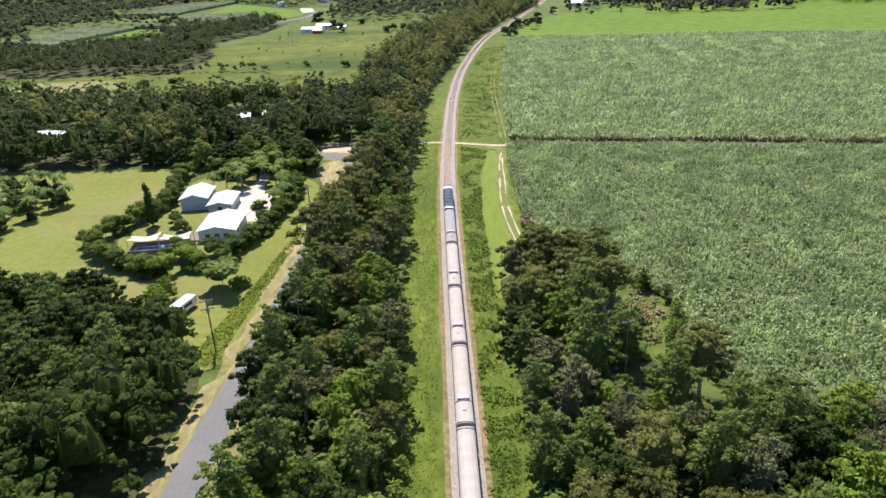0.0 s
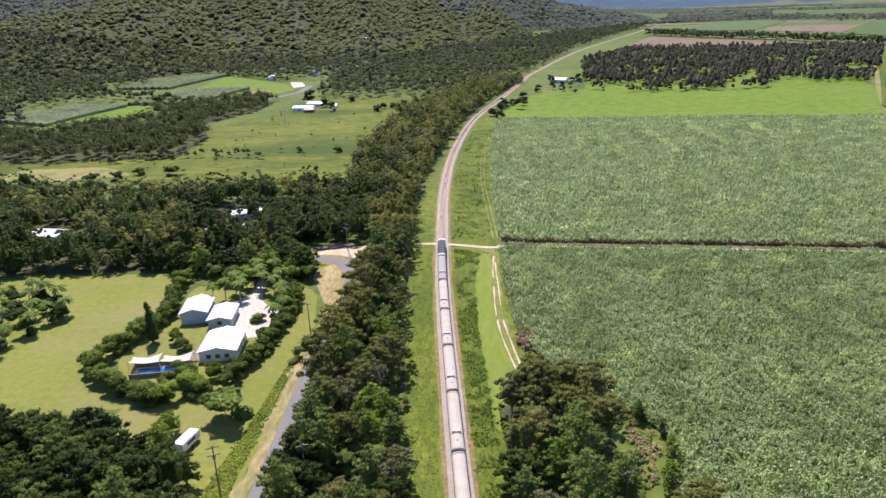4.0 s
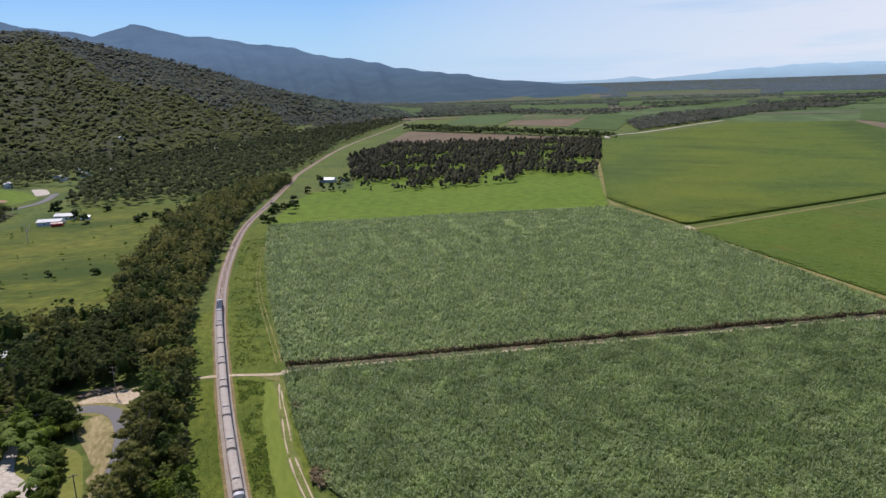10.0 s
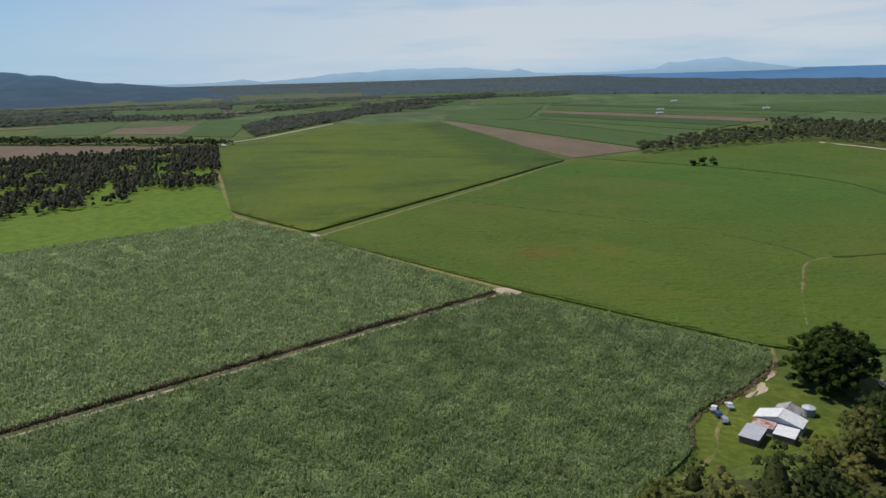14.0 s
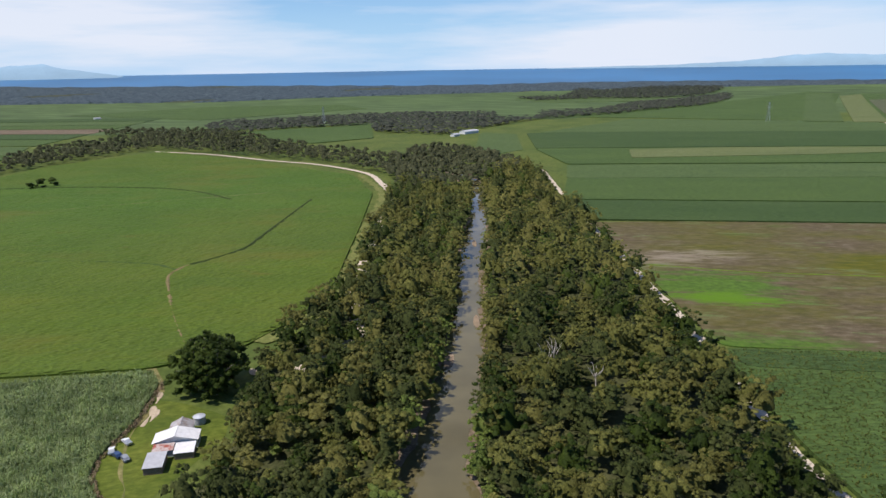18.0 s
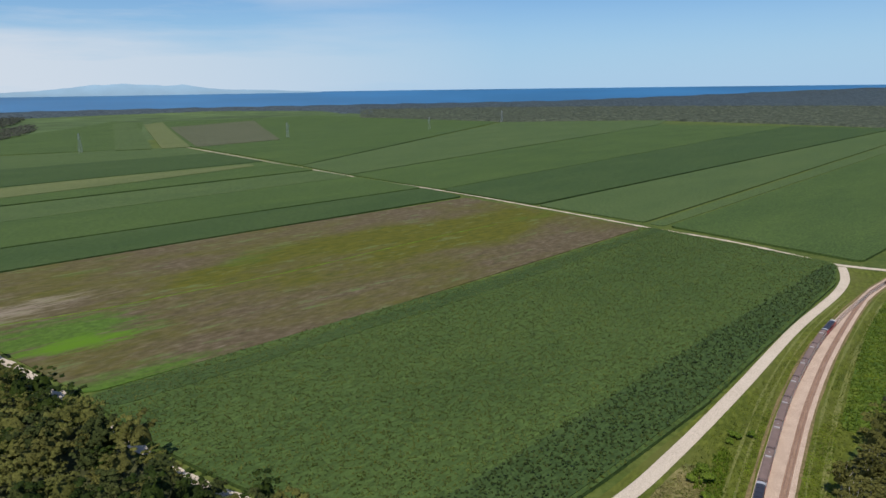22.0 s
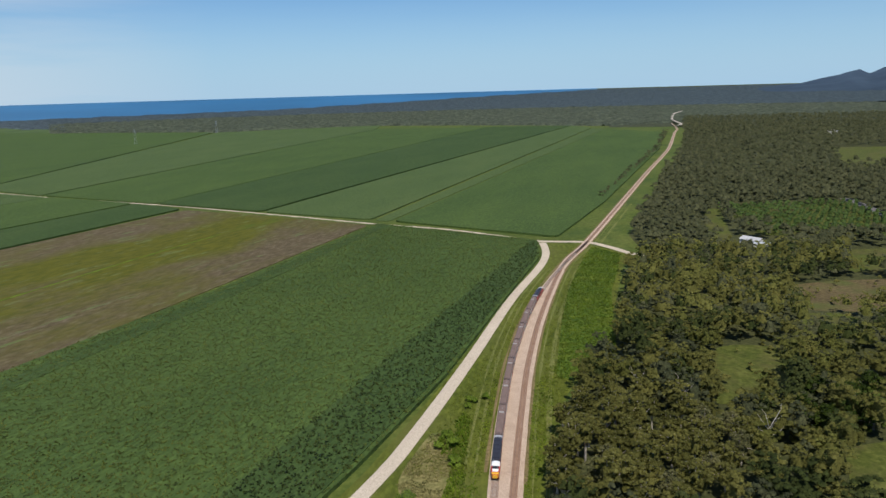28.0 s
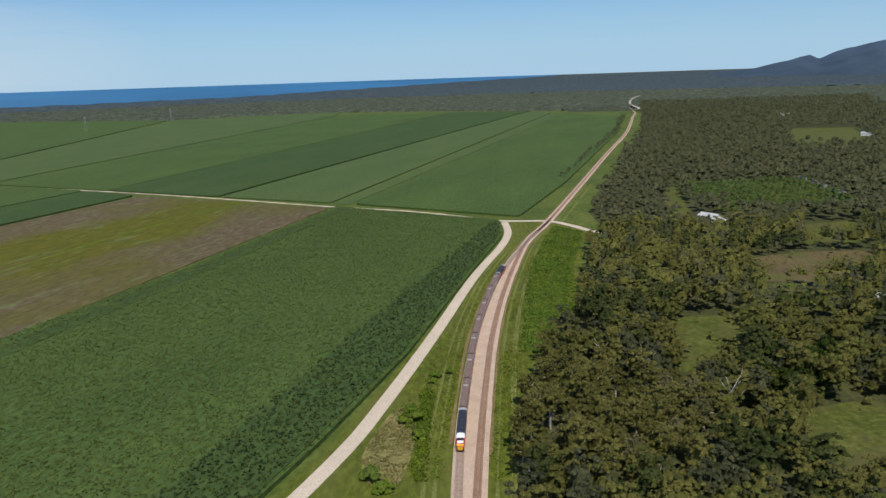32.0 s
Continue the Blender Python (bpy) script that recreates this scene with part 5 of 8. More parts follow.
# ---- roads and tracks ----
ROAD = [(-37, 20), (-37.5, 75), (-37, 91), (-36.2, 99), (-35.2, 108), (-33.7, 133), (-31.6, 166), (-28.6, 190), (-27, 208), (-27.4, 222), (-30.4, 235), (-36, 241), (-43, 243.5), (-56, 246), (-75, 250)]
strip("road_verge", ROAD, [(-5.4, 0.07), (0, 0.10), (8.4, 0.07)], M["drygrass"], "dry grass and pale dirt shoulder of the road", "verge", wobble=0.15)
strip("dry_shoulder", ROAD[1:9], [(-5.2, 0.10), (-4.0, 0.15), (-2.6, 0.13)], M["tanverge"], "pale dry mown grass shoulder of the road", "verge", 2.0, wobble=0.35)
strip("road", ROAD, [(-2.7, 0.10), (-2.5, 0.16), (0, 0.20), (2.5, 0.16), (2.7, 0.10)], M["asphalt"], "worn grey asphalt country road", "road")
patch("dry_mown_grass", [(-41, 224), (-39.5, 234), (-34, 236), (-30.5, 226), (-29.5, 214), (-31, 204), (-34, 200), (-37, 212)], 0.115, M["tanverge"], "dry mown grass inside the bend of the road", "grass")
patch("dirt_layby", [(-43, 249.5), (-39, 252), (-33, 253.5), (-23, 254.5), (-10, 254.5), (-10, 251), (-23, 248), (-27, 240), (-31, 243.5), (-36, 246), (-42, 247)], 0.15, M["dirt"], "pale dirt turn-off beside the road", "track")
for hx, hy, hr, hh in ((-41, 254.5, 2.2, 0.7), (-38, 255.2, 2.8, 1.0), (-34.5, 256, 2.4, 0.8), (-31, 256.6, 2.0, 0.6)):
    bm = bmesh.new()
    bmesh.ops.create_icosphere(bm, subdivisions=3, radius=1.0)
    for v in bm.verts:
        lump = 1 + 0.16 * math.sin(v.co.x * 5 + hx) * math.cos(v.co.y * 4 + hy) + 0.1 * math.sin(v.co.x * 11 + v.co.y * 9)
        v.co = Vector((v.co.x * hr * 1.3 * lump, v.co.y * hr * lump, max(v.co.z * hh * lump, -0.2)))
    heap = part("earth_mound", bm, M["mud"])
    heap.location = (hx, hy, 0.1)
    tagged(heap, "low heap of brown earth beside the turn-off", "earth heap")
strip("dirt_track", [(-9, 253.5), (-3, 253.3), (4, 252), (13, 248.6), (20, 245.6), (27, 244.4)], [(-1.1, 0.16), (0, 0.2), (1.1, 0.16)], M["dirt"], "pale dirt track over the level crossing", "track")
strip("rut_grass", [(22.2, 240), (20.4, 221), (18.6, 198), (17.8, 180), (18.6, 158), (20.6, 138)], [(-1.5, 0.07), (0, 0.1), (1.5, 0.07)], M["swath"], "worn yellow-green grass under the wheel ruts", "grass", wobble=0.4)
for ends in ([(21.6, 236), (20, 224), (19.2, 216)], [(18.6, 208), (18, 201), (17.4, 194), (17, 186)], [(16.9, 183), (17, 172), (17.9, 159), (20, 138)], [(21.4, 230), (20.6, 219), (19.9, 206), (19, 193)], [(18.5, 183), (18.9, 172), (19.6, 158), (21.6, 139)]):
    strip("wheel_rut", ends, [(-0.2, 0.11), (0, 0.125), (0.2, 0.11)], M["dirt"], "pale wheel rut beside the cane", "track", 2.0, wobble=0.6)
for off in (-0.9, 0.9):
    strip("wheel_rut", [(24.4 + off, 256), (26 + off, 300), (28 + off, 345), (33 + off, 400), (46 + off, 478)], [(-0.25, 0.10), (0.25, 0.10)], M["drygrass"], "faint wheel rut beside the cane", "track", wobble=0.5)
patch("dirt_corner", [(14, 247.6), (19, 241), (22, 238.5), (23, 243), (20, 246)], 0.13, M["drygrass"], "dry worn grass where the tracks meet", "track")
strip("cane_trash_strip", [(26, 249.5), (80, 238), (180, 217.3), (275, 197.5)], [(-0.9, 0.12), (0, 0.35), (0.8, 0.12)], M["mud"], "brown dry cane trash along the field edge", "trash", wobble=0.5)
strip("headland_track", [(24, 247), (80, 235.3), (180, 214.5), (275, 194.7), (284, 196)], [(-0.8, 0.10), (0, 0.14), (0.8, 0.10)], M["dirt"], "dirt headland between two cane fields", "track", wobble=0.3)
strip("headland_track", [(284, 192), (300, 300), (312, 374), (318, 384), (327, 480), (345, 520), (404, 620), (660, 1040)], [(-2.2, 0.12), (0, 0.16), (2.2, 0.12)], M["drygrass"], "grassy headland track between cane fields", "track", wobble=0.3)
strip("headland_track", [(312, 376), (430, 390), (600, 410), (780, 435), (845, 392)], [(-1.6, 0.12), (0, 0.16), (1.6, 0.12)], M["drygrass"], "grassy headland track between cane fields", "track", wobble=0.3)
strip("farm_track", [(240, 61), (222, 64), (200, 62), (186, 58), (160, 62)], [(-0.5, 0.11), (0, 0.14), (0.5, 0.11)], M["drygrass"], "faint worn track through the yard", "track", wobble=0.8)
for ends in ([(255, 60.8), (250, 60), (245, 60.2)], [(243, 60.6), (238, 60.2), (232, 61), (228, 61.6)], [(240, 58.8), (235, 58.9), (231, 59.6)]):
    strip("farm_track", ends, [(-0.7, 0.13), (0, 0.145), (0.7, 0.13)], M["dirt"], "worn pale dirt in the farm yard", "track", 1.5, wobble=0.9)
strip("farm_track", [(284, 72), (270, 64), (254, 60)], [(-1.2, 0.11), (0, 0.15), (1.2, 0.11)], M["drygrass"], "grassy farm track round the cane", "track", wobble=0.5)
patch("farm_track", [(268, 30), (261, 28), (260, 23), (266, 23)], 0.7, M["dirt"], "pale dirt clearing between the trees", "track")
patch("junction_dirt", [(278, 203), (287, 200), (285, 186), (277, 188)], 0.2, M["dirt"], "pale dirt at a field corner", "track")
patch("junction_dirt", [(311, 384), (320, 387), (318, 376), (309, 372)], 0.2, M["dirt"], "pale dirt at a field corner", "track")
strip("plain_road", [(694, 1046), (740, 1108), (840, 1138), (1039, 1240), (1180, 1310)], [(-4, 0.5), (0, 0.6), (4, 0.5)], M["gravel"], "pale gravel road between cane and the wood belt", "road", wobble=0.3)
strip("sandy_road", [(1110, 222), (1049, 139), (950, 52), (886, -12), (797, -62), (720, -72), (645, -74), (590, -70), (530, -52), (400, -26), (330, -17), (292, -15), (262, 10)], [(-3.0, 0.7), (0, 0.78), (3.0, 0.7)], M["sand"], "pale sandy road curving along the river trees", "road", wobble=0.15)
strip("headland_grass", [(296, 27), (338, -5), (382, -15), (520, -40), (655, -66), (790, -55)], [(-3.6, 0.55), (0, 0.62), (3.6, 0.55)], M["swath"], "yellow-green grass headland between cane and trees", "grass", wobble=0.5)
strip("sandy_track", [(760, -262), (560, -218), (429, -194), (334, -176), (289, -168), (254, -160), (216, -151), (185, -143), (165, -139), (134, -136), (100, -134)], [(-1.9, 0.6), (0, 0.66), (1.9, 0.6)], M["sand"], "pale sandy track along the edge of the wood", "track", wobble=0.35)
strip("gravel_road", [(62, -120), (38, -183), (28, -219), (14, -282), (-4, -370), (-22, -440), (-28, -473), (-29, -495), (-28, -516)], [(-2.6, 0.12), (0, 0.2), (2.6, 0.12)], M["sand"], "pale gravel farm road beside the railway", "road")
strip("gravel_road", [(-24, -521), (-40, -519), (-61, -516), (-75, -499), (-86, -480), (-96, -470)], [(-2.8, 0.15), (0, 0.26), (2.8, 0.15)], M["sand"], "pale gravel road over the level crossing", "road")
strip("farm_track", [(-28, -520), (44, -568), (113, -598), (213, -648), (358, -716), (534, -787), (690, -858), (1187, -1086)], [(-1.8, 0.14), (0, 0.2), (1.8, 0.14)], M["sand"], "long pale farm track between cane blocks", "track", wobble=0.3)
strip("highway", [(-440, -1900), (-469, -1977), (-502, -2229), (-577, -2540), (-640, -2700)], [(-3.5, 6), (0, 6.3), (3.5, 6)], M["gravel"], "far pale road through the woods", "road")
strip("village_road", [(-164, 730), (-134, 781), (-128, 850)], [(-4, 0.3), (0, 0.4), (4, 0.3)], M["asphalt"], "grey village road beyond the fields", "road")
strip("bush_road", [(-326, -705), (-324, -657), (-319, -617), (-321, -600)], [(-5, 0.3), (0, 0.4), (5, 0.3)], M["asphalt"], "short stretch of grey road in the woods", "road")

# ---- railway ----
MAIN = [(2, -60), (2, 0), (2, 90), (2, 142), (2.3, 198), (3.8, 250), (8.6, 340), (19, 432), (40, 546), (71, 650), (112, 790), (146, 900), (275, 1230), (460, 1610), (650, 2000), (760, 2200)]
SOUTH = [(2, 0), (2, -60), (1.4, -95), (-2.2, -150), (-4.0, -186), (-7, -233), (-11.5, -286), (-21, -356), (-39, -450), (-61, -517), (-112, -691), (-190, -960), (-286, -1285), (-390, -1700), (-440, -1900), (-510, -2355)]
LOOP = [(2, 0), (2, -90), (1.9, -150), (1.4, -192), (-0.6, -233), (-4.8, -286), (-14, -350), (-25, -400), (-37, -443), (-47, -473), (-62, -519)]


def railway(name, pts, lo, hi, label, sleepers=True, half=3.4, stone="ballast"):
    """Ballast, sleepers and two rails along a line, with sleepers between two heights on the plan."""
    bed = strip("ballast", pts, [(-half, 0.05), (-half * 0.56, 0.42), (0, 0.46), (half * 0.56, 0.42), (half, 0.05)], M[stone], "pale grey railway ballast", "railway", 4)
    strip("track_bed", pts, [(-1.15, 0.44), (-1.1, 0.5), (1.1, 0.5), (1.15, 0.44)], M["rustbed"], "rust-brown ballast between the rails", "railway", 4)
    for o in (-0.57, 0.57):
        strip("rail", pts, [(o - 0.06, 0.5), (o - 0.05, 0.72), (o + 0.05, 0.72), (o + 0.06, 0.5)], M["rail"], "worn steel rail", "rail", 3)
    if sleepers:
        line = spline(pts, 0.68)
        side = sideways(line)
        keep = (line[:, 1] > lo) & (line[:, 1] < hi)
        c, s = line[keep], side[keep]
        d = np.stack([-s[:, 1], s[:, 0]], 1)
        z = np.full((len(c), 1), 0.56)
        q = [np.hstack([c + a * s * 1.05 + b * d * 0.12, z + k]) for a, b, k in ((-1, -1, 0), (1, -1, 0), (1, 1, 0), (-1, 1, 0))]
        front = [np.hstack([c + a * s * 1.05 - d * 0.12, z + k]) for a, k in ((-1, -0.14), (1, -0.14), (1, 0), (-1, 0))]
        tagged(new("sleepers", quads_mesh("sleepers", np.concatenate([np.stack(q, 1), np.stack(front, 1)]), M["sleeper"])), "row of concrete sleepers under the rails", "railway", kind="stuff")


for pts in (MAIN, SOUTH[4:13], LOOP[3:10]):
    for sgn in (-1, 1):
        line = spline(pts, 12)
        edge = line + sideways(line) * sgn * (2.75 if pts is MAIN else 3.2)
        strip("trackside_weeds", edge, [(-0.5, 0.08), (0, 0.2), (0.5, 0.08)], M["weeds"], "dry brown weeds along the ballast", "weeds", 5, wobble=0.4)
railway("main_line", MAIN, 80, 700, "", half=2.55)
railway("south_line", SOUTH, -520, -150, "", sleepers=False, half=2.8, stone="pale_ballast")
patch("ballast", [tuple(p) for p in spline(SOUTH[3:9], 8)] + [tuple(p) for p in spline(LOOP[2:8], 8)[::-1]], 0.40, M["pale_ballast"], "pale ballast between the main line and the loop", "railway", round_off=False)
railway("loop_line", LOOP, -480, -150, "", half=2.1, stone="pale_ballast")
for pts, offs in ((SOUTH[3:11], (5.4, 9.4, 10.3)), (LOOP[2:9], (-6.5, -9.5))):
    for o in offs:
        line = spline(pts, 12)
        strip("mown_swath", line + sideways(line) * o, [(-0.4, 0.07), (0, 0.13), (0.4, 0.07)], M["swath"], "dry cut grass left in a long swath", "grass", 6, wobble=0.8)

# ---- trains ----
CAR, LONG = 22.3, 21.5


def loft(rings, cap=True):
    """A skin over rings of equal count."""
    bm = bmesh.new()
    vs = [[bm.verts.new(p) for p in ring] for ring in rings]
    n = len(rings[0])
    for a, b in zip(vs, vs[1:]):
        for k in range(n):
            bm.faces.new((a[k], a[(k + 1) % n], b[(k + 1) % n], b[k]))
    if cap:
        bm.faces.new(vs[0][::-1])
        bm.faces.new(vs[-1])
    return bm


def body_ring(y, w, z0, z1, lift=0.0):
    return [(-w * 0.96, y, z0), (w * 0.96, y, z0), (w, y, z0 + (z1 - z0) * 0.4), (w * 0.97, y, z1), (-w * 0.97, y, z1), (-w, y, z0 + (z1 - z0) * 0.4)]


def roof_ring(y, w, z1, rise):
    pts = [(-w, y, z1)]
    pts += [(-w * math.cos(radians(a)), y, z1 + rise * math.sin(radians(a)) ** 0.8) for a in (18, 40, 65, 90, 115, 140, 162)]
    return pts + [(w, y, z1), (0, y, z1 - 0.02)]


def bogie(root, y):
    b = part("bogie", boxed(-1.0, 1.0, y - 1.5, y + 1.5, 0.25, 0.75, 0.05), M["black"], root)
    for wy in (y - 1.05, y + 1.05):
        for sx in (-0.58, 0.58):
            bm = bmesh.new()
            bmesh.ops.create_cone(bm, cap_ends=True, segments=14, radius1=0.42, radius2=0.42, depth=0.13)
            bmesh.ops.transform(bm, matrix=Matrix.Translation((sx, wy, 0.42)) @ Matrix.Rotation(radians(90), 4, "Y"), verts=bm.verts)
            part("wheel", bm, M["steel"], b)


def coach(roof, label):
    root = new("railway_coach")
    h = LONG / 2
    part("body", loft([body_ring(-h, 1.36, 0.75, 3.05), body_ring(h, 1.36, 0.75, 3.05)]), M["silver"], root)
    rings = [roof_ring(-h, 1.32, 3.05, 0.62), roof_ring(h, 1.32, 3.05, 0.62)]
    rf = part("roof", loft(rings), roof, root, "satin curved coach roof")
    for y in (-h + 0.1, h - 0.55, -h + 5.2):
        part("roof_band", loft([[(x * 1.02, yy, z + 0.025) for x, _, z in roof_ring(0, 1.32, 3.05, 0.62)] for yy in (y, y + 0.22)]), M["droof"], rf)
    part("air_conditioner", boxed(-0.9, 0.9, -h + 5.6, -h + 6.7, 3.5, 3.88, 0.08), M["acbox"], rf, "pale roof unit")
    part("rear_roof_panel", loft([[(x * 1.012, yy, z + 0.012) for x, _, z in roof_ring(0, 1.32, 3.05, 0.62)] for yy in (-h + 0.4, -h + 5.1)]), roof, rf)
    bm = bmesh.new()
    bmesh.ops.create_uvsphere(bm, u_segments=10, v_segments=6, radius=0.3)
    bmesh.ops.transform(bm, matrix=Matrix.Translation((0, -h + 3.0, 3.66)) @ Matrix.Diagonal((1, 1, 0.6, 1)), verts=bm.verts)
    part("dome", bm, M["acbox"], rf)
    for sx in (-1, 1):
        a, b = sorted((sx * 1.355, sx * 1.385))
        for k in range(9):
            y = -h + 2.6 + k * 1.95
            part("window", boxed(a, b, y - 0.72, y + 0.72, 1.75, 2.5), M["glass"], root)
        part("side_stripe", boxed(a, b, -h + 0.2, h - 0.2, 1.1, 1.35), M["red"], root, "red painted stripe")
        for y in (-h + 1.2, h - 1.2):
            part("door", boxed(a, b, y - 0.42, y + 0.42, 0.9, 2.75), M["greywall"], root)
    part("gangway", boxed(-0.75, 0.75, h - 0.05, h + 0.42, 0.95, 3.2, 0.06), M["black"], root, "black concertina gangway")
    for y in (-h + 3.6, h - 3.6):
        bogie(root, y)
    return tagged(root, label, "train car", "cars of the passenger trains")


def power_car(label):
    """A streamlined end car; its nose points along +y."""
    root = new("power_car")
    h = LONG / 2
    part("body", loft([body_ring(-h, 1.36, 0.75, 3.05), body_ring(h - 5.2, 1.36, 0.75, 3.05)]), M["red"], root, "red painted engine body")
    rf = part("roof", loft([roof_ring(-h, 1.32, 3.05, 0.6), roof_ring(h - 5.2, 1.32, 3.05, 0.6)]), M["droof"], root, "black grilled engine roof")
    for k in range(5):
        y = -h + 2.2 + k * 2.6
        part("roof_grille", boxed(-0.85, 0.85, y, y + 1.9, 3.6, 3.72, 0.03), M["droof"], rf)
    part("rear_roof_panel", loft([[(x * 1.012, yy, z + 0.012) for x, _, z in roof_ring(0, 1.32, 3.05, 0.6)] for yy in (-h + 0.1, -h + 1.5)]), M["silver"], rf)
    cab = [[(x * s, h - 5.2 + dy, 0.75 + (z - 0.75) * t) for x, _, z in body_ring(0, 1.36, 0.75, 3.05)] for dy, s, t in ((0, 1, 1), (1.8, 0.98, 0.98), (3.0, 0.95, 0.82), (4.2, 0.86, 0.62), (5.0, 0.66, 0.5))]
    part("nose", loft(cab), M["red"], root, "red sloped driving cab")
    part("front_panel", loft([[(x * 0.76 * s, h - 5.2 + dy, 0.79 + (z - 0.75) * t) for x, _, z in body_ring(0, 1.36, 0.75, 3.05)] for dy, s, t in ((1.6, 0.98, 0.985), (3.0, 0.95, 0.825), (3.9, 0.88, 0.68))]), M["trainwhite"], root, "white panel round the windscreen")
    part("cab_roof", loft([[(x * s, h - 5.2 + dy, 3.05 + (z - 3.05) * t - dz) for x, _, z in roof_ring(0, 1.32, 3.05, 0.6)] for dy, s, t, dz in ((0, 1, 1, 0), (1.2, 0.98, 0.9, 0.02), (2.0, 0.95, 0.3, 0.06))]), M["trainwhite"], root, "white cab roof")
    bm = bmesh.new()
    w = [(-1.0, h - 3.1, 3.02), (1.0, h - 3.1, 3.02), (0.95, h - 2.2, 2.72), (-0.95, h - 2.2, 2.72)]
    vs = [bm.verts.new(p) for p in w] + [bm.verts.new((x, y + 0.05, z + 0.1)) for x, y, z in w]
    for q in ((0, 1, 2, 3), (7, 6, 5, 4), (0, 4, 5, 1), (1, 5, 6, 2), (2, 6, 7, 3), (3, 7, 4, 0)):
        bm.faces.new([vs[k] for k in q])
    part("windscreen", bm, M["glass"], root)
    part("nose_panel", loft([[(x * s, h - 1.45 + dy, 0.72 + (z - 0.75) * t + 0.05) for x, _, z in body_ring(0, 1.38, 0.75, 3.05)] for dy, s, t in ((0.45, 0.85, 0.64), (0.9, 0.76, 0.56), (1.35, 0.5, 0.44))]), M["yellow"], root, "yellow nose panel")
    part("pilot", boxed(-1.15, 1.15, h - 1.6, h - 0.35, 0.3, 0.95, 0.1), M["black"], root)
    for sx in (-1, 1):
        part("headlight", boxed(sx * 0.62 - 0.16, sx * 0.62 + 0.16, h - 0.42, h - 0.28, 1.15, 1.35, 0.03), M["glass"], root)
        a, b = sorted((sx * 1.355, sx * 1.385))
        part("side_vent", boxed(a, b, -h + 4, h - 9, 1.9, 2.7), M["black"], root)
        part("cab_window", boxed(a, b, h - 7.2, h - 6.2, 2.0, 2.6), M["glass"], root)
    for y in (-h + 3.6, h - 4.6):
        bogie(root, y)
    return tagged(root, label, "train engine", "cars of the passenger trains")


TRACK = spline(MAIN, 1.0)
RUN = np.concatenate([[0], np.cumsum(np.linalg.norm(np.diff(TRACK, axis=0), axis=1))]) - 60.0
SIDING = spline(LOOP, 1.0)
SRUN = np.concatenate([[0], np.cumsum(np.linalg.norm(np.diff(SIDING, axis=0), axis=1))])


def on_track(line, run, s, turned=False):
    """The pose of a car whose middle is s metres along a line."""
    a, b = (np.array([np.interp(s + d, run, line[:, k]) for k in (0, 1)]) for d in (-7.2, 7.2))
    m, d = (a + b) / 2, b - a
    return pose(m[0], m[1], 0.72, 0, 0, math.degrees(math.atan2(-d[0], d[1])) + (180 if turned else 0))


engine = power_car("streamlined passenger train engine with a red and yellow nose")
coach_grey = coach(M["groof"], "passenger train coach with a grey roof")
coach_brown = coach(M["croof"], "passenger train coach with a brown-beige roof")
coach_dark = coach(M["broof"], "stationary passenger coach waiting on the loop track")
moving = [engine, coach_grey] + [coach_brown if k == 0 else copy_thing(coach_brown, pose(0, 0, 0)) for k in range(6)] + [copy_thing(engine, pose(0, 0, 0))]
standing = [copy_thing(engine, pose(0, 0, 0)), coach_dark, *[copy_thing(coach_dark, pose(0, 0, 0)) for _ in range(6)], copy_thing(engine, pose(0, 0, 0))]
for k, o in enumerate(standing):
    o["label"] = "stationary passenger train engine with red, white and yellow nose" if k in (0, 8) else "stationary passenger coach waiting on the loop track"
    o.matrix_basis = on_track(SIDING, SRUN, 188.0 + CAR * k, k > 0 and k != 8 and False or k == 0)
standing[0].matrix_basis = on_track(SIDING, SRUN, 186.3 + LONG / 2, True)
for k in range(1, 9):
    standing[k].matrix_basis = on_track(SIDING, SRUN, 186.3 + LONG / 2 + CAR * k, k < 8)


def nose_at(t):
    return 193.5 + 13.6 * t + 0.135 * t * t


# ---- trees ----
PROTO = [
    tree_proto("gum_tree", "olive-green gum tree with a ragged open crown", 15, 11, 13, 1550, 0.34, M["olive"], M["palebark"], 1, 0.35, 0.7),
    tree_proto("gum_tree", "tall olive gum tree with pale limbs", 17, 10, 12, 1500, 0.34, M["olive"], M["palebark"], 2, 0.4, 0.7),
    tree_proto("riverside_tree", "dense bright green bushy tree", 13, 10, 17, 1600, 0.36, M["bush"], M["bark"], 3, 0.12, 0.65),
    tree_proto("riverside_tree", "vine-hung green rounded tree", 15, 9, 17, 1600, 0.36, M["vine"], M["bark"], 4, 0.08, 0.65),
    tree_proto("mango_tree", "dark green dense rounded tree", 11, 12, 19, 1650, 0.36, M["darkleaf"], M["bark"], 5, 0.16, 0.65),
    tree_proto("paperbark_tree", "grey-green thin-leaved paperbark tree", 14, 8, 12, 1500, 0.3, M["greyleaf"], M["palebark"], 6, 0.2, 0.9),
    tree_proto("gum_tree", "brown-olive gum tree with a broad crown", 15, 11, 12, 1550, 0.34, M["gum"], M["palebark"], 7, 0.42, 0.7),
    tree_proto("gum_tree", "tall brown-olive gum tree with pale forked limbs", 17, 10, 11, 1500, 0.34, M["gum"], M["palebark"], 8, 0.48, 0.7),
]
for o in PROTO:
    o.location = (0, 0, 0)
used = set()


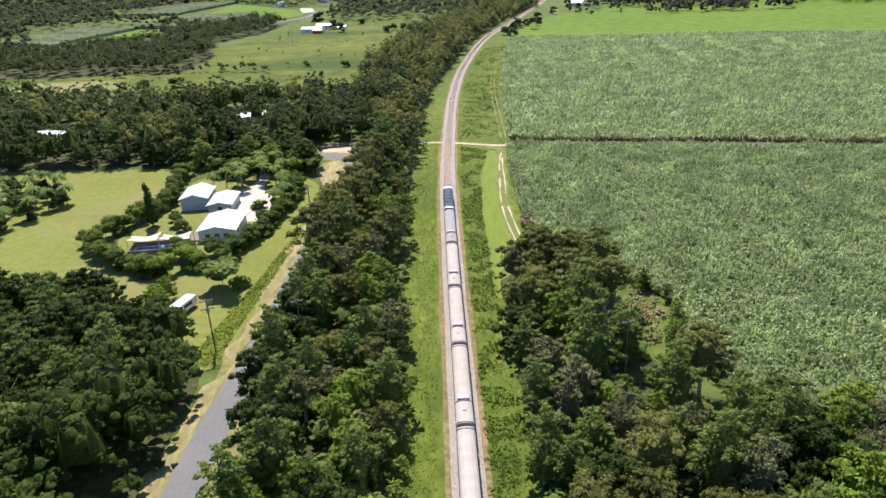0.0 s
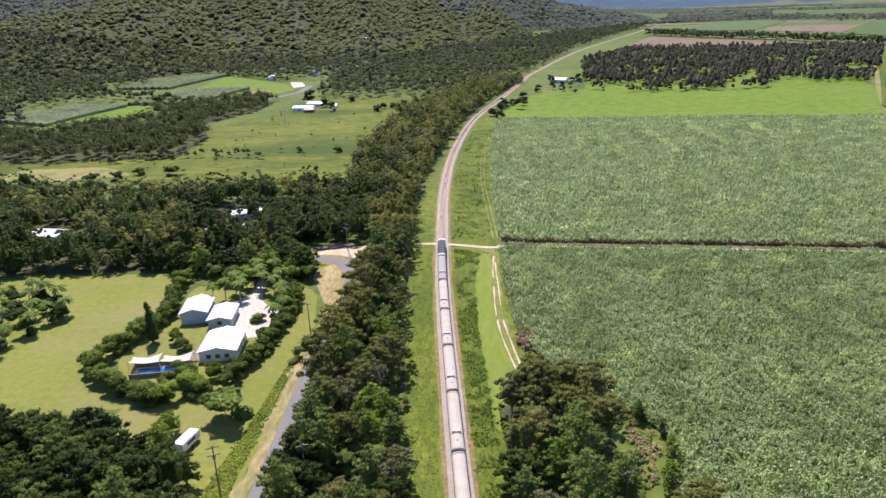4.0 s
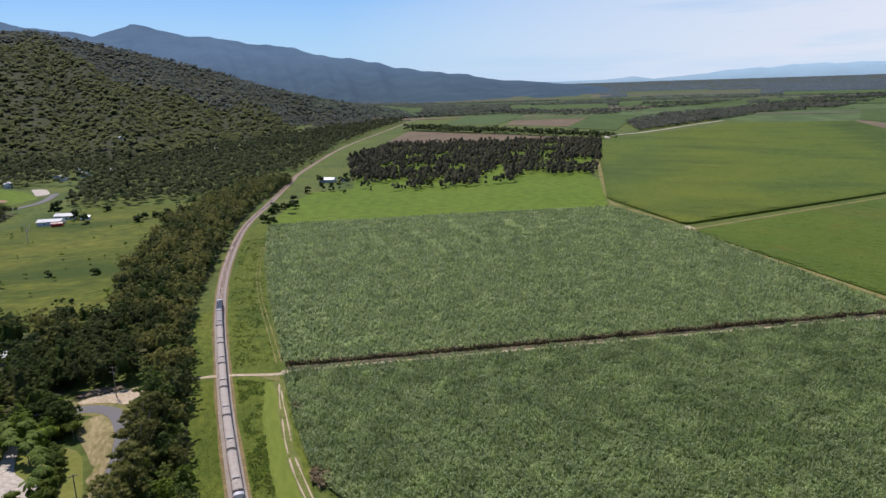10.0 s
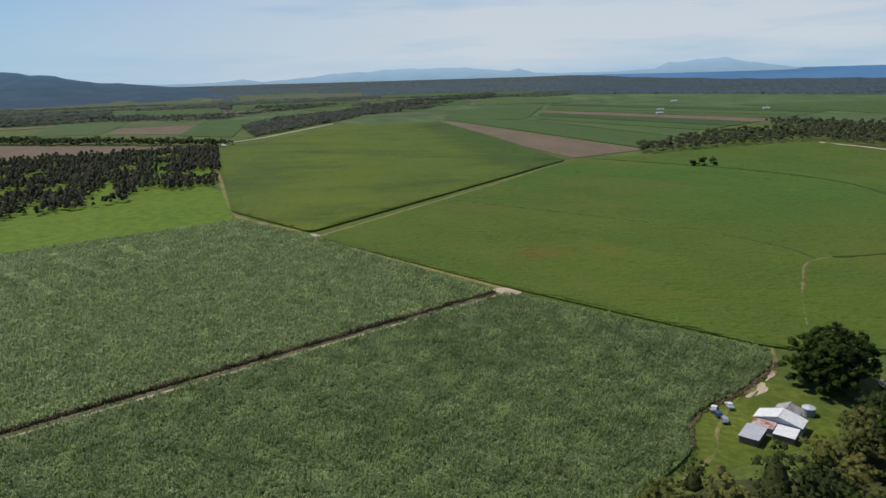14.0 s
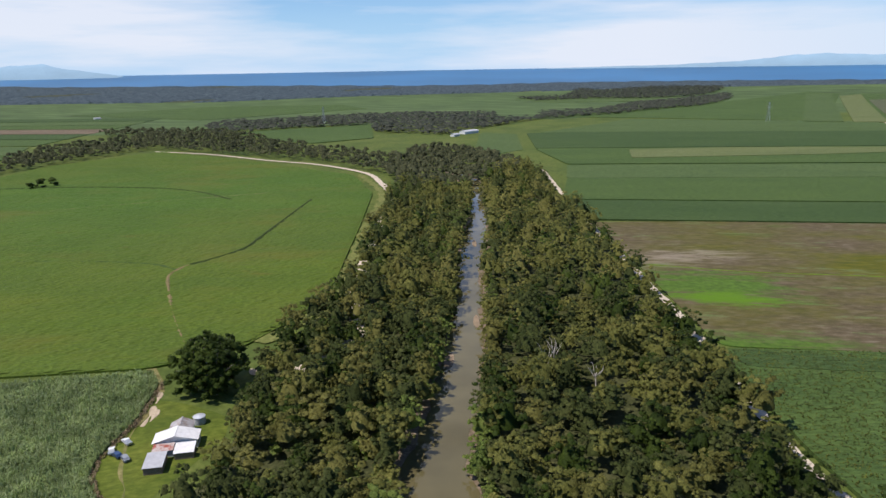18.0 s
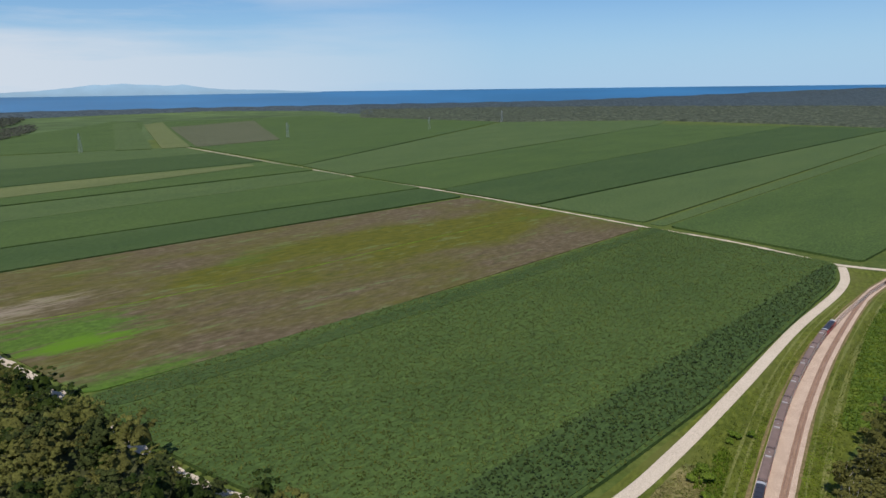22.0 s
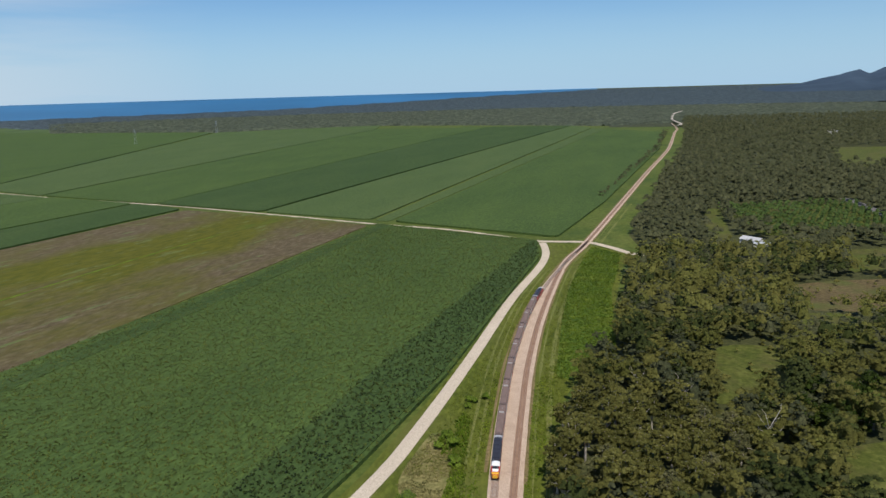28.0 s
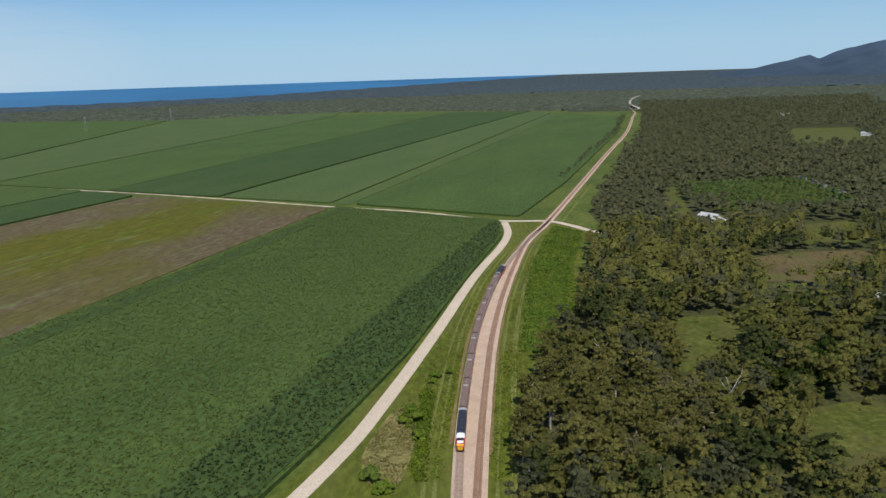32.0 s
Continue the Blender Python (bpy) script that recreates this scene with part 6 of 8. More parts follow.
def plant(pts, mix, seed, smin=0.75, smax=1.15):
    """Trees as things at the points; mix: which kinds, weighted by repeats."""
    r = np.random.default_rng(seed)
    for x, y in pts:
        k = int(r.choice(mix))
        s = r.uniform(smin, smax)
        m = Matrix.Translation((x, y, float(land(x, y)) + 0.05)) @ Matrix.Rotation(r.uniform(0, 6.28), 4, "Z")
        if k not in used:
            used.add(k)
            o = PROTO[k]
            o.matrix_basis = m
        else:
            o = copy_thing(PROTO[k], m)
        o.scale = (s, s, s * r.uniform(0.9, 1.12))


def split_near(pts, n, cx, cy):
    """The n points nearest to a place on the plan, and the rest."""
    d = np.hypot(pts[:, 0] - cx, pts[:, 1] - cy)
    order = np.argsort(d)
    return pts[order[:n]], pts[order[n:]]


MID = {k: bough_set(sd, 6, 14, 11.5, subs, 3, 270, 0.37, low, 0.7) for k, sd, low, subs in (("gum", 11, 0.42, 8), ("bush", 12, 0.2, 10), ("dark", 13, 0.22, 10))}
OFF = {k: bough_set(sd, 6, 14, 11.5, 7, 2, 40, 0.6, low, 0.7) for k, sd, low in (("gum", 14, 0.42), ("bush", 15, 0.25), ("dark", 16, 0.25))}
LOW = {k: clump_set(s, 5, 13, 12, 2, 8, 1.7, low, rings=(32, 98)) for k, s, low in (("gum", 21, 0.35), ("bush", 22, 0.2))}
FAR = clump_set(31, 5, 9, 19, 1, 0, 2.6, 0.3, flat=0.6, rings=(34, 86))
LOWB = clump_set(32, 4, 12, 13, 2, 18, 2.0, 0.1, 0.7, rings=(32, 95))


def mixed_woods(name, pts, kinds, label, seed, smin, smax):
    """Woods of several leaf colours, mingled."""
    pick = np.random.default_rng(seed).integers(0, len(kinds), len(pts))
    for k, (shape, leaf) in enumerate(kinds):
        here = np.hypot(pts[:, 0], pts[:, 1]) < 330
        woods(name, pts[(pick == k) & here], MID[shape], M[leaf], label, seed + 100 * k, smin, smax)
        woods(name, pts[(pick == k) & ~here], OFF[shape], M[leaf], label, seed + 100 * k + 1, smin, smax)


HOUSES = [(-85, 300, 9), (-71, 303, 10), (-90, 275, 10), (-76, 279, 10), (-154, 284, 15), (-146, 268, 10)]
LEFT_STRIP, LEFT_NEAR, BELT = FLOORS
strip_pts = scatter(LEFT_STRIP, 6.0, 101, [(-27, 112, 4.5)])
near, rest = split_near(strip_pts, 66, -15, 66)
plant(near, [2, 3, 3, 4, 2, 3, 5, 0], 1, 0.5, 0.9)
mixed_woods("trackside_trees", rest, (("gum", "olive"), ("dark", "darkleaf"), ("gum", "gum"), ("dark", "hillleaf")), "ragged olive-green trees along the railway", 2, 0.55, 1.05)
plant([(-27, 145), (-24.8, 158), (-24.5, 167), (-22, 178), (-20.5, 188), (-19.5, 198), (-19, 208), (-17.5, 219), (-22.5, 150)], [0, 6, 1, 0, 3], 12, 1.05, 1.3)
plant(scatter([(-104, 239), (-78, 229), (-58, 224), (-45, 222), (-41, 226), (-42, 234), (-52, 239), (-92, 243)], 6.0, 190), [4, 4, 3, 4, 2], 13, 0.62, 0.9)
plant([(-30.5, 98), (-29.5, 105), (-30.5, 111), (-26, 110), (-28, 119), (-27, 127), (-26, 134), (-24, 118), (-27.5, 90), (-26.5, 82), (-24, 75)], [4, 3, 0, 4, 3], 14, 0.72, 0.95)
plant([(-7.6, 72), (-7.2, 77), (-6.8, 82), (-7.6, 88), (-8.2, 94), (-8.8, 112), (-8.6, 124)], [2, 3, 2], 15, 0.2, 0.34)
plant([(-59, 134), (-59, 128), (-63, 129), (-56, 121), (-50, 116), (-59, 120), (-64, 124)], [4, 3, 2, 4], 16, 0.42, 0.62)
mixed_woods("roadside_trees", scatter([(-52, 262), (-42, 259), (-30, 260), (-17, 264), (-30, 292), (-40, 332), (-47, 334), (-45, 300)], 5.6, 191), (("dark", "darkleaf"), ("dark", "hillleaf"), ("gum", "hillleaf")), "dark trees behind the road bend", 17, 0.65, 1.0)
left_pts = scatter(LEFT_NEAR, 7.0, 102)
near, rest = split_near(left_pts, 60, -80, 100)
plant(near, [4, 4, 3, 4, 4, 4], 3, 0.75, 1.1)
woods("roadside_trees", rest, MID["dark"], M["darkleaf"], "dark green trees beside the road", 4)
mixed_woods("garden_belt_trees", scatter(BELT, 6.3, 103, HOUSES), (("dark", "darkleaf"), ("dark", "hillleaf"), ("gum", "olive"), ("dark", "darkleaf"), ("dark", "darkleaf")), "dark dense trees behind the lawn, with roofs among them", 5, 0.7, 1.1)
FIELD_WOODS = ([(-330, 575), (-292, 544), (-268, 584), (-232, 612), (-180, 583), (-156, 520), (-156, 447), (-245, 449), (-330, 470)], [(-225, 622), (-178, 590), (-149, 648), (-143, 723), (-178, 736), (-240, 640)])
# dark litter here also supplies the deep shade between the crowns by colour
for poly in FIELD_WOODS:
    patch("woodland_floor", poly, 0.12, M["litter"], "dark leaf litter under trees", "ground", round_off=False)
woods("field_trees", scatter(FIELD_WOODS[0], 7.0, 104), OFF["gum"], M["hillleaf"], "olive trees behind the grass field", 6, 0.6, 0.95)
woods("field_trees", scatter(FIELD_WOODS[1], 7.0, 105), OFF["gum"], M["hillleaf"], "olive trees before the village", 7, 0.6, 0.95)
ORCHARD_C = [(-400, 740), (-320, 785), (-285, 723), (-315, 600), (-335, 600)]
GREEN_C = [(-322, 746), (-268, 738), (-256, 687), (-312, 580), (-330, 612)]
patch("paddock", GREEN_C, 0.13, M["paddock"], "light green field between the orchard rows", "paddock")
patch("dry_paddock", [(-245, 433), (-192, 428), (-166, 401), (-214, 392), (-250, 398)], 0.13, M["drygrass"], "dry pale corner of the pasture", "paddock")
woods("field_trees", scatter([(-105, 725), (22, 705), (85, 805), (140, 905), (262, 1230), (-60, 1160), (-105, 900)], 10, 106, [(-95, 1060, 25)]), LOW["gum"], M["footleaf"], "olive woods beyond the grass field", 8, 0.7, 1.0)
woods("lowland_woods", scatter([(-60, 1150), (262, 1235), (440, 1620), (640, 2010), (620, 2090), (400, 1850), (150, 1500), (0, 1270)], 12, 107), LOW["gum"], M["footleaf"], "olive woods at the foot of the hill", 9, 0.8, 1.1)
woods("lowland_woods", scatter([(-640, 620), (-300, 640), (-216, 692), (-285, 770), (-392, 890), (-352, 960), (-395, 1090), (-280, 1050), (-160, 925), (-100, 905), (-60, 1250), (-700, 1250), (-800, 900)], 12, 108, [ORCHARD_C, GREEN_C, (-130, 955, 24), (-120, 985, 16), (-83, 1025, 10)]), LOW["gum"], M["footleaf"], "olive woods at the foot of the hill", 10, 0.75, 1.05)
woods("paddock_bushes", scatter([(-190, 418), (-133, 350), (-46, 335), (-40, 427), (-20, 587), (20, 690), (-80, 715), (-129, 629), (-140, 440)], 15, 109, keep=0.45), LOW["bush"], M["bush"], "scattered bushes in rank grass", 11, 0.1, 0.36, category="bushes")

hedge = spline([(-205, 437), (-176, 443), (-154, 446), (-133, 444), (-101, 434)], 4)
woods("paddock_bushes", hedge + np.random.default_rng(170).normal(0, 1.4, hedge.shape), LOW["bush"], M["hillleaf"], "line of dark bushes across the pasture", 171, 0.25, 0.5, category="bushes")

# orchard blocks
for k in range(8):
    strip("orchard_row", [(-306 - 9.5 * k, 885 + 3 * k), (-290 - 9.5 * k, 965), (-272 - 9.5 * k, 1050 - 2 * k)], [(-2.6, 0.05), (-2.2, 2.6), (-0.8, 3.9), (0.9, 3.8), (2.2, 2.5), (2.6, 0.05)], M["netting"], "long clipped row of grey-green orchard trees", "orchard", 4, wobble=0.25)
    if k < 7:
        strip("orchard_row", [(-322 - 9.0 * k, 612 + 6 * k), (-312 - 9.0 * k, 668 + 4 * k), (-296 - 9.0 * k, 728 + 3 * k)], [(-2.6, 0.05), (-2.2, 2.6), (-0.8, 3.9), (0.9, 3.8), (2.2, 2.5), (2.6, 0.05)], M["netting"], "long clipped row of grey-green orchard trees", "orchard", 4, wobble=0.25)
    strip("orchard_row", [(-228 - 9.5 * k, 722 + 2 * k), (-215 - 9.5 * k, 785), (-200 - 9.5 * k, 848)], [(-2.6, 0.05), (-2.2, 2.6), (-0.8, 3.9), (0.9, 3.8), (2.2, 2.5), (2.6, 0.05)], M["netting"], "long clipped row of grey-green orchard trees", "orchard", 4, wobble=0.25)
woods("orchard_row", scatter([(-274, 1034), (-234, 993), (-168, 914), (-163, 920), (-230, 1001), (-270, 1042)], 5.0, 163, jitter=0.3), LOW["bush"], M["darkleaf"], "dark hedge behind the mown field", 163, 0.4, 0.55, category="hedge")

# hill woods
def lumps(seed, count, shapes, seg=6, rings=(30, 82)):
    """Small far tree crowns of a few rounded masses each; shapes: (x, y, z, rx, ry, rz)."""
    r = np.random.default_rng(seed)
    out = []
    for _ in range(count):
        b = [[v + r.normal(0, 0.45) if i < 3 else v * r.uniform(0.78, 1.22) for i, v in enumerate(q)] for q in shapes]
        out.append(crown(b, 0, 1, r, seg=seg, rings=rings, core=1.0))
    return out


def slope_points(a0, a1, r0, r1, step, seed):
    """Uneven points on the hill between two bearings and two distances, none on the flat below it."""
    r = np.random.default_rng(seed)
    n = int(radians(a1 - a0) * (r1 * r1 - r0 * r0) / 2 / step**2)
    az, d = np.radians(r.uniform(a0, a1, n)), np.sqrt(r.uniform(r0 * r0, r1 * r1, n))
    p = np.stack([d * np.sin(az), d * np.cos(az)], 1)
    return p[hill(p[:, 0], p[:, 1]) > 0.8]


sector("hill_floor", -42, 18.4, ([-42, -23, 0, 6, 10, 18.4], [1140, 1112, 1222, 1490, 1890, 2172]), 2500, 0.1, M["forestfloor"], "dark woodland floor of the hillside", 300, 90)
SLOPE_NEAR = lumps(61, 6, [(0, 0, 7.2, 5.0, 5.0, 2.6), (2.8, 1.2, 6.2, 3.8, 3.8, 2.1), (-2.2, -2.6, 6.0, 3.6, 3.6, 2.0)])
SLOPE_FAR = lumps(62, 6, [(0, 0, 6.6, 5.6, 5.6, 2.8), (3.2, 1.4, 5.6, 4.2, 4.2, 2.2)], 5)
slope = slope_points(-34, 18, 1110, 2440, 10.8, 73)
s_az, s_r = np.degrees(np.arctan2(slope[:, 0], slope[:, 1])), np.hypot(slope[:, 0], slope[:, 1])
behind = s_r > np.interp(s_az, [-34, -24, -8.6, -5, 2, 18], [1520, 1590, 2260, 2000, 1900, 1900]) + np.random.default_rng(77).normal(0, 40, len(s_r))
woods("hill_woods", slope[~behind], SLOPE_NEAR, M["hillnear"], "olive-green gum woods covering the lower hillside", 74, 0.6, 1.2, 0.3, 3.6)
# trees behind the spur wear the haze-tinted leaves to set them back
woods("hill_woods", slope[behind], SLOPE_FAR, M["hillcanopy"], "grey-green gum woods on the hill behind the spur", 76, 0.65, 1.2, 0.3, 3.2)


def gappy(p):
    """Points less those in winding gaps."""
    w = np.sin(p[:, 0] * 0.035 + 2 * np.sin(p[:, 1] * 0.017)) + np.sin(p[:, 1] * 0.045 + p[:, 0] * 0.02) + 0.8 * np.sin(p[:, 0] * 0.11 - p[:, 1] * 0.07)
    front = 0.9 * np.clip((760 + 0.25 * p[:, 0] - p[:, 1]) / 130, 0, 1)
    return p[w > -1.2 + front]


# plantation, tree rows and woods on the northern plain
woods("plantation_woods", gappy(scatter([(160, 700), (180, 668), (212, 645), (300, 648), (403, 636), (480, 740), (640, 985), (672, 1035), (600, 1058), (450, 1142), (345, 1190), (227, 1005)], 6.0, 110, keep=0.9)), lumps(41, 5, [(0, 0, 6.4, 2.5, 2.5, 3.2), (0.8, 0.5, 3.8, 2.2, 2.2, 2.2)], 5, (32, 94)), M["darkwood"], "dark thin plantation of young trees on green grass", 12, 0.6, 1.1)
woods("tree_row", scatter([(500, 1600), (526, 1610), (640, 1310), (712, 1080), (706, 1040), (682, 1060), (610, 1290), (545, 1430)], 8, 111), LOW["bush"], M["darkleaf"], "dark row of trees between fields", 13, 0.8, 1.2)
for k, (poly, step) in enumerate((
    ([(846, 1172), (1039, 1266), (1308, 1400), (1500, 1510), (1761, 1524), (2180, 1716), (2000, 1800), (1640, 1740), (1330, 1690), (1230, 1640), (1000, 1430)], 12),
    ([(1730, 1846), (2085, 1943), (2417, 1980), (2689, 1878), (2448, 1709), (1969, 1751), (1531, 1594), (1600, 1720)], 16),
    ([(1140, 1780), (1450, 1960), (1900, 2060), (2300, 2100), (1960, 2085), (1690, 2300), (1420, 2000), (1160, 2340), (1010, 2090)], 15),
    ([(640, 2010), (760, 2210), (1000, 2090), (1160, 2345), (1200, 2500), (900, 2600)], 16),
)):
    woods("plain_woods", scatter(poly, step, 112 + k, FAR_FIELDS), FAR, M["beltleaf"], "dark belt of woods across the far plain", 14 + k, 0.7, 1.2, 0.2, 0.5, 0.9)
woods("river_bend_woods", scatter([(868, 385), (930, 412), (1168, 392), (1360, 275), (1420, 385), (1500, 350), (1400, 160), (1050, -10), (900, -120), (820, -140), (770, -86), (885, -30), (1000, 75), (1135, 222), (1110, 250), (960, 335)], 11, 120), LOW["gum"], M["plainleaf"], "grey-green trees along the river bend", 20, 0.7, 1.05)
woods("river_bend_woods", scatter([(640, -95), (780, -80), (880, -110), (990, -150), (980, -215), (880, -238), (780, -252), (700, -200)], 9.5, 121), LOW["gum"], M["plainleaf"], "grey-green trees along the river", 21, 0.75, 1.1)
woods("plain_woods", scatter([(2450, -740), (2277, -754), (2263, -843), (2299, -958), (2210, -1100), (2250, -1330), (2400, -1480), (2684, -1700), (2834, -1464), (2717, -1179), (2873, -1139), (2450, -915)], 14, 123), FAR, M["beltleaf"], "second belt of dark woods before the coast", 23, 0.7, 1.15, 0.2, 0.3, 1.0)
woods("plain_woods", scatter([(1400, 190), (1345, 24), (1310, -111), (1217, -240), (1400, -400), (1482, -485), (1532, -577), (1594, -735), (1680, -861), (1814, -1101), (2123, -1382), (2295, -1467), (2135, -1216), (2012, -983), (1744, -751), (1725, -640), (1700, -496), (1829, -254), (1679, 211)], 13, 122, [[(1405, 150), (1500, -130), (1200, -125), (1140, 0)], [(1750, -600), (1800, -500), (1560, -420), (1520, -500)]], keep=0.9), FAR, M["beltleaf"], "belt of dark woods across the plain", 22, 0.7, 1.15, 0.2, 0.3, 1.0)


SHORE = (list(saz), list(shore - 30))
# far canopies turn bluer with distance: haze put into their leaf colour
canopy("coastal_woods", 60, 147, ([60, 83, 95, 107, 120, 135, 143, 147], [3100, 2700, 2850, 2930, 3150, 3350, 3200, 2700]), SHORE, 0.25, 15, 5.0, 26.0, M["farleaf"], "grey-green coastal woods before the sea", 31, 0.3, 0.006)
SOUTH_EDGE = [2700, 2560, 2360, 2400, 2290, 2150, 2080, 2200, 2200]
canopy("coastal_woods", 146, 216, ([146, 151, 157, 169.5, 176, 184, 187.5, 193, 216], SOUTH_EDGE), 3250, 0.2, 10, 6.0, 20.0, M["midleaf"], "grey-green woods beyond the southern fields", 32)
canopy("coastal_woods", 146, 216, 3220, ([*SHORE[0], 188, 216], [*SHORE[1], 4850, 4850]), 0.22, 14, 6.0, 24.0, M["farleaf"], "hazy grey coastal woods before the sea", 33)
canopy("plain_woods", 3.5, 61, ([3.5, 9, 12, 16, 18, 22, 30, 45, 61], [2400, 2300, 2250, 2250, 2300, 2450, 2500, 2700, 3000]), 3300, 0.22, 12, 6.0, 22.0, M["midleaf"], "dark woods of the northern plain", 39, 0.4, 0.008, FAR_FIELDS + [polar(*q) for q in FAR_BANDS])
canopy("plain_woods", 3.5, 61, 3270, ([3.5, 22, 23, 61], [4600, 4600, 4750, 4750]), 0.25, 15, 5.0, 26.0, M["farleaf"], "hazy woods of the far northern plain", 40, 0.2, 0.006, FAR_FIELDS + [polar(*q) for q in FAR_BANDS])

# woods west of the southern line
CLEAR = [[(-150, -352), (-172, -350), (-198, -350), (-238, -385), (-232, -412), (-190, -408), (-156, -397)], [(-136, -313), (-152, -316), (-172, -334), (-166, -349), (-146, -346)], [(-76, -240), (-90, -246), (-104, -256), (-114, -268), (-119, -300), (-104, -303), (-92, -299), (-84, -274)],
         [(-96, -158), (-134, -160), (-140, -214), (-126, -217), (-107, -211), (-95, -177)], [(-440, -960), (-540, -960), (-660, -1245), (-546, -1250)], [(-150, -525), (-168, -525), (-195, -655), (-181, -656)],
         [(-205, -425), (-245, -428), (-270, -492), (-228, -484)], [(-192, -535), (-300, -528), (-318, -675), (-195, -658)], (-173, -496, 27), (-688, -1580, 14), (-323, -500, 14)]
SW = [(-14, -140), (-15, -193), (-26, -248), (-46, -288), (-58, -340), (-77, -437), (-96, -470), (-95, -540), (-128, -660), (-205, -930), (-310, -1290), (-420, -1720), (-540, -2350), (-1500, -2300), (-1000, -1500), (-620, -900), (-380, -480), (-240, -220), (-150, -120)]
# litter sheet, its dark colour also standing in for shaded gaps between gums
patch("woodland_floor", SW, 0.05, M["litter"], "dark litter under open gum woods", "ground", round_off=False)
for c in CLEAR:
    if len(c) > 3:
        k = CLEAR.index(c)
        patch("clearing", c, 0.1 + 0.02 * k, M["heath" if k == 0 else "clearing"], "brown heath in a clearing" if k == 0 else "rough grassy clearing in the gum woods", "ground")
grid = scatter(CLEAR[7], 6.0, 139, jitter=0.25)
woods("orchard_row", grid, LOW["bush"], M["orchard"], "even rows of dark green orchard trees", 139, 0.42, 0.55, category="orchard")
scrub = np.concatenate([scatter(CLEAR[k], st, 150 + k, keep=0.5) for k, st in ((0, 9), (1, 12), (2, 11), (3, 11), (6, 11))])
woods("clearing_scrub", scrub, LOW["bush"], M["gum"], "low scrub scattered in the clearings", 151, 0.1, 0.34, category="bushes")
sw_a = scatter([p for p in ((-14, -140), (-15, -193), (-26, -248), (-46, -288), (-58, -340), (-77, -437), (-96, -470), (-330, -470), (-230, -220), (-150, -120))], 7.6, 130, CLEAR)
near, rest = split_near(sw_a, 60, -40, -200)
plant(near, [6, 6, 7, 6, 5, 7], 33, 0.7, 1.05)
plant([(-99, -224), (-106, -221), (-114, -223), (-122, -224), (-133, -236), (-120, -236), (-110, -240), (-131, -246)], [4, 4, 3], 35, 0.9, 1.2)
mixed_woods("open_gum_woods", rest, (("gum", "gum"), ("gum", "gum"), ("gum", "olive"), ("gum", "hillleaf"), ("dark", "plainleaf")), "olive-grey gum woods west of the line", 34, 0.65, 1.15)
woods("open_gum_woods", scatter([(-96, -470), (-95, -540), (-128, -660), (-205, -930), (-560, -930), (-330, -470)], 9.5, 131, CLEAR), clump_set(51, 5, 14, 11, 4, 14, 1.3, 0.35, rings=(32, 98)), M["plainleaf"], "olive-grey gum woods west of the line", 35, 0.65, 1.0)
woods("open_gum_woods", scatter([(-205, -930), (-310, -1290), (-420, -1720), (-560, -2350), (-1250, -2300), (-900, -1500), (-560, -930)], 15, 132, CLEAR), LOW["gum"], M["plainleaf"], "grey-green gum woods on the southern plain", 36, 0.7, 1.1)
woods("line_side_bushes", scatter([(-90, -700), (-100, -745), (-262, -1290), (-370, -1730), (-378, -1720), (-270, -1280)], 9, 133), LOW["bush"], M["plainleaf"], "bushes along the railway fence", 38, 0.3, 0.7, category="bushes")

# river woods
bend = [(14, 112), (33, 112), (33, 129), (27, 140), (19, 141), (14.5, 134)]
plant([(39.5, 106), (41, 109.5), (43, 114), (44.5, 119), (44, 124), (41, 129.5)], [3, 2, 5], 48, 0.26, 0.42)
plant(scatter(bend, 6.5, 140), [0, 6, 1, 0, 3, 6], 40, 0.75, 1.1)
rn = scatter([p for p in RIVER_N], 8.2, 141, [bend, (265, 14, 6), (330, -16, 5)])
rn = rn[~((rn[:, 0] > 166) & (rn[:, 0] < 234) & (rn[:, 1] > 33))]
near, rest = split_near(rn, 84, 36, 86)
edge = np.array([np.hypot(near[:, 0] - 36, near[:, 1] - 86).max()])
close = scatter(RIVER_N, 5.8, 143, [bend, (29.5, 97, 4.5)])
close = close[np.hypot(close[:, 0] - 36, close[:, 1] - 86) < edge[0]]
plant(close, [2, 3, 3, 2, 5, 0, 3, 4], 41, 0.52, 1.0)
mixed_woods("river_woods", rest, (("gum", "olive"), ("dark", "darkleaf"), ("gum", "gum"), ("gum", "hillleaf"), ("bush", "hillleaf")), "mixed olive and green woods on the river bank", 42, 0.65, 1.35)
rs = scatter(RIVER_S, 8.8, 142)
near, rest = split_near(rs, 30, 110, -80)
plant(near, [0, 2, 3, 5, 0, 1], 43, 0.65, 0.95)
mixed_woods("river_woods", rest, (("gum", "olive"), ("gum", "hillleaf"), ("gum", "gum"), ("dark", "hillleaf"), ("gum", "olive"), ("dark", "darkleaf")), "mixed olive and green woods on the river bank", 44, 0.65, 1.35)
bank = spline(RIVER[1:12], 5.5)
rb = np.random.default_rng(46)
wide = np.interp(np.linspace(0, 1, len(bank)), np.linspace(0, 1, 11), RIVER_HALF[1:12])[:, None]
for sgn, off in ((-1, 3.6), (1, 4.6)):
    edge = bank + sideways(bank) * sgn * (wide + off + rb.uniform(-3.0, 2.0, (len(bank), 1)))
    mixed_woods("river_woods", edge, (("gum", "olive"), ("gum", "gum"), ("bush", "vine"), ("gum", "hillleaf")), "trees leaning over the river bank", 47 + sgn, *((0.8, 1.25) if sgn < 0 else (0.5, 0.95)))
plant([(252, 47), (257, 38), (248, 39), (262, 45)], [4], 45, 1.45, 1.8)


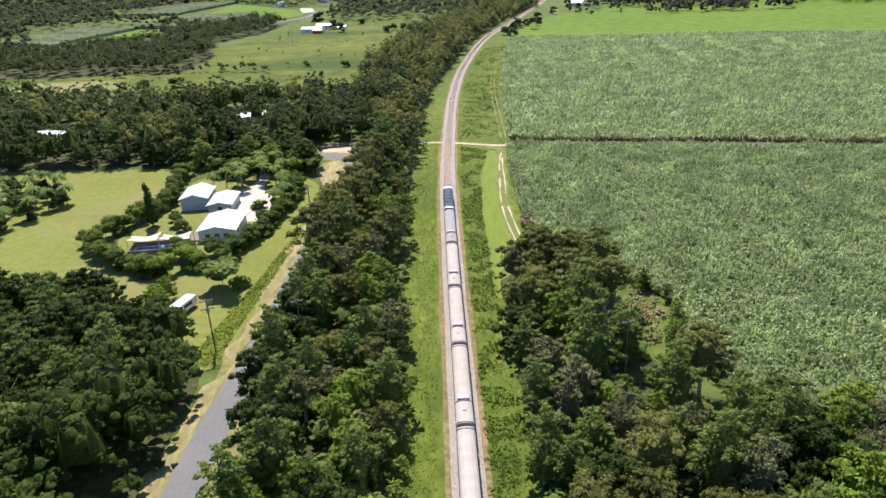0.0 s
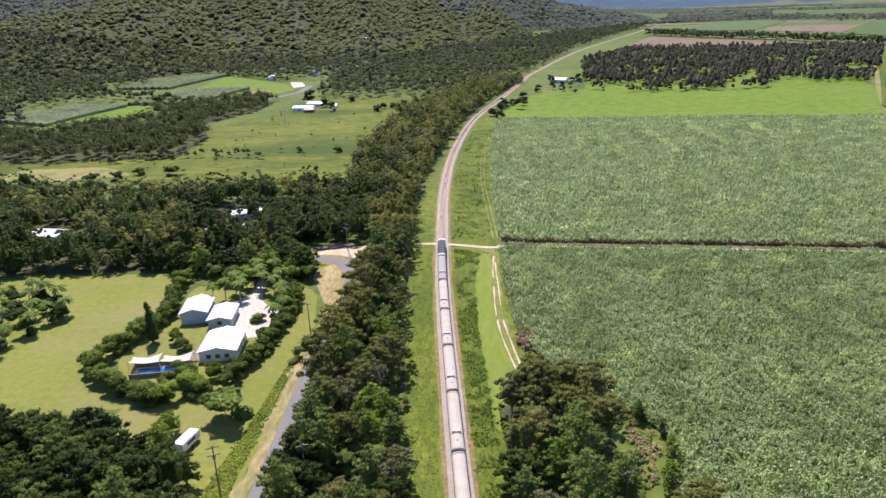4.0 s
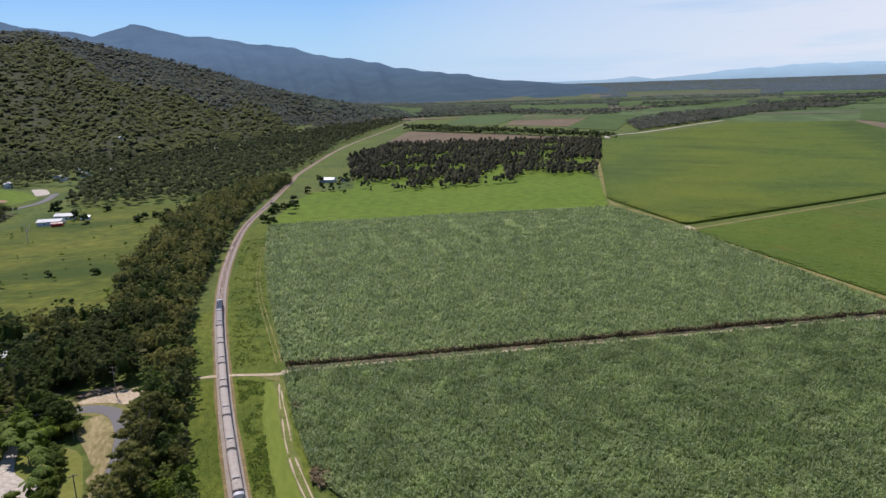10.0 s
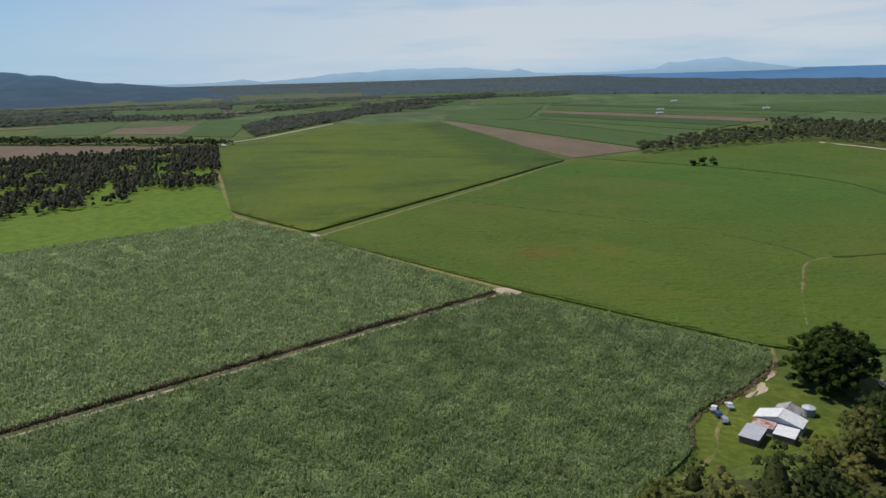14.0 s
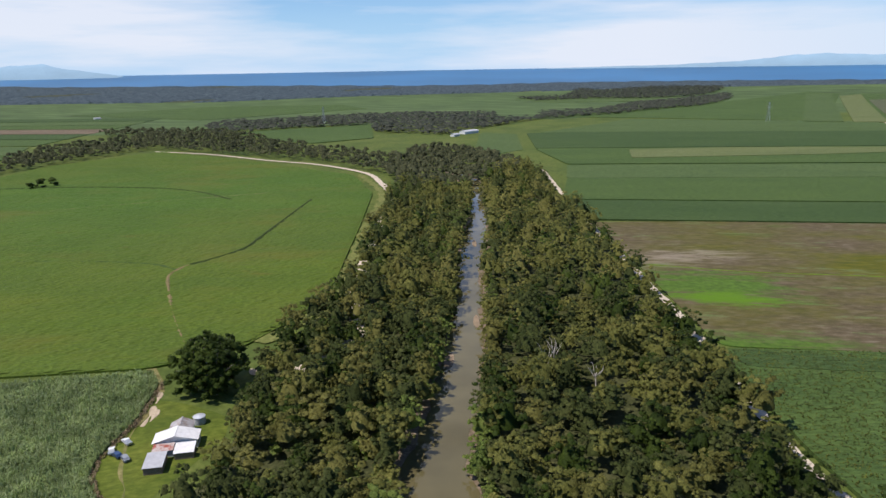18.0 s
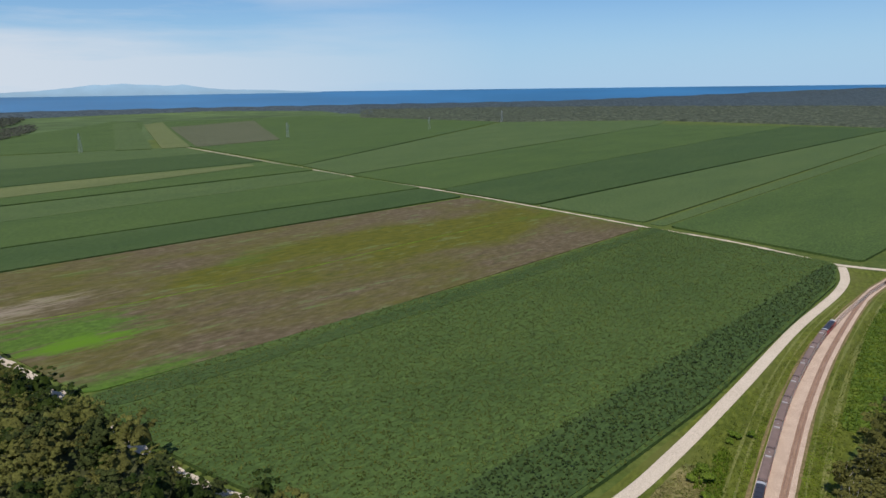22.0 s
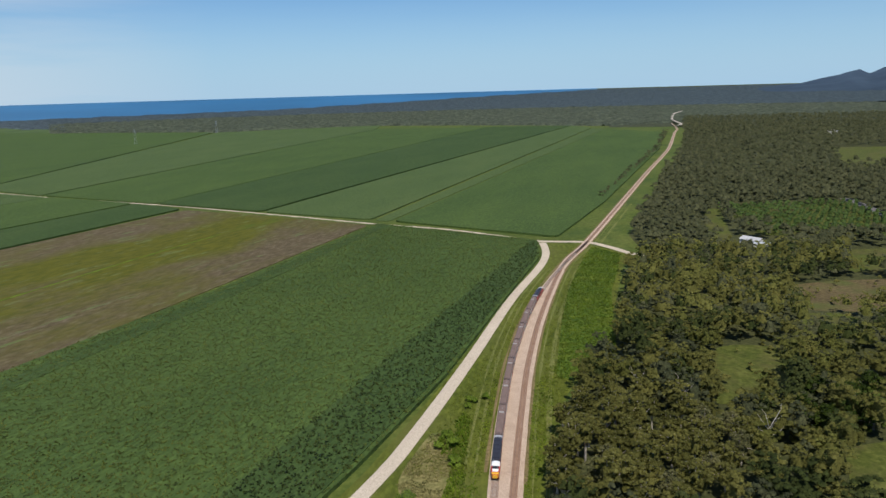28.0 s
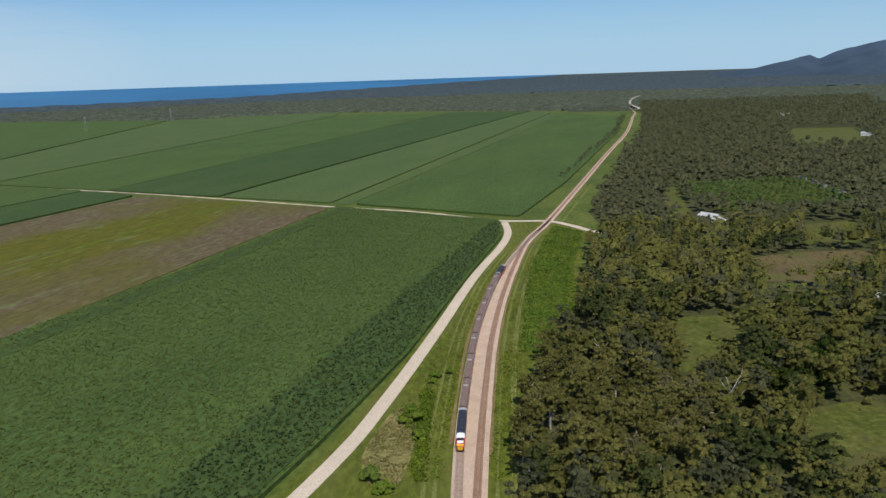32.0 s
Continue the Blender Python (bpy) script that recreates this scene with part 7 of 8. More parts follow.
# undergrowth below the near trees
for k, (poly, step, leaf) in enumerate(((LEFT_STRIP, 5.6, "vine"), (LEFT_NEAR, 6.5, "darkleaf"), (RIVER_N, 7.2, "vine"), (RIVER_S, 9.5, "hillleaf"), ([(-14, -140), (-15, -193), (-26, -248), (-46, -288), (-58, -340), (-120, -340), (-150, -120)], 9.0, "gum"))):
    pts = scatter(poly, step, 150 + k, CLEAR if k == 4 else ())
    if k == 2:
        pts = pts[~((pts[:, 0] > 166) & (pts[:, 0] < 234) & (pts[:, 1] > 33))]
    woods("undergrowth", pts, LOWB, M[leaf], "dense low undergrowth below the trees", 160 + k, 0.28, 0.5, category="undergrowth")


# ---- cane and crop leaves ----
def tussock(x, y, cell, seed):
    """A smooth uneven field, 0 to 1, with swells about cell metres apart."""
    g = np.random.default_rng(seed).random((97, 97))
    u, v = x / cell, y / cell
    i, j = np.floor(u).astype(int), np.floor(v).astype(int)
    a, b = u - i, v - j
    a, b = a * a * (3 - 2 * a), b * b * (3 - 2 * b)
    return (g[i % 97, j % 97] * (1 - a) + g[(i + 1) % 97, j % 97] * a) * (1 - b) + (g[i % 97, (j + 1) % 97] * (1 - a) + g[(i + 1) % 97, (j + 1) % 97] * a) * b


def blades(name, poly, step, mat, label, seed, top, length, count=8, z0=1.5, wide=0.2, holes=(), swell=0.0, least=-0.62, cell=3.4):
    """Arching leaves of a cane field as one mesh; swell: how much their height goes up and down in clumps."""
    r = np.random.default_rng(seed)
    pts = scatter(poly, step, seed, holes, 1.0)
    wave = 1.0 + swell * (1.3 * tussock(pts[:, 0], pts[:, 1], cell, seed) + 0.7 * tussock(pts[:, 0], pts[:, 1], 11.0, seed + 1) - 1.0)
    stand = wave >= 1 + least * swell
    pts, wave = pts[stand], wave[stand]
    n = len(pts)
    c = np.repeat(np.column_stack([pts, np.full(n, z0)]), count, 0)
    k = len(c)
    c[:, :2] += r.normal(0, step * 0.28, (k, 2))
    lift = np.repeat(wave * r.uniform(0.8, 1.2, n), count) * r.uniform(0.7, 1.2, k)
    a = r.uniform(0, 6.2832, k)
    out = np.stack([np.cos(a), np.sin(a), np.zeros(k)], 1)
    side = np.stack([-np.sin(a), np.cos(a), np.zeros(k)], 1) * wide * r.uniform(0.7, 1.3, (k, 1))
    mid = c + out * length * 0.35 * r.uniform(0.5, 1.2, (k, 1))
    mid[:, 2] += top * lift
    tip = mid + out * length * 0.55
    tip[:, 2] += top * lift * r.uniform(-0.55, 0.25, k)
    q1 = np.stack([c - side * 0.5, c + side * 0.5, mid + side, mid - side], 1)
    q2 = np.stack([mid - side, mid + side, tip + side * 0.25, tip - side * 0.25], 1)
    return tagged(new(name, quads_mesh(name, np.concatenate([q1, q2]), mat)), label, "sugar cane", kind="stuff")


blades("sugar_cane", CANE_A, 1.45, M["cane_leaf"], "tall grey-green sugar cane leaves", 301, 1.4, 1.3, 7, 0.85, 0.14, swell=0.6, least=-0.7, cell=2.3)
blades("sugar_cane", CANE_B, 2.2, M["cane_leaf"], "tall grey-green sugar cane leaves", 302, 1.4, 1.7, 4, 0.85, 0.23, swell=0.5, least=-0.8, cell=2.8)
M["pale_cane"] = leaf_mat("pale_cane_leaf", (0.311, 0.402, 0.166), (0.415, 0.505, 0.221), (0.545, 0.622, 0.298), 0.55, 0.36, 0.12, 0.5, 0.7, 1.2)
for k, ((x0, y0), (x1, y1)) in enumerate((((63, 459), (68, 375)), ((118, 493), (108, 368)), ((146, 486), (141, 381)), ((179, 482), (174, 397)), ((216, 460), (209, 404)))):
    blades("pale_cane_rows", [(x0 - 3.5, y0), (x0 + 3.5, y0), (x1 + 2, y1), (x1 - 2, y1)], 1.9, M["pale_cane"], "paler rows of sugar cane leaves", 320 + k, 1.2, 1.8, 5, 1.45, 0.24)
blades("young_cane", S1, 2.4, M["crop_leaf"], "green sugar cane leaves", 303, 0.45, 1.1, 4, 1.38, 0.2, [S1_DARK], 0.3)
blades("tall_cane", S1_DARK, 2.4, M["tall_leaf"], "dark green taller cane leaves", 305, 0.8, 1.4, 3, 1.5, 0.3)
M["olive_grass"] = leaf_mat("olive_grass_leaf", (0.093, 0.127, 0.014), (0.135, 0.167, 0.022), (0.185, 0.206, 0.036), 0.45, 0.6, 0.12, 0.08, 0.65, 1.3)
M["grass_leaf"] = leaf_mat("verge_grass_leaf", (0.152, 0.213, 0.027), (0.222, 0.281, 0.037), (0.304, 0.326, 0.059), 0.5, 0.6, 0.12, 0.08, 0.65, 1.3)
blades("verge_grass", [(-47, 108), (-42, 108), (-41, 120), (-39.5, 135), (-38, 150), (-36.5, 168), (-37.5, 172), (-40.5, 152), (-42.5, 138), (-45.5, 122)], 0.8, M["grass_leaf"], "rank green roadside grass", 313, 0.28, 0.6, 5, 0.03, 0.14)
for k, poly in enumerate(([(6, -190), (30, -190), (8, -284), (-11, -368), (-29, -440), (-22, -400), (0, -290)], [(-9, -190), (-14, -193), (-24, -248), (-36, -300), (-48, -380), (-40, -420), (-20, -310), (-12, -240)])):
    blades("verge_grass", poly, 1.7, M["olive_grass"], "rough olive grass along the railway", 314 + k, 0.3, 0.7, 3, 0.03, 0.14)
M["straw_leaf"] = leaf_mat("dry_straw_leaf", (0.13, 0.12, 0.045), (0.20, 0.18, 0.07), (0.29, 0.25, 0.11), 0.4, 0.6, 0.12, 0.08, 0.65, 1.3)
patch("dry_grass", [(26, -209), (23, -217), (18, -215), (16, -211), (14.8, -196), (16, -184), (18, -170), (26, -170), (31, -186)], 0.058, M["drygrass"], "dry trampled grass between the road and the weeds", "grass")
blades("dry_grass_leaves", [(26, -209), (23, -217), (18, -215), (16, -211), (14.8, -196), (16, -184), (18, -170), (26, -170), (31, -186)], 0.9, M["straw_leaf"], "dry straw-coloured grass beside the farm road", 359, 0.22, 0.7, 4, 0.05, 0.1, swell=0.6, least=-0.2)
M["lush_leaf"] = leaf_mat("lush_weed_leaf", (0.085, 0.150, 0.014), (0.140, 0.215, 0.020), (0.215, 0.270, 0.034), 0.45, 0.6, 0.12, 0.08, 0.6, 1.35)
for k, (poly, st, top) in enumerate((([(21, -211), (18, -213), (15, -212), (16, -225), (13, -231), (10.5, -226), (11, -208), (10.5, -192), (10.5, -172), (17, -172), (15, -189), (15, -198), (19, -202)], 0.9, 0.75),
                                     ([(10.4, -172), (8, -210), (5.5, -240), (2, -270), (0.5, -270), (3.6, -236), (5, -210), (6.6, -192), (6.8, -172)], 1.1, 0.22),
                                     ([(-7, -172), (-10, -226), (-13, -255), (-19, -276), (-23, -276), (-20, -254), (-17, -226), (-14, -201), (-11, -172)], 1.2, 0.25))):
    blades("lush_weeds", poly, st, M["lush_leaf"], "lush bright green weeds and grass along the railway", 360 + k, top, 0.8, 4, 0.04, 0.13, swell=0.7, least=-0.35)
M["weed_leaf"] = leaf_mat("rank_weed_leaf", (0.076, 0.128, 0.014), (0.117, 0.173, 0.019), (0.179, 0.210, 0.029), 0.4, 0.6, 0.12, 0.08, 0.6, 1.35)
blades("weed_leaves", [(-63, -500), (-79, -476), (-70, -430), (-61, -392), (-55, -345), (-50, -300), (-46, -276), (-30, -262), (-21, -264), (-25, -300), (-29, -335), (-36, -385), (-45, -431), (-54, -470)], 1.6, M["weed_leaf"], "rank weeds beside the line", 317, 0.5, 1.0, 4, 0.3, 0.25)
M["long_leaf"] = leaf_mat("unmown_grass_leaf", (0.066, 0.127, 0.019), (0.113, 0.179, 0.026), (0.173, 0.225, 0.040), 0.45, 0.6, 0.12, 0.08, 0.6, 1.35)
UNMOWN = [(5.0, 60), (12, 62), (10, 110), (10.6, 135), (11, 157), (11, 175), (12, 195), (13, 213), (15, 224), (17, 240), (8, 246), (6.2, 190), (5.2, 130)]
VERGE_W = [(-2.2, 60), (-2, 150), (-0.6, 205), (0.2, 247), (-6, 250), (-7.5, 205), (-8, 150), (-8, 60)]
VERGE_N = [(8.4, 256), (23, 256), (26, 300), (32, 360), (41, 436), (50, 500), (33, 490), (24, 430), (14, 350)]
for k, (poly, st, leaf) in enumerate(((UNMOWN, 1.15, "grass_leaf"), (VERGE_W, 1.15, "grass_leaf"), (VERGE_N, 2.2, "grass_leaf"))):
    blades("verge_grass", poly, st, M[leaf], "bright green rough grass beside the railway", 330 + k, 0.2, 0.45, 3, 0.04, 0.07 if k < 2 else 0.12)
for k, (poly, st, least) in enumerate(((UNMOWN, 0.75, -0.05), (VERGE_N, 1.25, 0.1))):
    blades("long_grass", poly, st, M["long_leaf"], "darker unmown grass in the verge", 341 + k, 0.3, 0.7, 4, 0.05, 0.11, swell=0.5, least=least, cell=2.6)
for k, poly in enumerate(([(22, 163), (25.5, 165), (26, 171), (23.5, 175.5), (21, 174), (20.6, 168)], [(22.6, 211), (25, 212), (25, 216), (22.6, 216.5)])):
    blades("cane_trash", poly, 0.9, M["dry"], "heap of dry brown cane trash at the field edge", 351 + k, 1.2, 1.2, 6, 0.3, 0.18)
blades("dry_cane_edge", [(26, 250.3), (276, 197.2), (276, 198.9), (26, 251.9)], 0.75, M["dry"], "dry brown cane leaves hanging at the field edge", 307, 1.5, 0.7, 6, 0.15, 0.14, swell=0.5)
blades("dry_cane_edge", [(262, 61.5), (249, 62.5), (230, 64.5), (217, 68.5), (206, 70.6), (196, 69.6), (182, 62.6), (182, 61.2), (196, 68.2), (206, 69.2), (217, 67.1), (230, 63), (249, 61), (262, 60)], 0.8, M["dry"], "dry brown cane leaves at the edge of the farm yard", 308, 0.7, 0.8, 4, 0.1, 0.14, swell=0.9, least=-0.2)
blades("cane_trash", [(37, 108), (39, 110), (39.5, 115), (43, 119), (42, 124), (39.5, 124), (39, 130), (37, 128), (36, 118)], 1.7, M["dry"], "heap of dry brown cane trash", 304, 0.7, 1.3, 5, 0.2, 0.2)


# ---- buildings ----
def building(name, label, x, y, w, d, h, rise, turn, roof, wall, hip=0.0, windows=2, category="house", doors=1, over=0.5, lean=False):
    """A shed or house w across and d long, ridge along its length; lean: a single slope."""
    root = new(name)
    root.matrix_basis = pose(x, y, float(land(x, y)) + 0.02, 0, 0, turn)
    t = 0.15
    for nm, b in (("wall", (-w / 2, w / 2, -d / 2, -d / 2 + t)), ("wall", (-w / 2, w / 2, d / 2 - t, d / 2)), ("wall", (-w / 2, -w / 2 + t, -d / 2 + t, d / 2 - t)), ("wall", (w / 2 - t, w / 2, -d / 2 + t, d / 2 - t))):
        part(nm, boxed(*b, 0, h), wall, root)
    W, D = w / 2 + over, d / 2 + over
    drop = rise * over / (w / 2)

    def slab(pts):
        bm = bmesh.new()
        a = [bm.verts.new(p) for p in pts]
        b = [bm.verts.new((p[0], p[1], p[2] + 0.12)) for p in pts]
        n = len(pts)
        bm.faces.new(a[::-1])
        bm.faces.new(b)
        for k in range(n):
            bm.faces.new((a[k], a[(k + 1) % n], b[(k + 1) % n], b[k]))
        return bm

    if lean:
        part("roof", slab([(-W, -D, h + 0.02), (W, -D, h + rise), (W, D, h + rise), (-W, D, h + 0.02)]), roof, root)
    else:
        k = hip * D
        part("roof", slab([(-W, -D, h - drop), (0, -D + k, h + rise), (0, D - k, h + rise), (-W, D, h - drop)]), roof, root)
        part("roof", slab([(W, -D, h - drop), (W, D, h - drop), (0, D - k, h + rise), (0, -D + k, h + rise)]), roof, root)
        for s in (-1, 1):
            if hip:
                pts = [(-W, s * D, h - drop), (W, s * D, h - drop), (0, s * (D - k), h + rise)]
                part("roof", slab(pts if s < 0 else pts[::-1]), roof, root)
            else:
                bm = bmesh.new()
                y0, y1 = sorted((s * d / 2, s * (d / 2 - t)))
                vs = [bm.verts.new((px, yy, pz)) for yy in (y0, y1) for px, pz in ((-w / 2, h), (w / 2, h), (0, h + rise - 0.03))]
                bm.faces.new(vs[:3])
                bm.faces.new(vs[:2:-1])
                for i in range(3):
                    bm.faces.new((vs[i], vs[3 + i], vs[3 + (i + 1) % 3], vs[(i + 1) % 3]))
                part("gable", bm, wall, root)
        part("ridge_cap", boxed(-0.2, 0.2, -D + k, D - k, h + rise + 0.08, h + rise + 0.2, 0.03), roof, root)
    for i in range(windows):
        px = -w / 2 + w * (i + 1) / (windows + 1)
        for s in (-1, 1):
            y0, y1 = sorted((s * d / 2, s * (d / 2 + 0.05)))
            wn = part("window", boxed(px - 0.6, px + 0.6, y0, y1, 1.0, 2.1), M["glass"], root)
            part("sill", boxed(px - 0.7, px + 0.7, min(y0, s * (d / 2 + 0.14)), max(y1, s * (d / 2 + 0.14)), 0.9, 0.99), M["wall"], wn)
        py = -d / 2 + d * (i + 1) / (windows + 1)
        for s in (-1, 1):
            x0, x1 = sorted((s * w / 2, s * (w / 2 + 0.05)))
            part("window", boxed(x0, x1, py - 0.6, py + 0.6, 1.0, 2.1), M["glass"], root)
    for i in range(doors):
        part("door", boxed(w / 2, w / 2 + 0.06, -0.9 + i * 3, 0.9 + i * 3, 0.05, 2.2), M["greywall"], root)
    return tagged(root, label, category)


building("house", "white sheet-roofed single-storey house in a garden", -57.6, 173.5, 9.4, 12.5, 3.0, 1.0, 1, M["white"], M["wall"], 0.0, 3)
deck = new("timber_deck")
deck.matrix_basis = pose(-64.0, 172.5, 0.06, 0, 0, 1)
for k in range(14):
    part("board", boxed(-1.3, 1.3, -5.0 + k * 0.72, -4.32 + k * 0.72, 0.3, 0.36), M["timber"], deck)
for px, py in ((-1.2, -4.8), (1.2, -4.8), (-1.2, 4.8), (1.2, 4.8)):
    part("post", boxed(px - 0.06, px + 0.06, py - 0.06, py + 0.06, 0, 0.3), M["timber"], deck)
tagged(deck, "brown timber deck beside the white house", "deck")
building("garden_shed", "tall white gabled steel garage", -71, 197, 7.5, 11, 3.6, 1.1, 4, M["white"], M["greywall"], windows=0, category="shed")
building("garden_shed", "white sheet-roofed open carport shed", -62.5, 193, 6.5, 10.5, 2.7, 0.7, 2, M["white"], M["greywall"], windows=1, category="shed")
building("cottage", "small pale cottage among trees", -156, 284, 9, 13, 3.0, 1.3, 75, M["zinc"], M["wall"])
building("farm_shed", "white roof half hidden by trees", -78, 302, 6, 16, 3.2, 1.0, -72, M["white"], M["greywall"], windows=1, category="shed")
building("farm_shed", "low white roof half hidden by trees", -82, 277, 6, 17, 3.0, 0.8, -74, M["white"], M["greywall"], windows=1, category="shed")
building("farm_house", "white farm house beyond the grass field", -104, 640, 12, 18, 3.2, 1.4, 80, M["white"], M["wall"])
building("farm_house", "white-roofed farm building beyond the grass field", -96, 664, 9, 16, 3.2, 1.6, 70, M["white"], M["wall"])
building("farm_shed", "small red shed beside the far farm house", -98, 628, 5, 8, 2.6, 0.7, 85, M["rust"], M["red"], windows=0, category="shed")
building("cottage", "small pale shed beside the far farm house", -80, 652, 5, 7, 2.6, 0.8, 80, M["zinc"], M["wall"], windows=1)
building("homestead", "blue-grey roofed homestead beside the railway", 150, 770, 12, 16, 3.4, 1.6, 60, M["zinc"], M["wall"])
building("homestead", "white outbuilding of the homestead", 168, 764, 7, 9, 2.8, 1.0, 60, M["white"], M["wall"], windows=1)
for vx, vy, tn in ((-127, 1076, 20), (-90, 1040, 70), (-92, 1330, 40), (-20, 1140, 80), (134, 1385, 30), (-190, 945, 10), (-140, 985, 65), (-115, 1010, 30), (60, 1310, 50)):
    building("village_house", "small white-roofed village house among trees", vx, vy, 9, 15, 4.5, 2.0, tn, M["white"], M["wall"], windows=1)
# farm by the river
building("farm_house", "old farm house with a wide white gabled sheet roof", 213, 47.6, 13.4, 6.2, 3.0, 1.9, 90, M["farmroof"], M["wall"], windows=3, over=0.35)
building("farm_house_wing", "grey weathered gabled wing of the farm house", 220.3, 47.2, 7.0, 5.4, 2.8, 1.7, 90, M["oldroof"], M["greywall"], windows=1, doors=0, over=0.3)
building("farm_house_wing", "rust-red sheet-roofed lean-to of the farm house", 207.5, 50.8, 3.6, 6.0, 2.3, 0.5, 0, M["rust"], M["greywall"], windows=1, doors=0, over=0.2, lean=True)
building("open_shed", "white-roofed verandah beside the farm house", 206.3, 44.2, 5.6, 5.8, 2.2, 0.5, 0, M["farmroof"], M["timber"], windows=0, doors=0, category="shed", over=0.2, lean=True)
building("open_shed", "grey sheet carport roof before the farm house", 200.6, 52.0, 8.4, 5.4, 2.3, 0.3, 0, M["carport"], M["timber"], windows=0, doors=0, category="shed", over=0.25, lean=True)
building("field_shed", "long white shed beyond the river", 1235, -285, 14, 36, 4.5, 2.0, 35, M["white"], M["wall"], windows=1, category="shed")
building("field_shed", "small white shed beyond the river", 1190, -250, 9, 14, 3.5, 1.5, 35, M["white"], M["wall"], windows=1, category="shed")
for fx, fy in ((1700, 700), (1850, 760), (1950, 520), (2300, 900)):
    building("field_shed", "far white farm shed on the plain", fx, fy, 9, 16, 3.5, 1.5, 40, M["white"], M["wall"], windows=0, category="shed")
building("bush_house", "white-roofed house in a clearing of the woods", -176, -508, 9, 14, 3.2, 1.6, 40, M["white"], M["wall"])
building("bush_house", "grey roofed wing of the house in the woods", -178, -494, 6, 10, 2.8, 1.0, 70, M["zinc"], M["wall"], windows=1)
building("bush_house", "small pale house on the southern plain", -688, -1578, 12, 18, 6, 2.2, 50, M["white"], M["wall"], windows=1)
building("bush_house", "grey-roofed house behind the gum woods", -193, -312, 8, 13, 3.0, 1.2, 40, M["zinc"], M["wall"], windows=1)
building("bush_house", "small house at the edge of a far clearing", -600, -1090, 9, 15, 4, 1.6, 60, M["zinc"], M["wall"], windows=1)


def cylinder(r0, r1, z0, z1, n=16, x=0.0, y=0.0):
    bm = bmesh.new()
    bmesh.ops.create_cone(bm, cap_ends=True, segments=n, radius1=r0, radius2=r1, depth=z1 - z0)
    bmesh.ops.translate(bm, verts=bm.verts, vec=(x, y, (z0 + z1) / 2))
    return bm


tank = new("water_tank")
tank.location = (226.5, 42.6, 0.05)
part("tank_wall", cylinder(2.0, 2.0, 0, 2.6, 24), M["greywall"], tank)
part("tank_roof", cylinder(2.1, 0.3, 2.6, 3.1, 24), M["zinc"], tank)
for k in range(3):
    part("hoop", cylinder(2.04, 2.04, 0.5 + k * 0.8, 0.56 + k * 0.8, 24), M["steel"], tank)
tagged(tank, "round grey-green rainwater tank beside the farm house", "water tank")

# swimming pool with two shade sails
pool = new("swimming_pool")
pool.matrix_basis = pose(-71, 163.5, 0.1, 0, 0, 4)
part("paving", boxed(-7, 7, -3, 3, -0.05, 0.12), M["gravel"], pool, "pale paving")
part("water", boxed(-6, 6, -2, 1.8, 0.1, 0.16), M["poolwater"], pool, "clear blue pool water")
for x0, x1, y0, y1 in ((-7, 7, -3, -2.8), (-7, 7, 2.8, 3), (-7, -6.8, -2.8, 2.8), (6.8, 7, -2.8, 2.8)):
    part("fence", boxed(x0, x1, y0, y1, 0.12, 1.2), M["timber"], pool)
tagged(pool, "blue rectangular swimming pool with pale paving", "pool")
for cx in (-75.2, -67.2):
    s = new("shade_sail")
    s.matrix_basis = pose(cx, 165.6, 0.1, 0, 0, 4)
    bm = bmesh.new()
    n = 8
    gr = [[bm.verts.new(((i / n - 0.5) * 7.6 * (1 - 0.10 * math.sin(math.pi * j / n)), (j / n - 0.5) * 4.2 * (1 - 0.22 * math.sin(math.pi * i / n)), 2.5 - 0.35 * math.sin(math.pi * i / n) + (0.5 if (i < n / 2) == (j < n / 2) else 0.0) * abs(i / n - 0.5) * abs(j / n - 0.5) * 4)) for i in range(n + 1)] for j in range(n + 1)]
    for j in range(n):
        for i in range(n):
            bm.faces.new((gr[j][i], gr[j][i + 1], gr[j + 1][i + 1], gr[j + 1][i]))
    bmesh.ops.solidify(bm, geom=bm.faces[:], thickness=0.03)
    part("cloth", bm, M["sail"], s)
    for px, py in ((-3.8, -2.1), (3.8, -2.1), (-3.8, 2.1), (3.8, 2.1)):
        part("post", cylinder(0.06, 0.06, 0, 2.9, 8, px, py), M["steel"], s)
    tagged(s, "cream shade sail on four posts beside the pool", "shade sail", "pool sails")

# caravan
van = new("caravan")
van.matrix_basis = pose(-54, 129.5, 0.08, 0, 0, -18)
part("body", boxed(-1.2, 1.2, -3, 3, 0.5, 2.6, 0.25), M["carwhite"], van)
part("window", boxed(1.2, 1.23, -1.5, 1.2, 1.4, 2.1), M["glass"], van)
part("door", boxed(1.2, 1.24, 1.5, 2.2, 0.7, 2.3), M["wall"], van)
part("drawbar", boxed(-0.1, 0.1, -4.2, -3, 0.5, 0.6), M["steel"], van)
for sx in (-1.1, 1.1):
    bm = cylinder(0.33, 0.33, -0.1, 0.1, 14)
    bmesh.ops.transform(bm, matrix=Matrix.Translation((sx, 0, 0.33)) @ Matrix.Rotation(radians(90), 4, "Y"), verts=bm.verts)
    part("wheel", bm, M["black"], van)
tagged(van, "white caravan parked on the grass", "caravan")


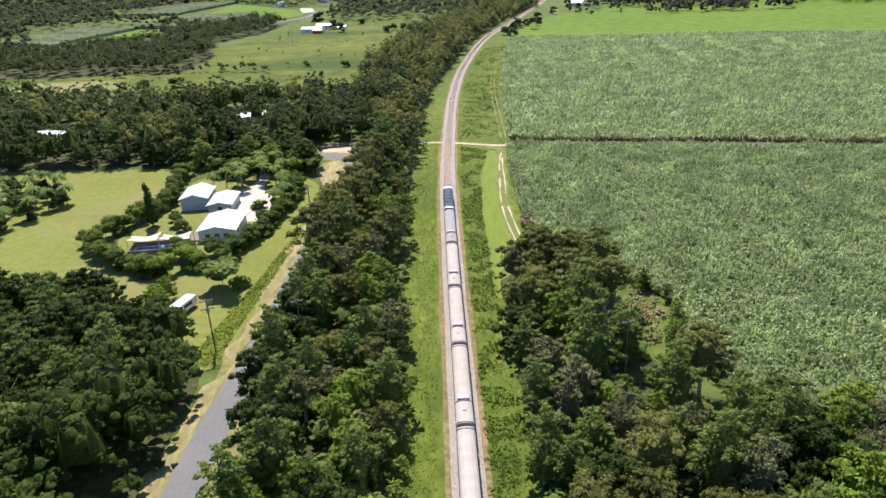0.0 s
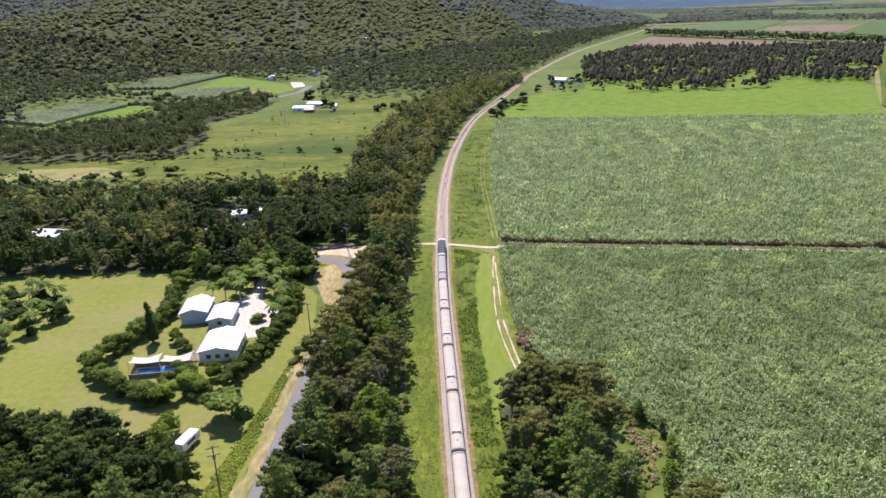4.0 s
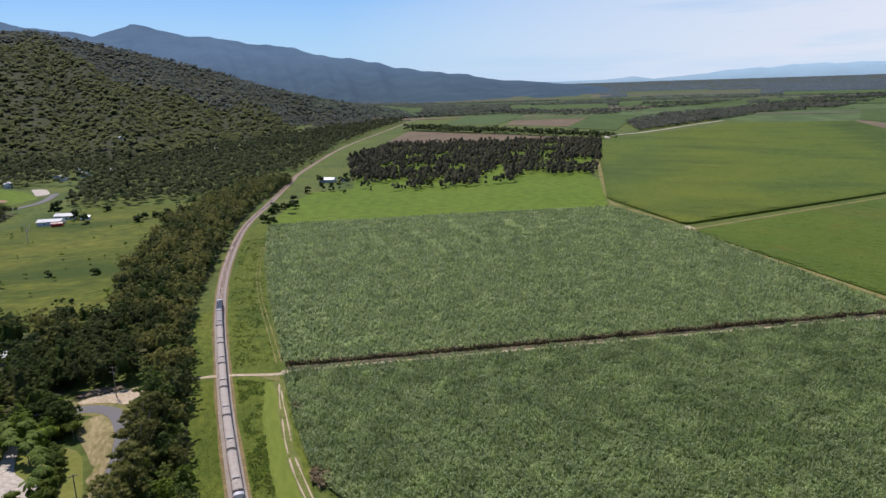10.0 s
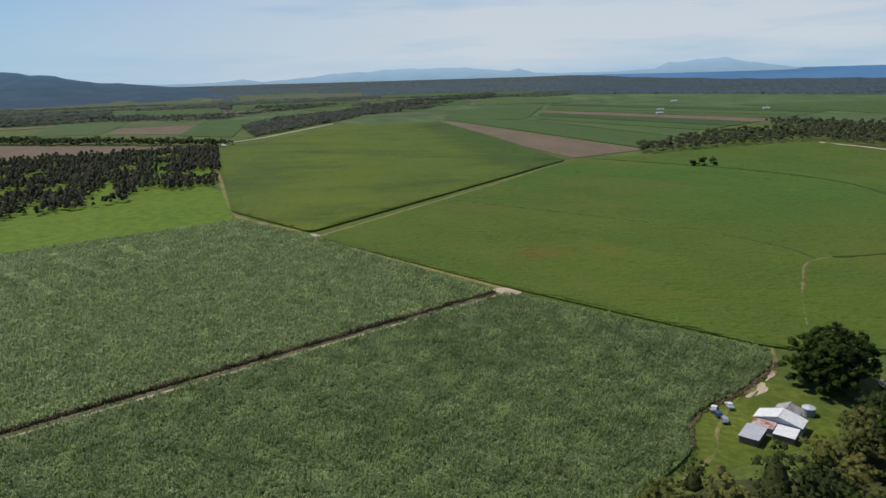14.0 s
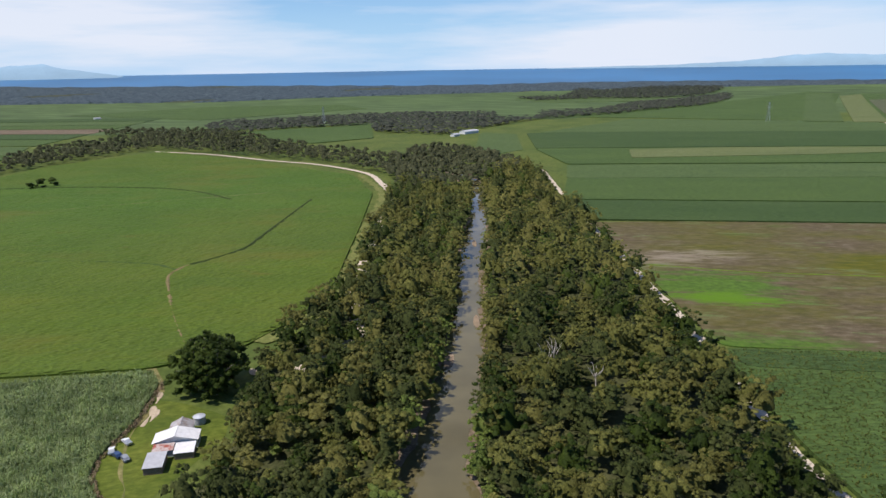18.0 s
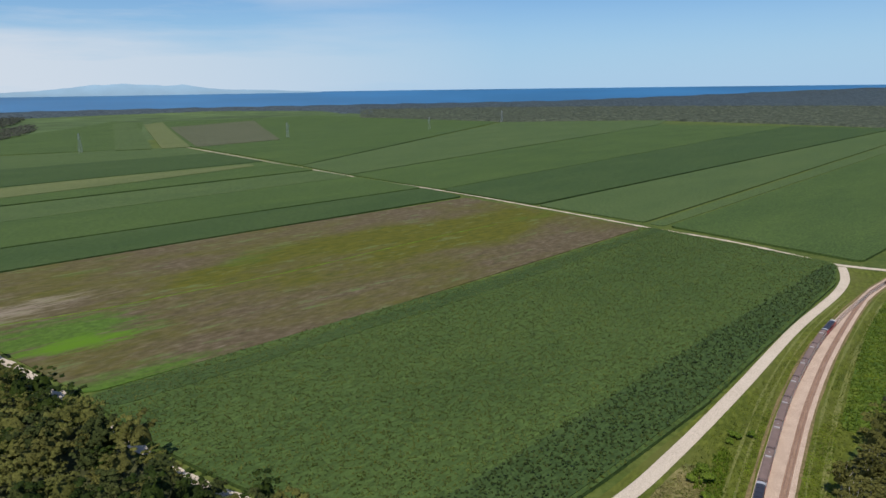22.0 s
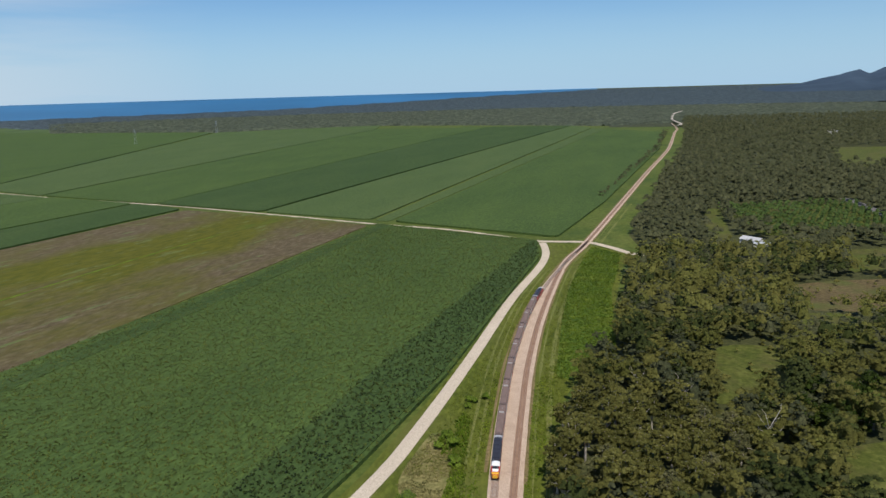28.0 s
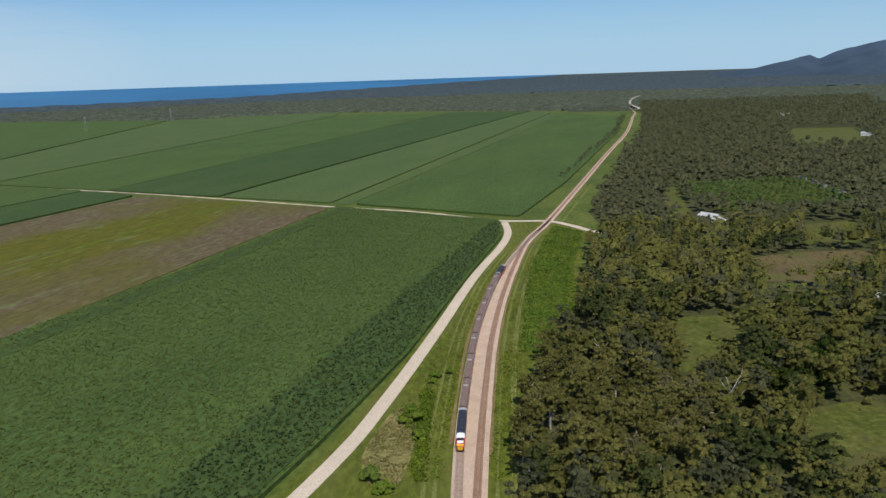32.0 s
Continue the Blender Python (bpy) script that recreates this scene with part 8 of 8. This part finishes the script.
def car(name, label, x, y, turn, paint, ute=False):
    root = new(name)
    root.matrix_basis = pose(x, y, 0.08, 0, 0, turn)
    prof = [(-2.3, 0.45), (2.3, 0.45), (2.35, 0.8), (1.2, 0.95), (0.6, 1.5), (-0.5 if ute else -1.6, 1.52), (-0.7 if ute else -2.1, 0.98), (-2.35, 0.95)]
    part("body", loft([[(sx, py, pz) for py, pz in prof] for sx in (-0.86, 0.86)]), paint, root)
    part("windscreen", loft([[(sx, py, pz) for py, pz in ((1.22, 1.0), (0.66, 1.47), (0.6, 1.45), (1.15, 0.98))] for sx in (-0.74, 0.74)]), M["glass"], root)
    if ute:
        part("tray", boxed(-0.95, 0.95, -2.6, -0.85, 0.85, 1.15, 0.03), M["steel"], root)
    for sx in (-1, 1):
        part("side_window", boxed(*sorted((sx * 0.86, sx * 0.885)), -0.4 if ute else -1.5, 0.55, 1.02, 1.42), M["glass"], root)
        part("headlight", boxed(sx * 0.6 - 0.15, sx * 0.6 + 0.15, 2.3, 2.37, 0.65, 0.8), M["acbox"], root)
        for wy in (-1.4, 1.4):
            bm = cylinder(0.34, 0.34, -0.1, 0.1, 14)
            bmesh.ops.transform(bm, matrix=Matrix.Translation((sx * 0.8, wy, 0.34)) @ Matrix.Rotation(radians(90), 4, "Y"), verts=bm.verts)
            part("wheel", bm, M["black"], root)
    return tagged(root, label, "car", "cars in the farm yard")


car("pickup", "white pickup parked on the farm yard grass", 217.5, 64, -55, M["carwhite"], True)
car("car", "dark blue car parked on the farm yard grass", 209.6, 65.2, -50, M["carblue"])
car("car", "grey-blue car parked on the farm yard grass", 207, 62.2, -60, M["cargrey"])
car("pickup", "pale old pickup at the edge of the cane", 212.5, 67.3, -80, M["carwhite"], True)


def pole(x, y, h, turn, label="weathered timber power pole with crossarms", arms=2):
    root = new("power_pole")
    root.matrix_basis = pose(x, y, float(land(x, y)), 0, 0, turn)
    part("post", cylinder(0.17, 0.12, -0.3, h, 10), M["pole"], root)
    for k in range(arms):
        a = part("crossarm", boxed(-1.2, 1.2, -0.08, 0.08, h - 0.5 - k * 1.6, h - 0.34 - k * 1.6), M["timber"], root)
        for px in (-1.05, -0.4, 0.4, 1.05):
            part("insulator", cylinder(0.06, 0.05, h - 0.34 - k * 1.6, h - 0.1 - k * 1.6, 8, px, 0), M["acbox"], a)
    if arms > 1:
        part("transformer", boxed(-0.3, 0.3, 0.15, 0.6, h - 3.0, h - 2.2, 0.05), M["steel"], root)
    return tagged(root, label, "power pole", "power poles")


pole(-43, 113, 11, 20)
pole(-35, 178, 10.5, 10, arms=1)
pole(-31, 249, 11, -30)
pole(29.5, 99.5, 10.4, 15, "pale power pole among dark trees", 1)
pole(-27, 114, 9.6, 15, "pale power pole among dark trees", 1)


def pylon(x, y, h):
    root = new("transmission_tower")
    root.matrix_basis = pose(x, y, float(land(x, y)), 0, 0, 30)
    v, f = [], []
    for sx, sy in ((-1, -1), (1, -1), (1, 1), (-1, 1)):
        limb(v, f, (sx * 3.2, sy * 3.2, 0), (sx * 0.7, sy * 0.7, h), 0.22, 0.15, 4)
    for k in range(6):
        z0, z1 = h * k / 6, h * (k + 1) / 6
        w0, w1 = 3.2 - 2.5 * k / 6, 3.2 - 2.5 * (k + 1) / 6
        for a, b in (((-1, -1), (1, -1)), ((1, -1), (1, 1)), ((1, 1), (-1, 1)), ((-1, 1), (-1, -1))):
            limb(v, f, (a[0] * w0, a[1] * w0, z0), (b[0] * w1, b[1] * w1, z1), 0.1, 0.1, 4)
    mesh_from("lattice", v, f, M["steel"], root)
    for k in range(3):
        part("crossarm", boxed(-5 + k, 5 - k, -0.2, 0.2, h * (0.72 + 0.1 * k), h * (0.72 + 0.1 * k) + 0.35), M["steel"], root)
    tagged(root, "grey steel lattice transmission tower", "transmission tower", "transmission towers")


for px, py in ((1545, -38), (1270, -904), (1132, -1362), (937, -1725), (900, -2150)):
    pylon(px, py, 38)


# ---- garden plants ----
def bush(name, label, x, y, h, w, n, leaf, seed, size=0.4, category="bush"):
    r = np.random.default_rng(seed)
    root = new(name)
    root.location = (x, y, 0.05)
    v, f = [], []
    limb(v, f, (0, 0, -0.1), (0.1, 0, h * 0.5), 0.1, 0.05)
    mesh_from("stem", v, f, M["bark"], root)
    o = new("foliage", shape_mesh("foliage", *crown(make_blobs(r, h, w, 7, 0.1), n // 2, size, r), leaf))
    o.parent = root
    return tagged(root, label, category)


def palm(x, y, h, seed):
    r = np.random.default_rng(seed)
    root = new("palm_tree")
    root.location = (x, y, 0.05)
    v, f = [], []
    limb(v, f, (0, 0, -0.2), (0.3, 0.1, h), 0.16, 0.11, 8)
    mesh_from("trunk", v, f, M["bark"], root)
    for k in range(16):
        a, up = k * 2.4, r.uniform(0.1, 1.0)
        d = np.array([math.cos(a), math.sin(a)])
        pts = [(0.3 + d[0] * t * 2.7, 0.1 + d[1] * t * 2.7, h + up * t * 1.8 - t * t * 1.9) for t in np.linspace(0, 1, 6)]
        fv, ff = [], []
        for i, p in enumerate(pts):
            w = 0.55 * math.sin(math.pi * (i + 0.6) / 6.6)
            fv += [(p[0] - d[1] * w, p[1] + d[0] * w, p[2] - 0.18), p, (p[0] + d[1] * w, p[1] - d[0] * w, p[2] - 0.18)]
        for i in range(5):
            ff += [(i * 3, i * 3 + 1, i * 3 + 4, i * 3 + 3), (i * 3 + 1, i * 3 + 2, i * 3 + 5, i * 3 + 4)]
        mesh_from("frond", fv, ff, M["palm"], root)
    return tagged(root, "green palm tree in the garden", "palm", "garden palms")


HEDGE = [(-67, 147), (-71, 150), (-77, 153), (-83, 158), (-88, 164), (-90, 169), (-87, 175), (-85, 180), (-83, 186), (-81, 192), (-80, 198), (-81, 205), (-83, 212), (-84, 219), (-84, 226)]
for k, (x, y) in enumerate(spline(HEDGE, 2.7)):
    bush("hedge_bush", "dense green garden hedge bush", x + 0.6 * math.sin(k * 3), y, 5.0 + 1.0 * math.sin(k * 1.7), 6.2, 520, M["hedgeleaf"], 400 + k)
for k, (x, y) in enumerate(spline([(-52, 153), (-49, 163), (-46, 175), (-44, 188), (-43, 200), (-44, 210)], 2.8)):
    bush("hedge_bush", "dense green garden hedge bush", x, y, 4.5 + 0.9 * math.sin(k * 2.1), 5.6, 480, M["hedgeleaf"], 450 + k)
for k, (x, y, h, w) in enumerate(((-63, 157, 4.5, 6), (-60, 152, 5, 6.5), (-67, 155, 3, 4), (-56, 158, 3.5, 5), (-61, 181, 3, 4), (-72, 179, 3.6, 4), (-69, 175, 3.4, 3.8), (-64, 148, 5, 6), (-57, 150, 4, 5.5), (-52, 191, 2.2, 4.2), (-60, 218, 6, 7), (-66, 222, 6, 7.5), (-72, 224, 6, 7), (-48, 219, 6, 7), (-41, 221, 5, 5))):
    bush("garden_shrub", "rounded green garden shrub", x, y, h * 1.15, w * 1.15, 620, M["bush"] if k % 3 == 1 else M["hedgeleaf"], 480 + k, category="shrub")
cypress = new("cypress")
cypress.location = (-78.5, 180, 0.05)
cv, cf = [], []
limb(cv, cf, (0, 0, -0.2), (0, 0, 9), 0.25, 0.08)
mesh_from("trunk", cv, cf, M["bark"], cypress)
cb = [(0.3 * math.sin(k * 2), 0.3 * math.cos(k * 2.3), 1.6 + k * 1.05, 1.9 - 0.13 * k, 1.9 - 0.13 * k, 1.5) for k in range(10)]
cc = new("crown", shape_mesh("crown", *crown(cb, 700, 0.4, np.random.default_rng(499)), M["darkleaf"]))
cc.parent = cypress
tagged(cypress, "tall narrow dark green cypress on the lawn", "tree")
bush("bamboo_clump", "bright green bamboo-like palm clump", -48.5, 139, 7.0, 10.5, 1700, M["palm"], 498, 0.8, category="bamboo")
for k, (x, y, h) in enumerate(((-55, 213, 7), (-51, 210, 6.5), (-66, 209, 7), (-69, 206, 6.5), (-64, 214, 7), (-61, 207, 6.5), (-46.5, 187, 6.5), (-57, 218, 7.5), (-48, 206, 6), (-46, 200, 6.5), (-53, 222, 8), (-62, 212, 6.5), (-50, 215, 7), (-45, 194, 6), (-59, 224, 7.5), (-117, 190, 6.5), (-118, 210, 7), (-122, 202, 6), (-126, 208, 7), (-116, 198, 6.5), (-121, 184, 6), (-127, 194, 7), (-131, 201, 7.5), (-124, 214, 7), (-130, 218, 6.5), (-135, 210, 7), (-113, 203, 5.5), (-128, 186, 6.5), (-120, 177, 6))):
    palm(x, y, h, 500 + k)
for k, (x, y) in enumerate(((-113, 199), (-119, 206), (-118, 190), (-124, 198), (-130, 206), (-122, 181), (-128, 190), (-126, 214), (-134, 196), (-135, 215))):
    bush("garden_shrub", "dark green bush on the lawn", x, y, 5, 7, 520, M["darkleaf"], 530 + k, category="shrub")
for k, (x, y, h, w) in enumerate(((70, 602, 8, 9), (90, 628, 10, 10), (66, 592, 6, 8), (78, 612, 6, 7), (232, 668, 9, 8), (160, 752, 8, 8), (140, 765, 9, 9), (172, 780, 8, 8), (-88, 655, 9, 8), (-66, 690, 5, 8), (-107, 690, 13, 13), (-78, 628, 9, 8), (-33, 626, 6, 7), (-24, 630, 5, 8), (-15, 636, 6, 8), (-39, 622, 4, 6), (-171, 390, 5, 8), (-163, 401, 4.5, 7), (-143, 396, 6, 9), (-184, 386, 5, 8), (-79, 447, 3, 5), (-54, 440, 3.5, 6), (-37, 613, 5, 8), (-18, 622, 6, 9), (59, 538, 7, 9), (80, 588, 9, 9), (114, 694, 8, 8), (130, 703, 9, 6), (138, 695, 10, 6), (146, 697, 9, 6), (163, 734, 8, 8), (244, 865, 8, 7), (203, 801, 7, 6), (55, 556, 7, 9), (87, 609, 8, 8), (146, 673, 4, 4), (183, 781, 7, 6), (792, 276, 11, 12), (800, 266, 10, 12), (786, 284, 8, 9))):
    bush("paddock_tree", "single dark tree in the paddock", x, y, h, w, 420, M["darkleaf"], 540 + k, 0.8, "tree")
for k, (x, y, h, w) in enumerate(((16, -208, 3, 6), (18, -213, 2.4, 5), (20, -206, 2.2, 4), (11, -241, 2.2, 4.5), (6, -244, 2, 3.5), (12, -236, 1.6, 3), (14, -196, 3, 5), (26, -174, 3.5, 7), (22, -168, 3, 6))):
    bush("trackside_bush", "low green bush between road and railway", x, y, h, w, 420, M["bush"] if k != 7 else M["palm"], 560 + k, 0.45)


def dead_tree(x, y, h, seed):
    r = np.random.default_rng(seed)
    root = new("dead_tree")
    root.location = (x, y, 0)
    v, f = [], []
    limb(v, f, (0, 0, -0.2), (0.3, 0.2, h * 0.6), 0.32, 0.2)
    for k in range(7):
        a = k * 2.4
        s = Vector((0.3, 0.2, h * r.uniform(0.4, 0.6)))
        e = s + Vector((math.cos(a) * h * 0.2, math.sin(a) * h * 0.2, h * r.uniform(0.15, 0.4)))
        limb(v, f, s, e, 0.14, 0.06, 5)
        limb(v, f, e, e + Vector((math.cos(a + 1), math.sin(a + 1), 1.2)) * h * 0.07, 0.06, 0.02, 4)
    mesh_from("trunk", v, f, M["palebark"], root)
    return tagged(root, "bare pale dead tree with forked limbs", "tree")


for k, (x, y, h) in enumerate(((-109, 567, 16), (228, -82, 17), (238, -88, 15), (-62, -232, 17), (-82, -205, 16), (216, -96, 14), (-50, -246, 14))):
    dead_tree(x, y, h, 600 + k)


# ---- what moves ----
def motions():
    """The northbound train draws away along the line."""
    for k, o in enumerate(moving):
        rows = []
        for i in range(33):
            s = nose_at(i) - LONG / 2 - CAR * k
            rows.append((i, on_track(TRACK, RUN, s, k == 8)))
        walk(o, rows)


motions()
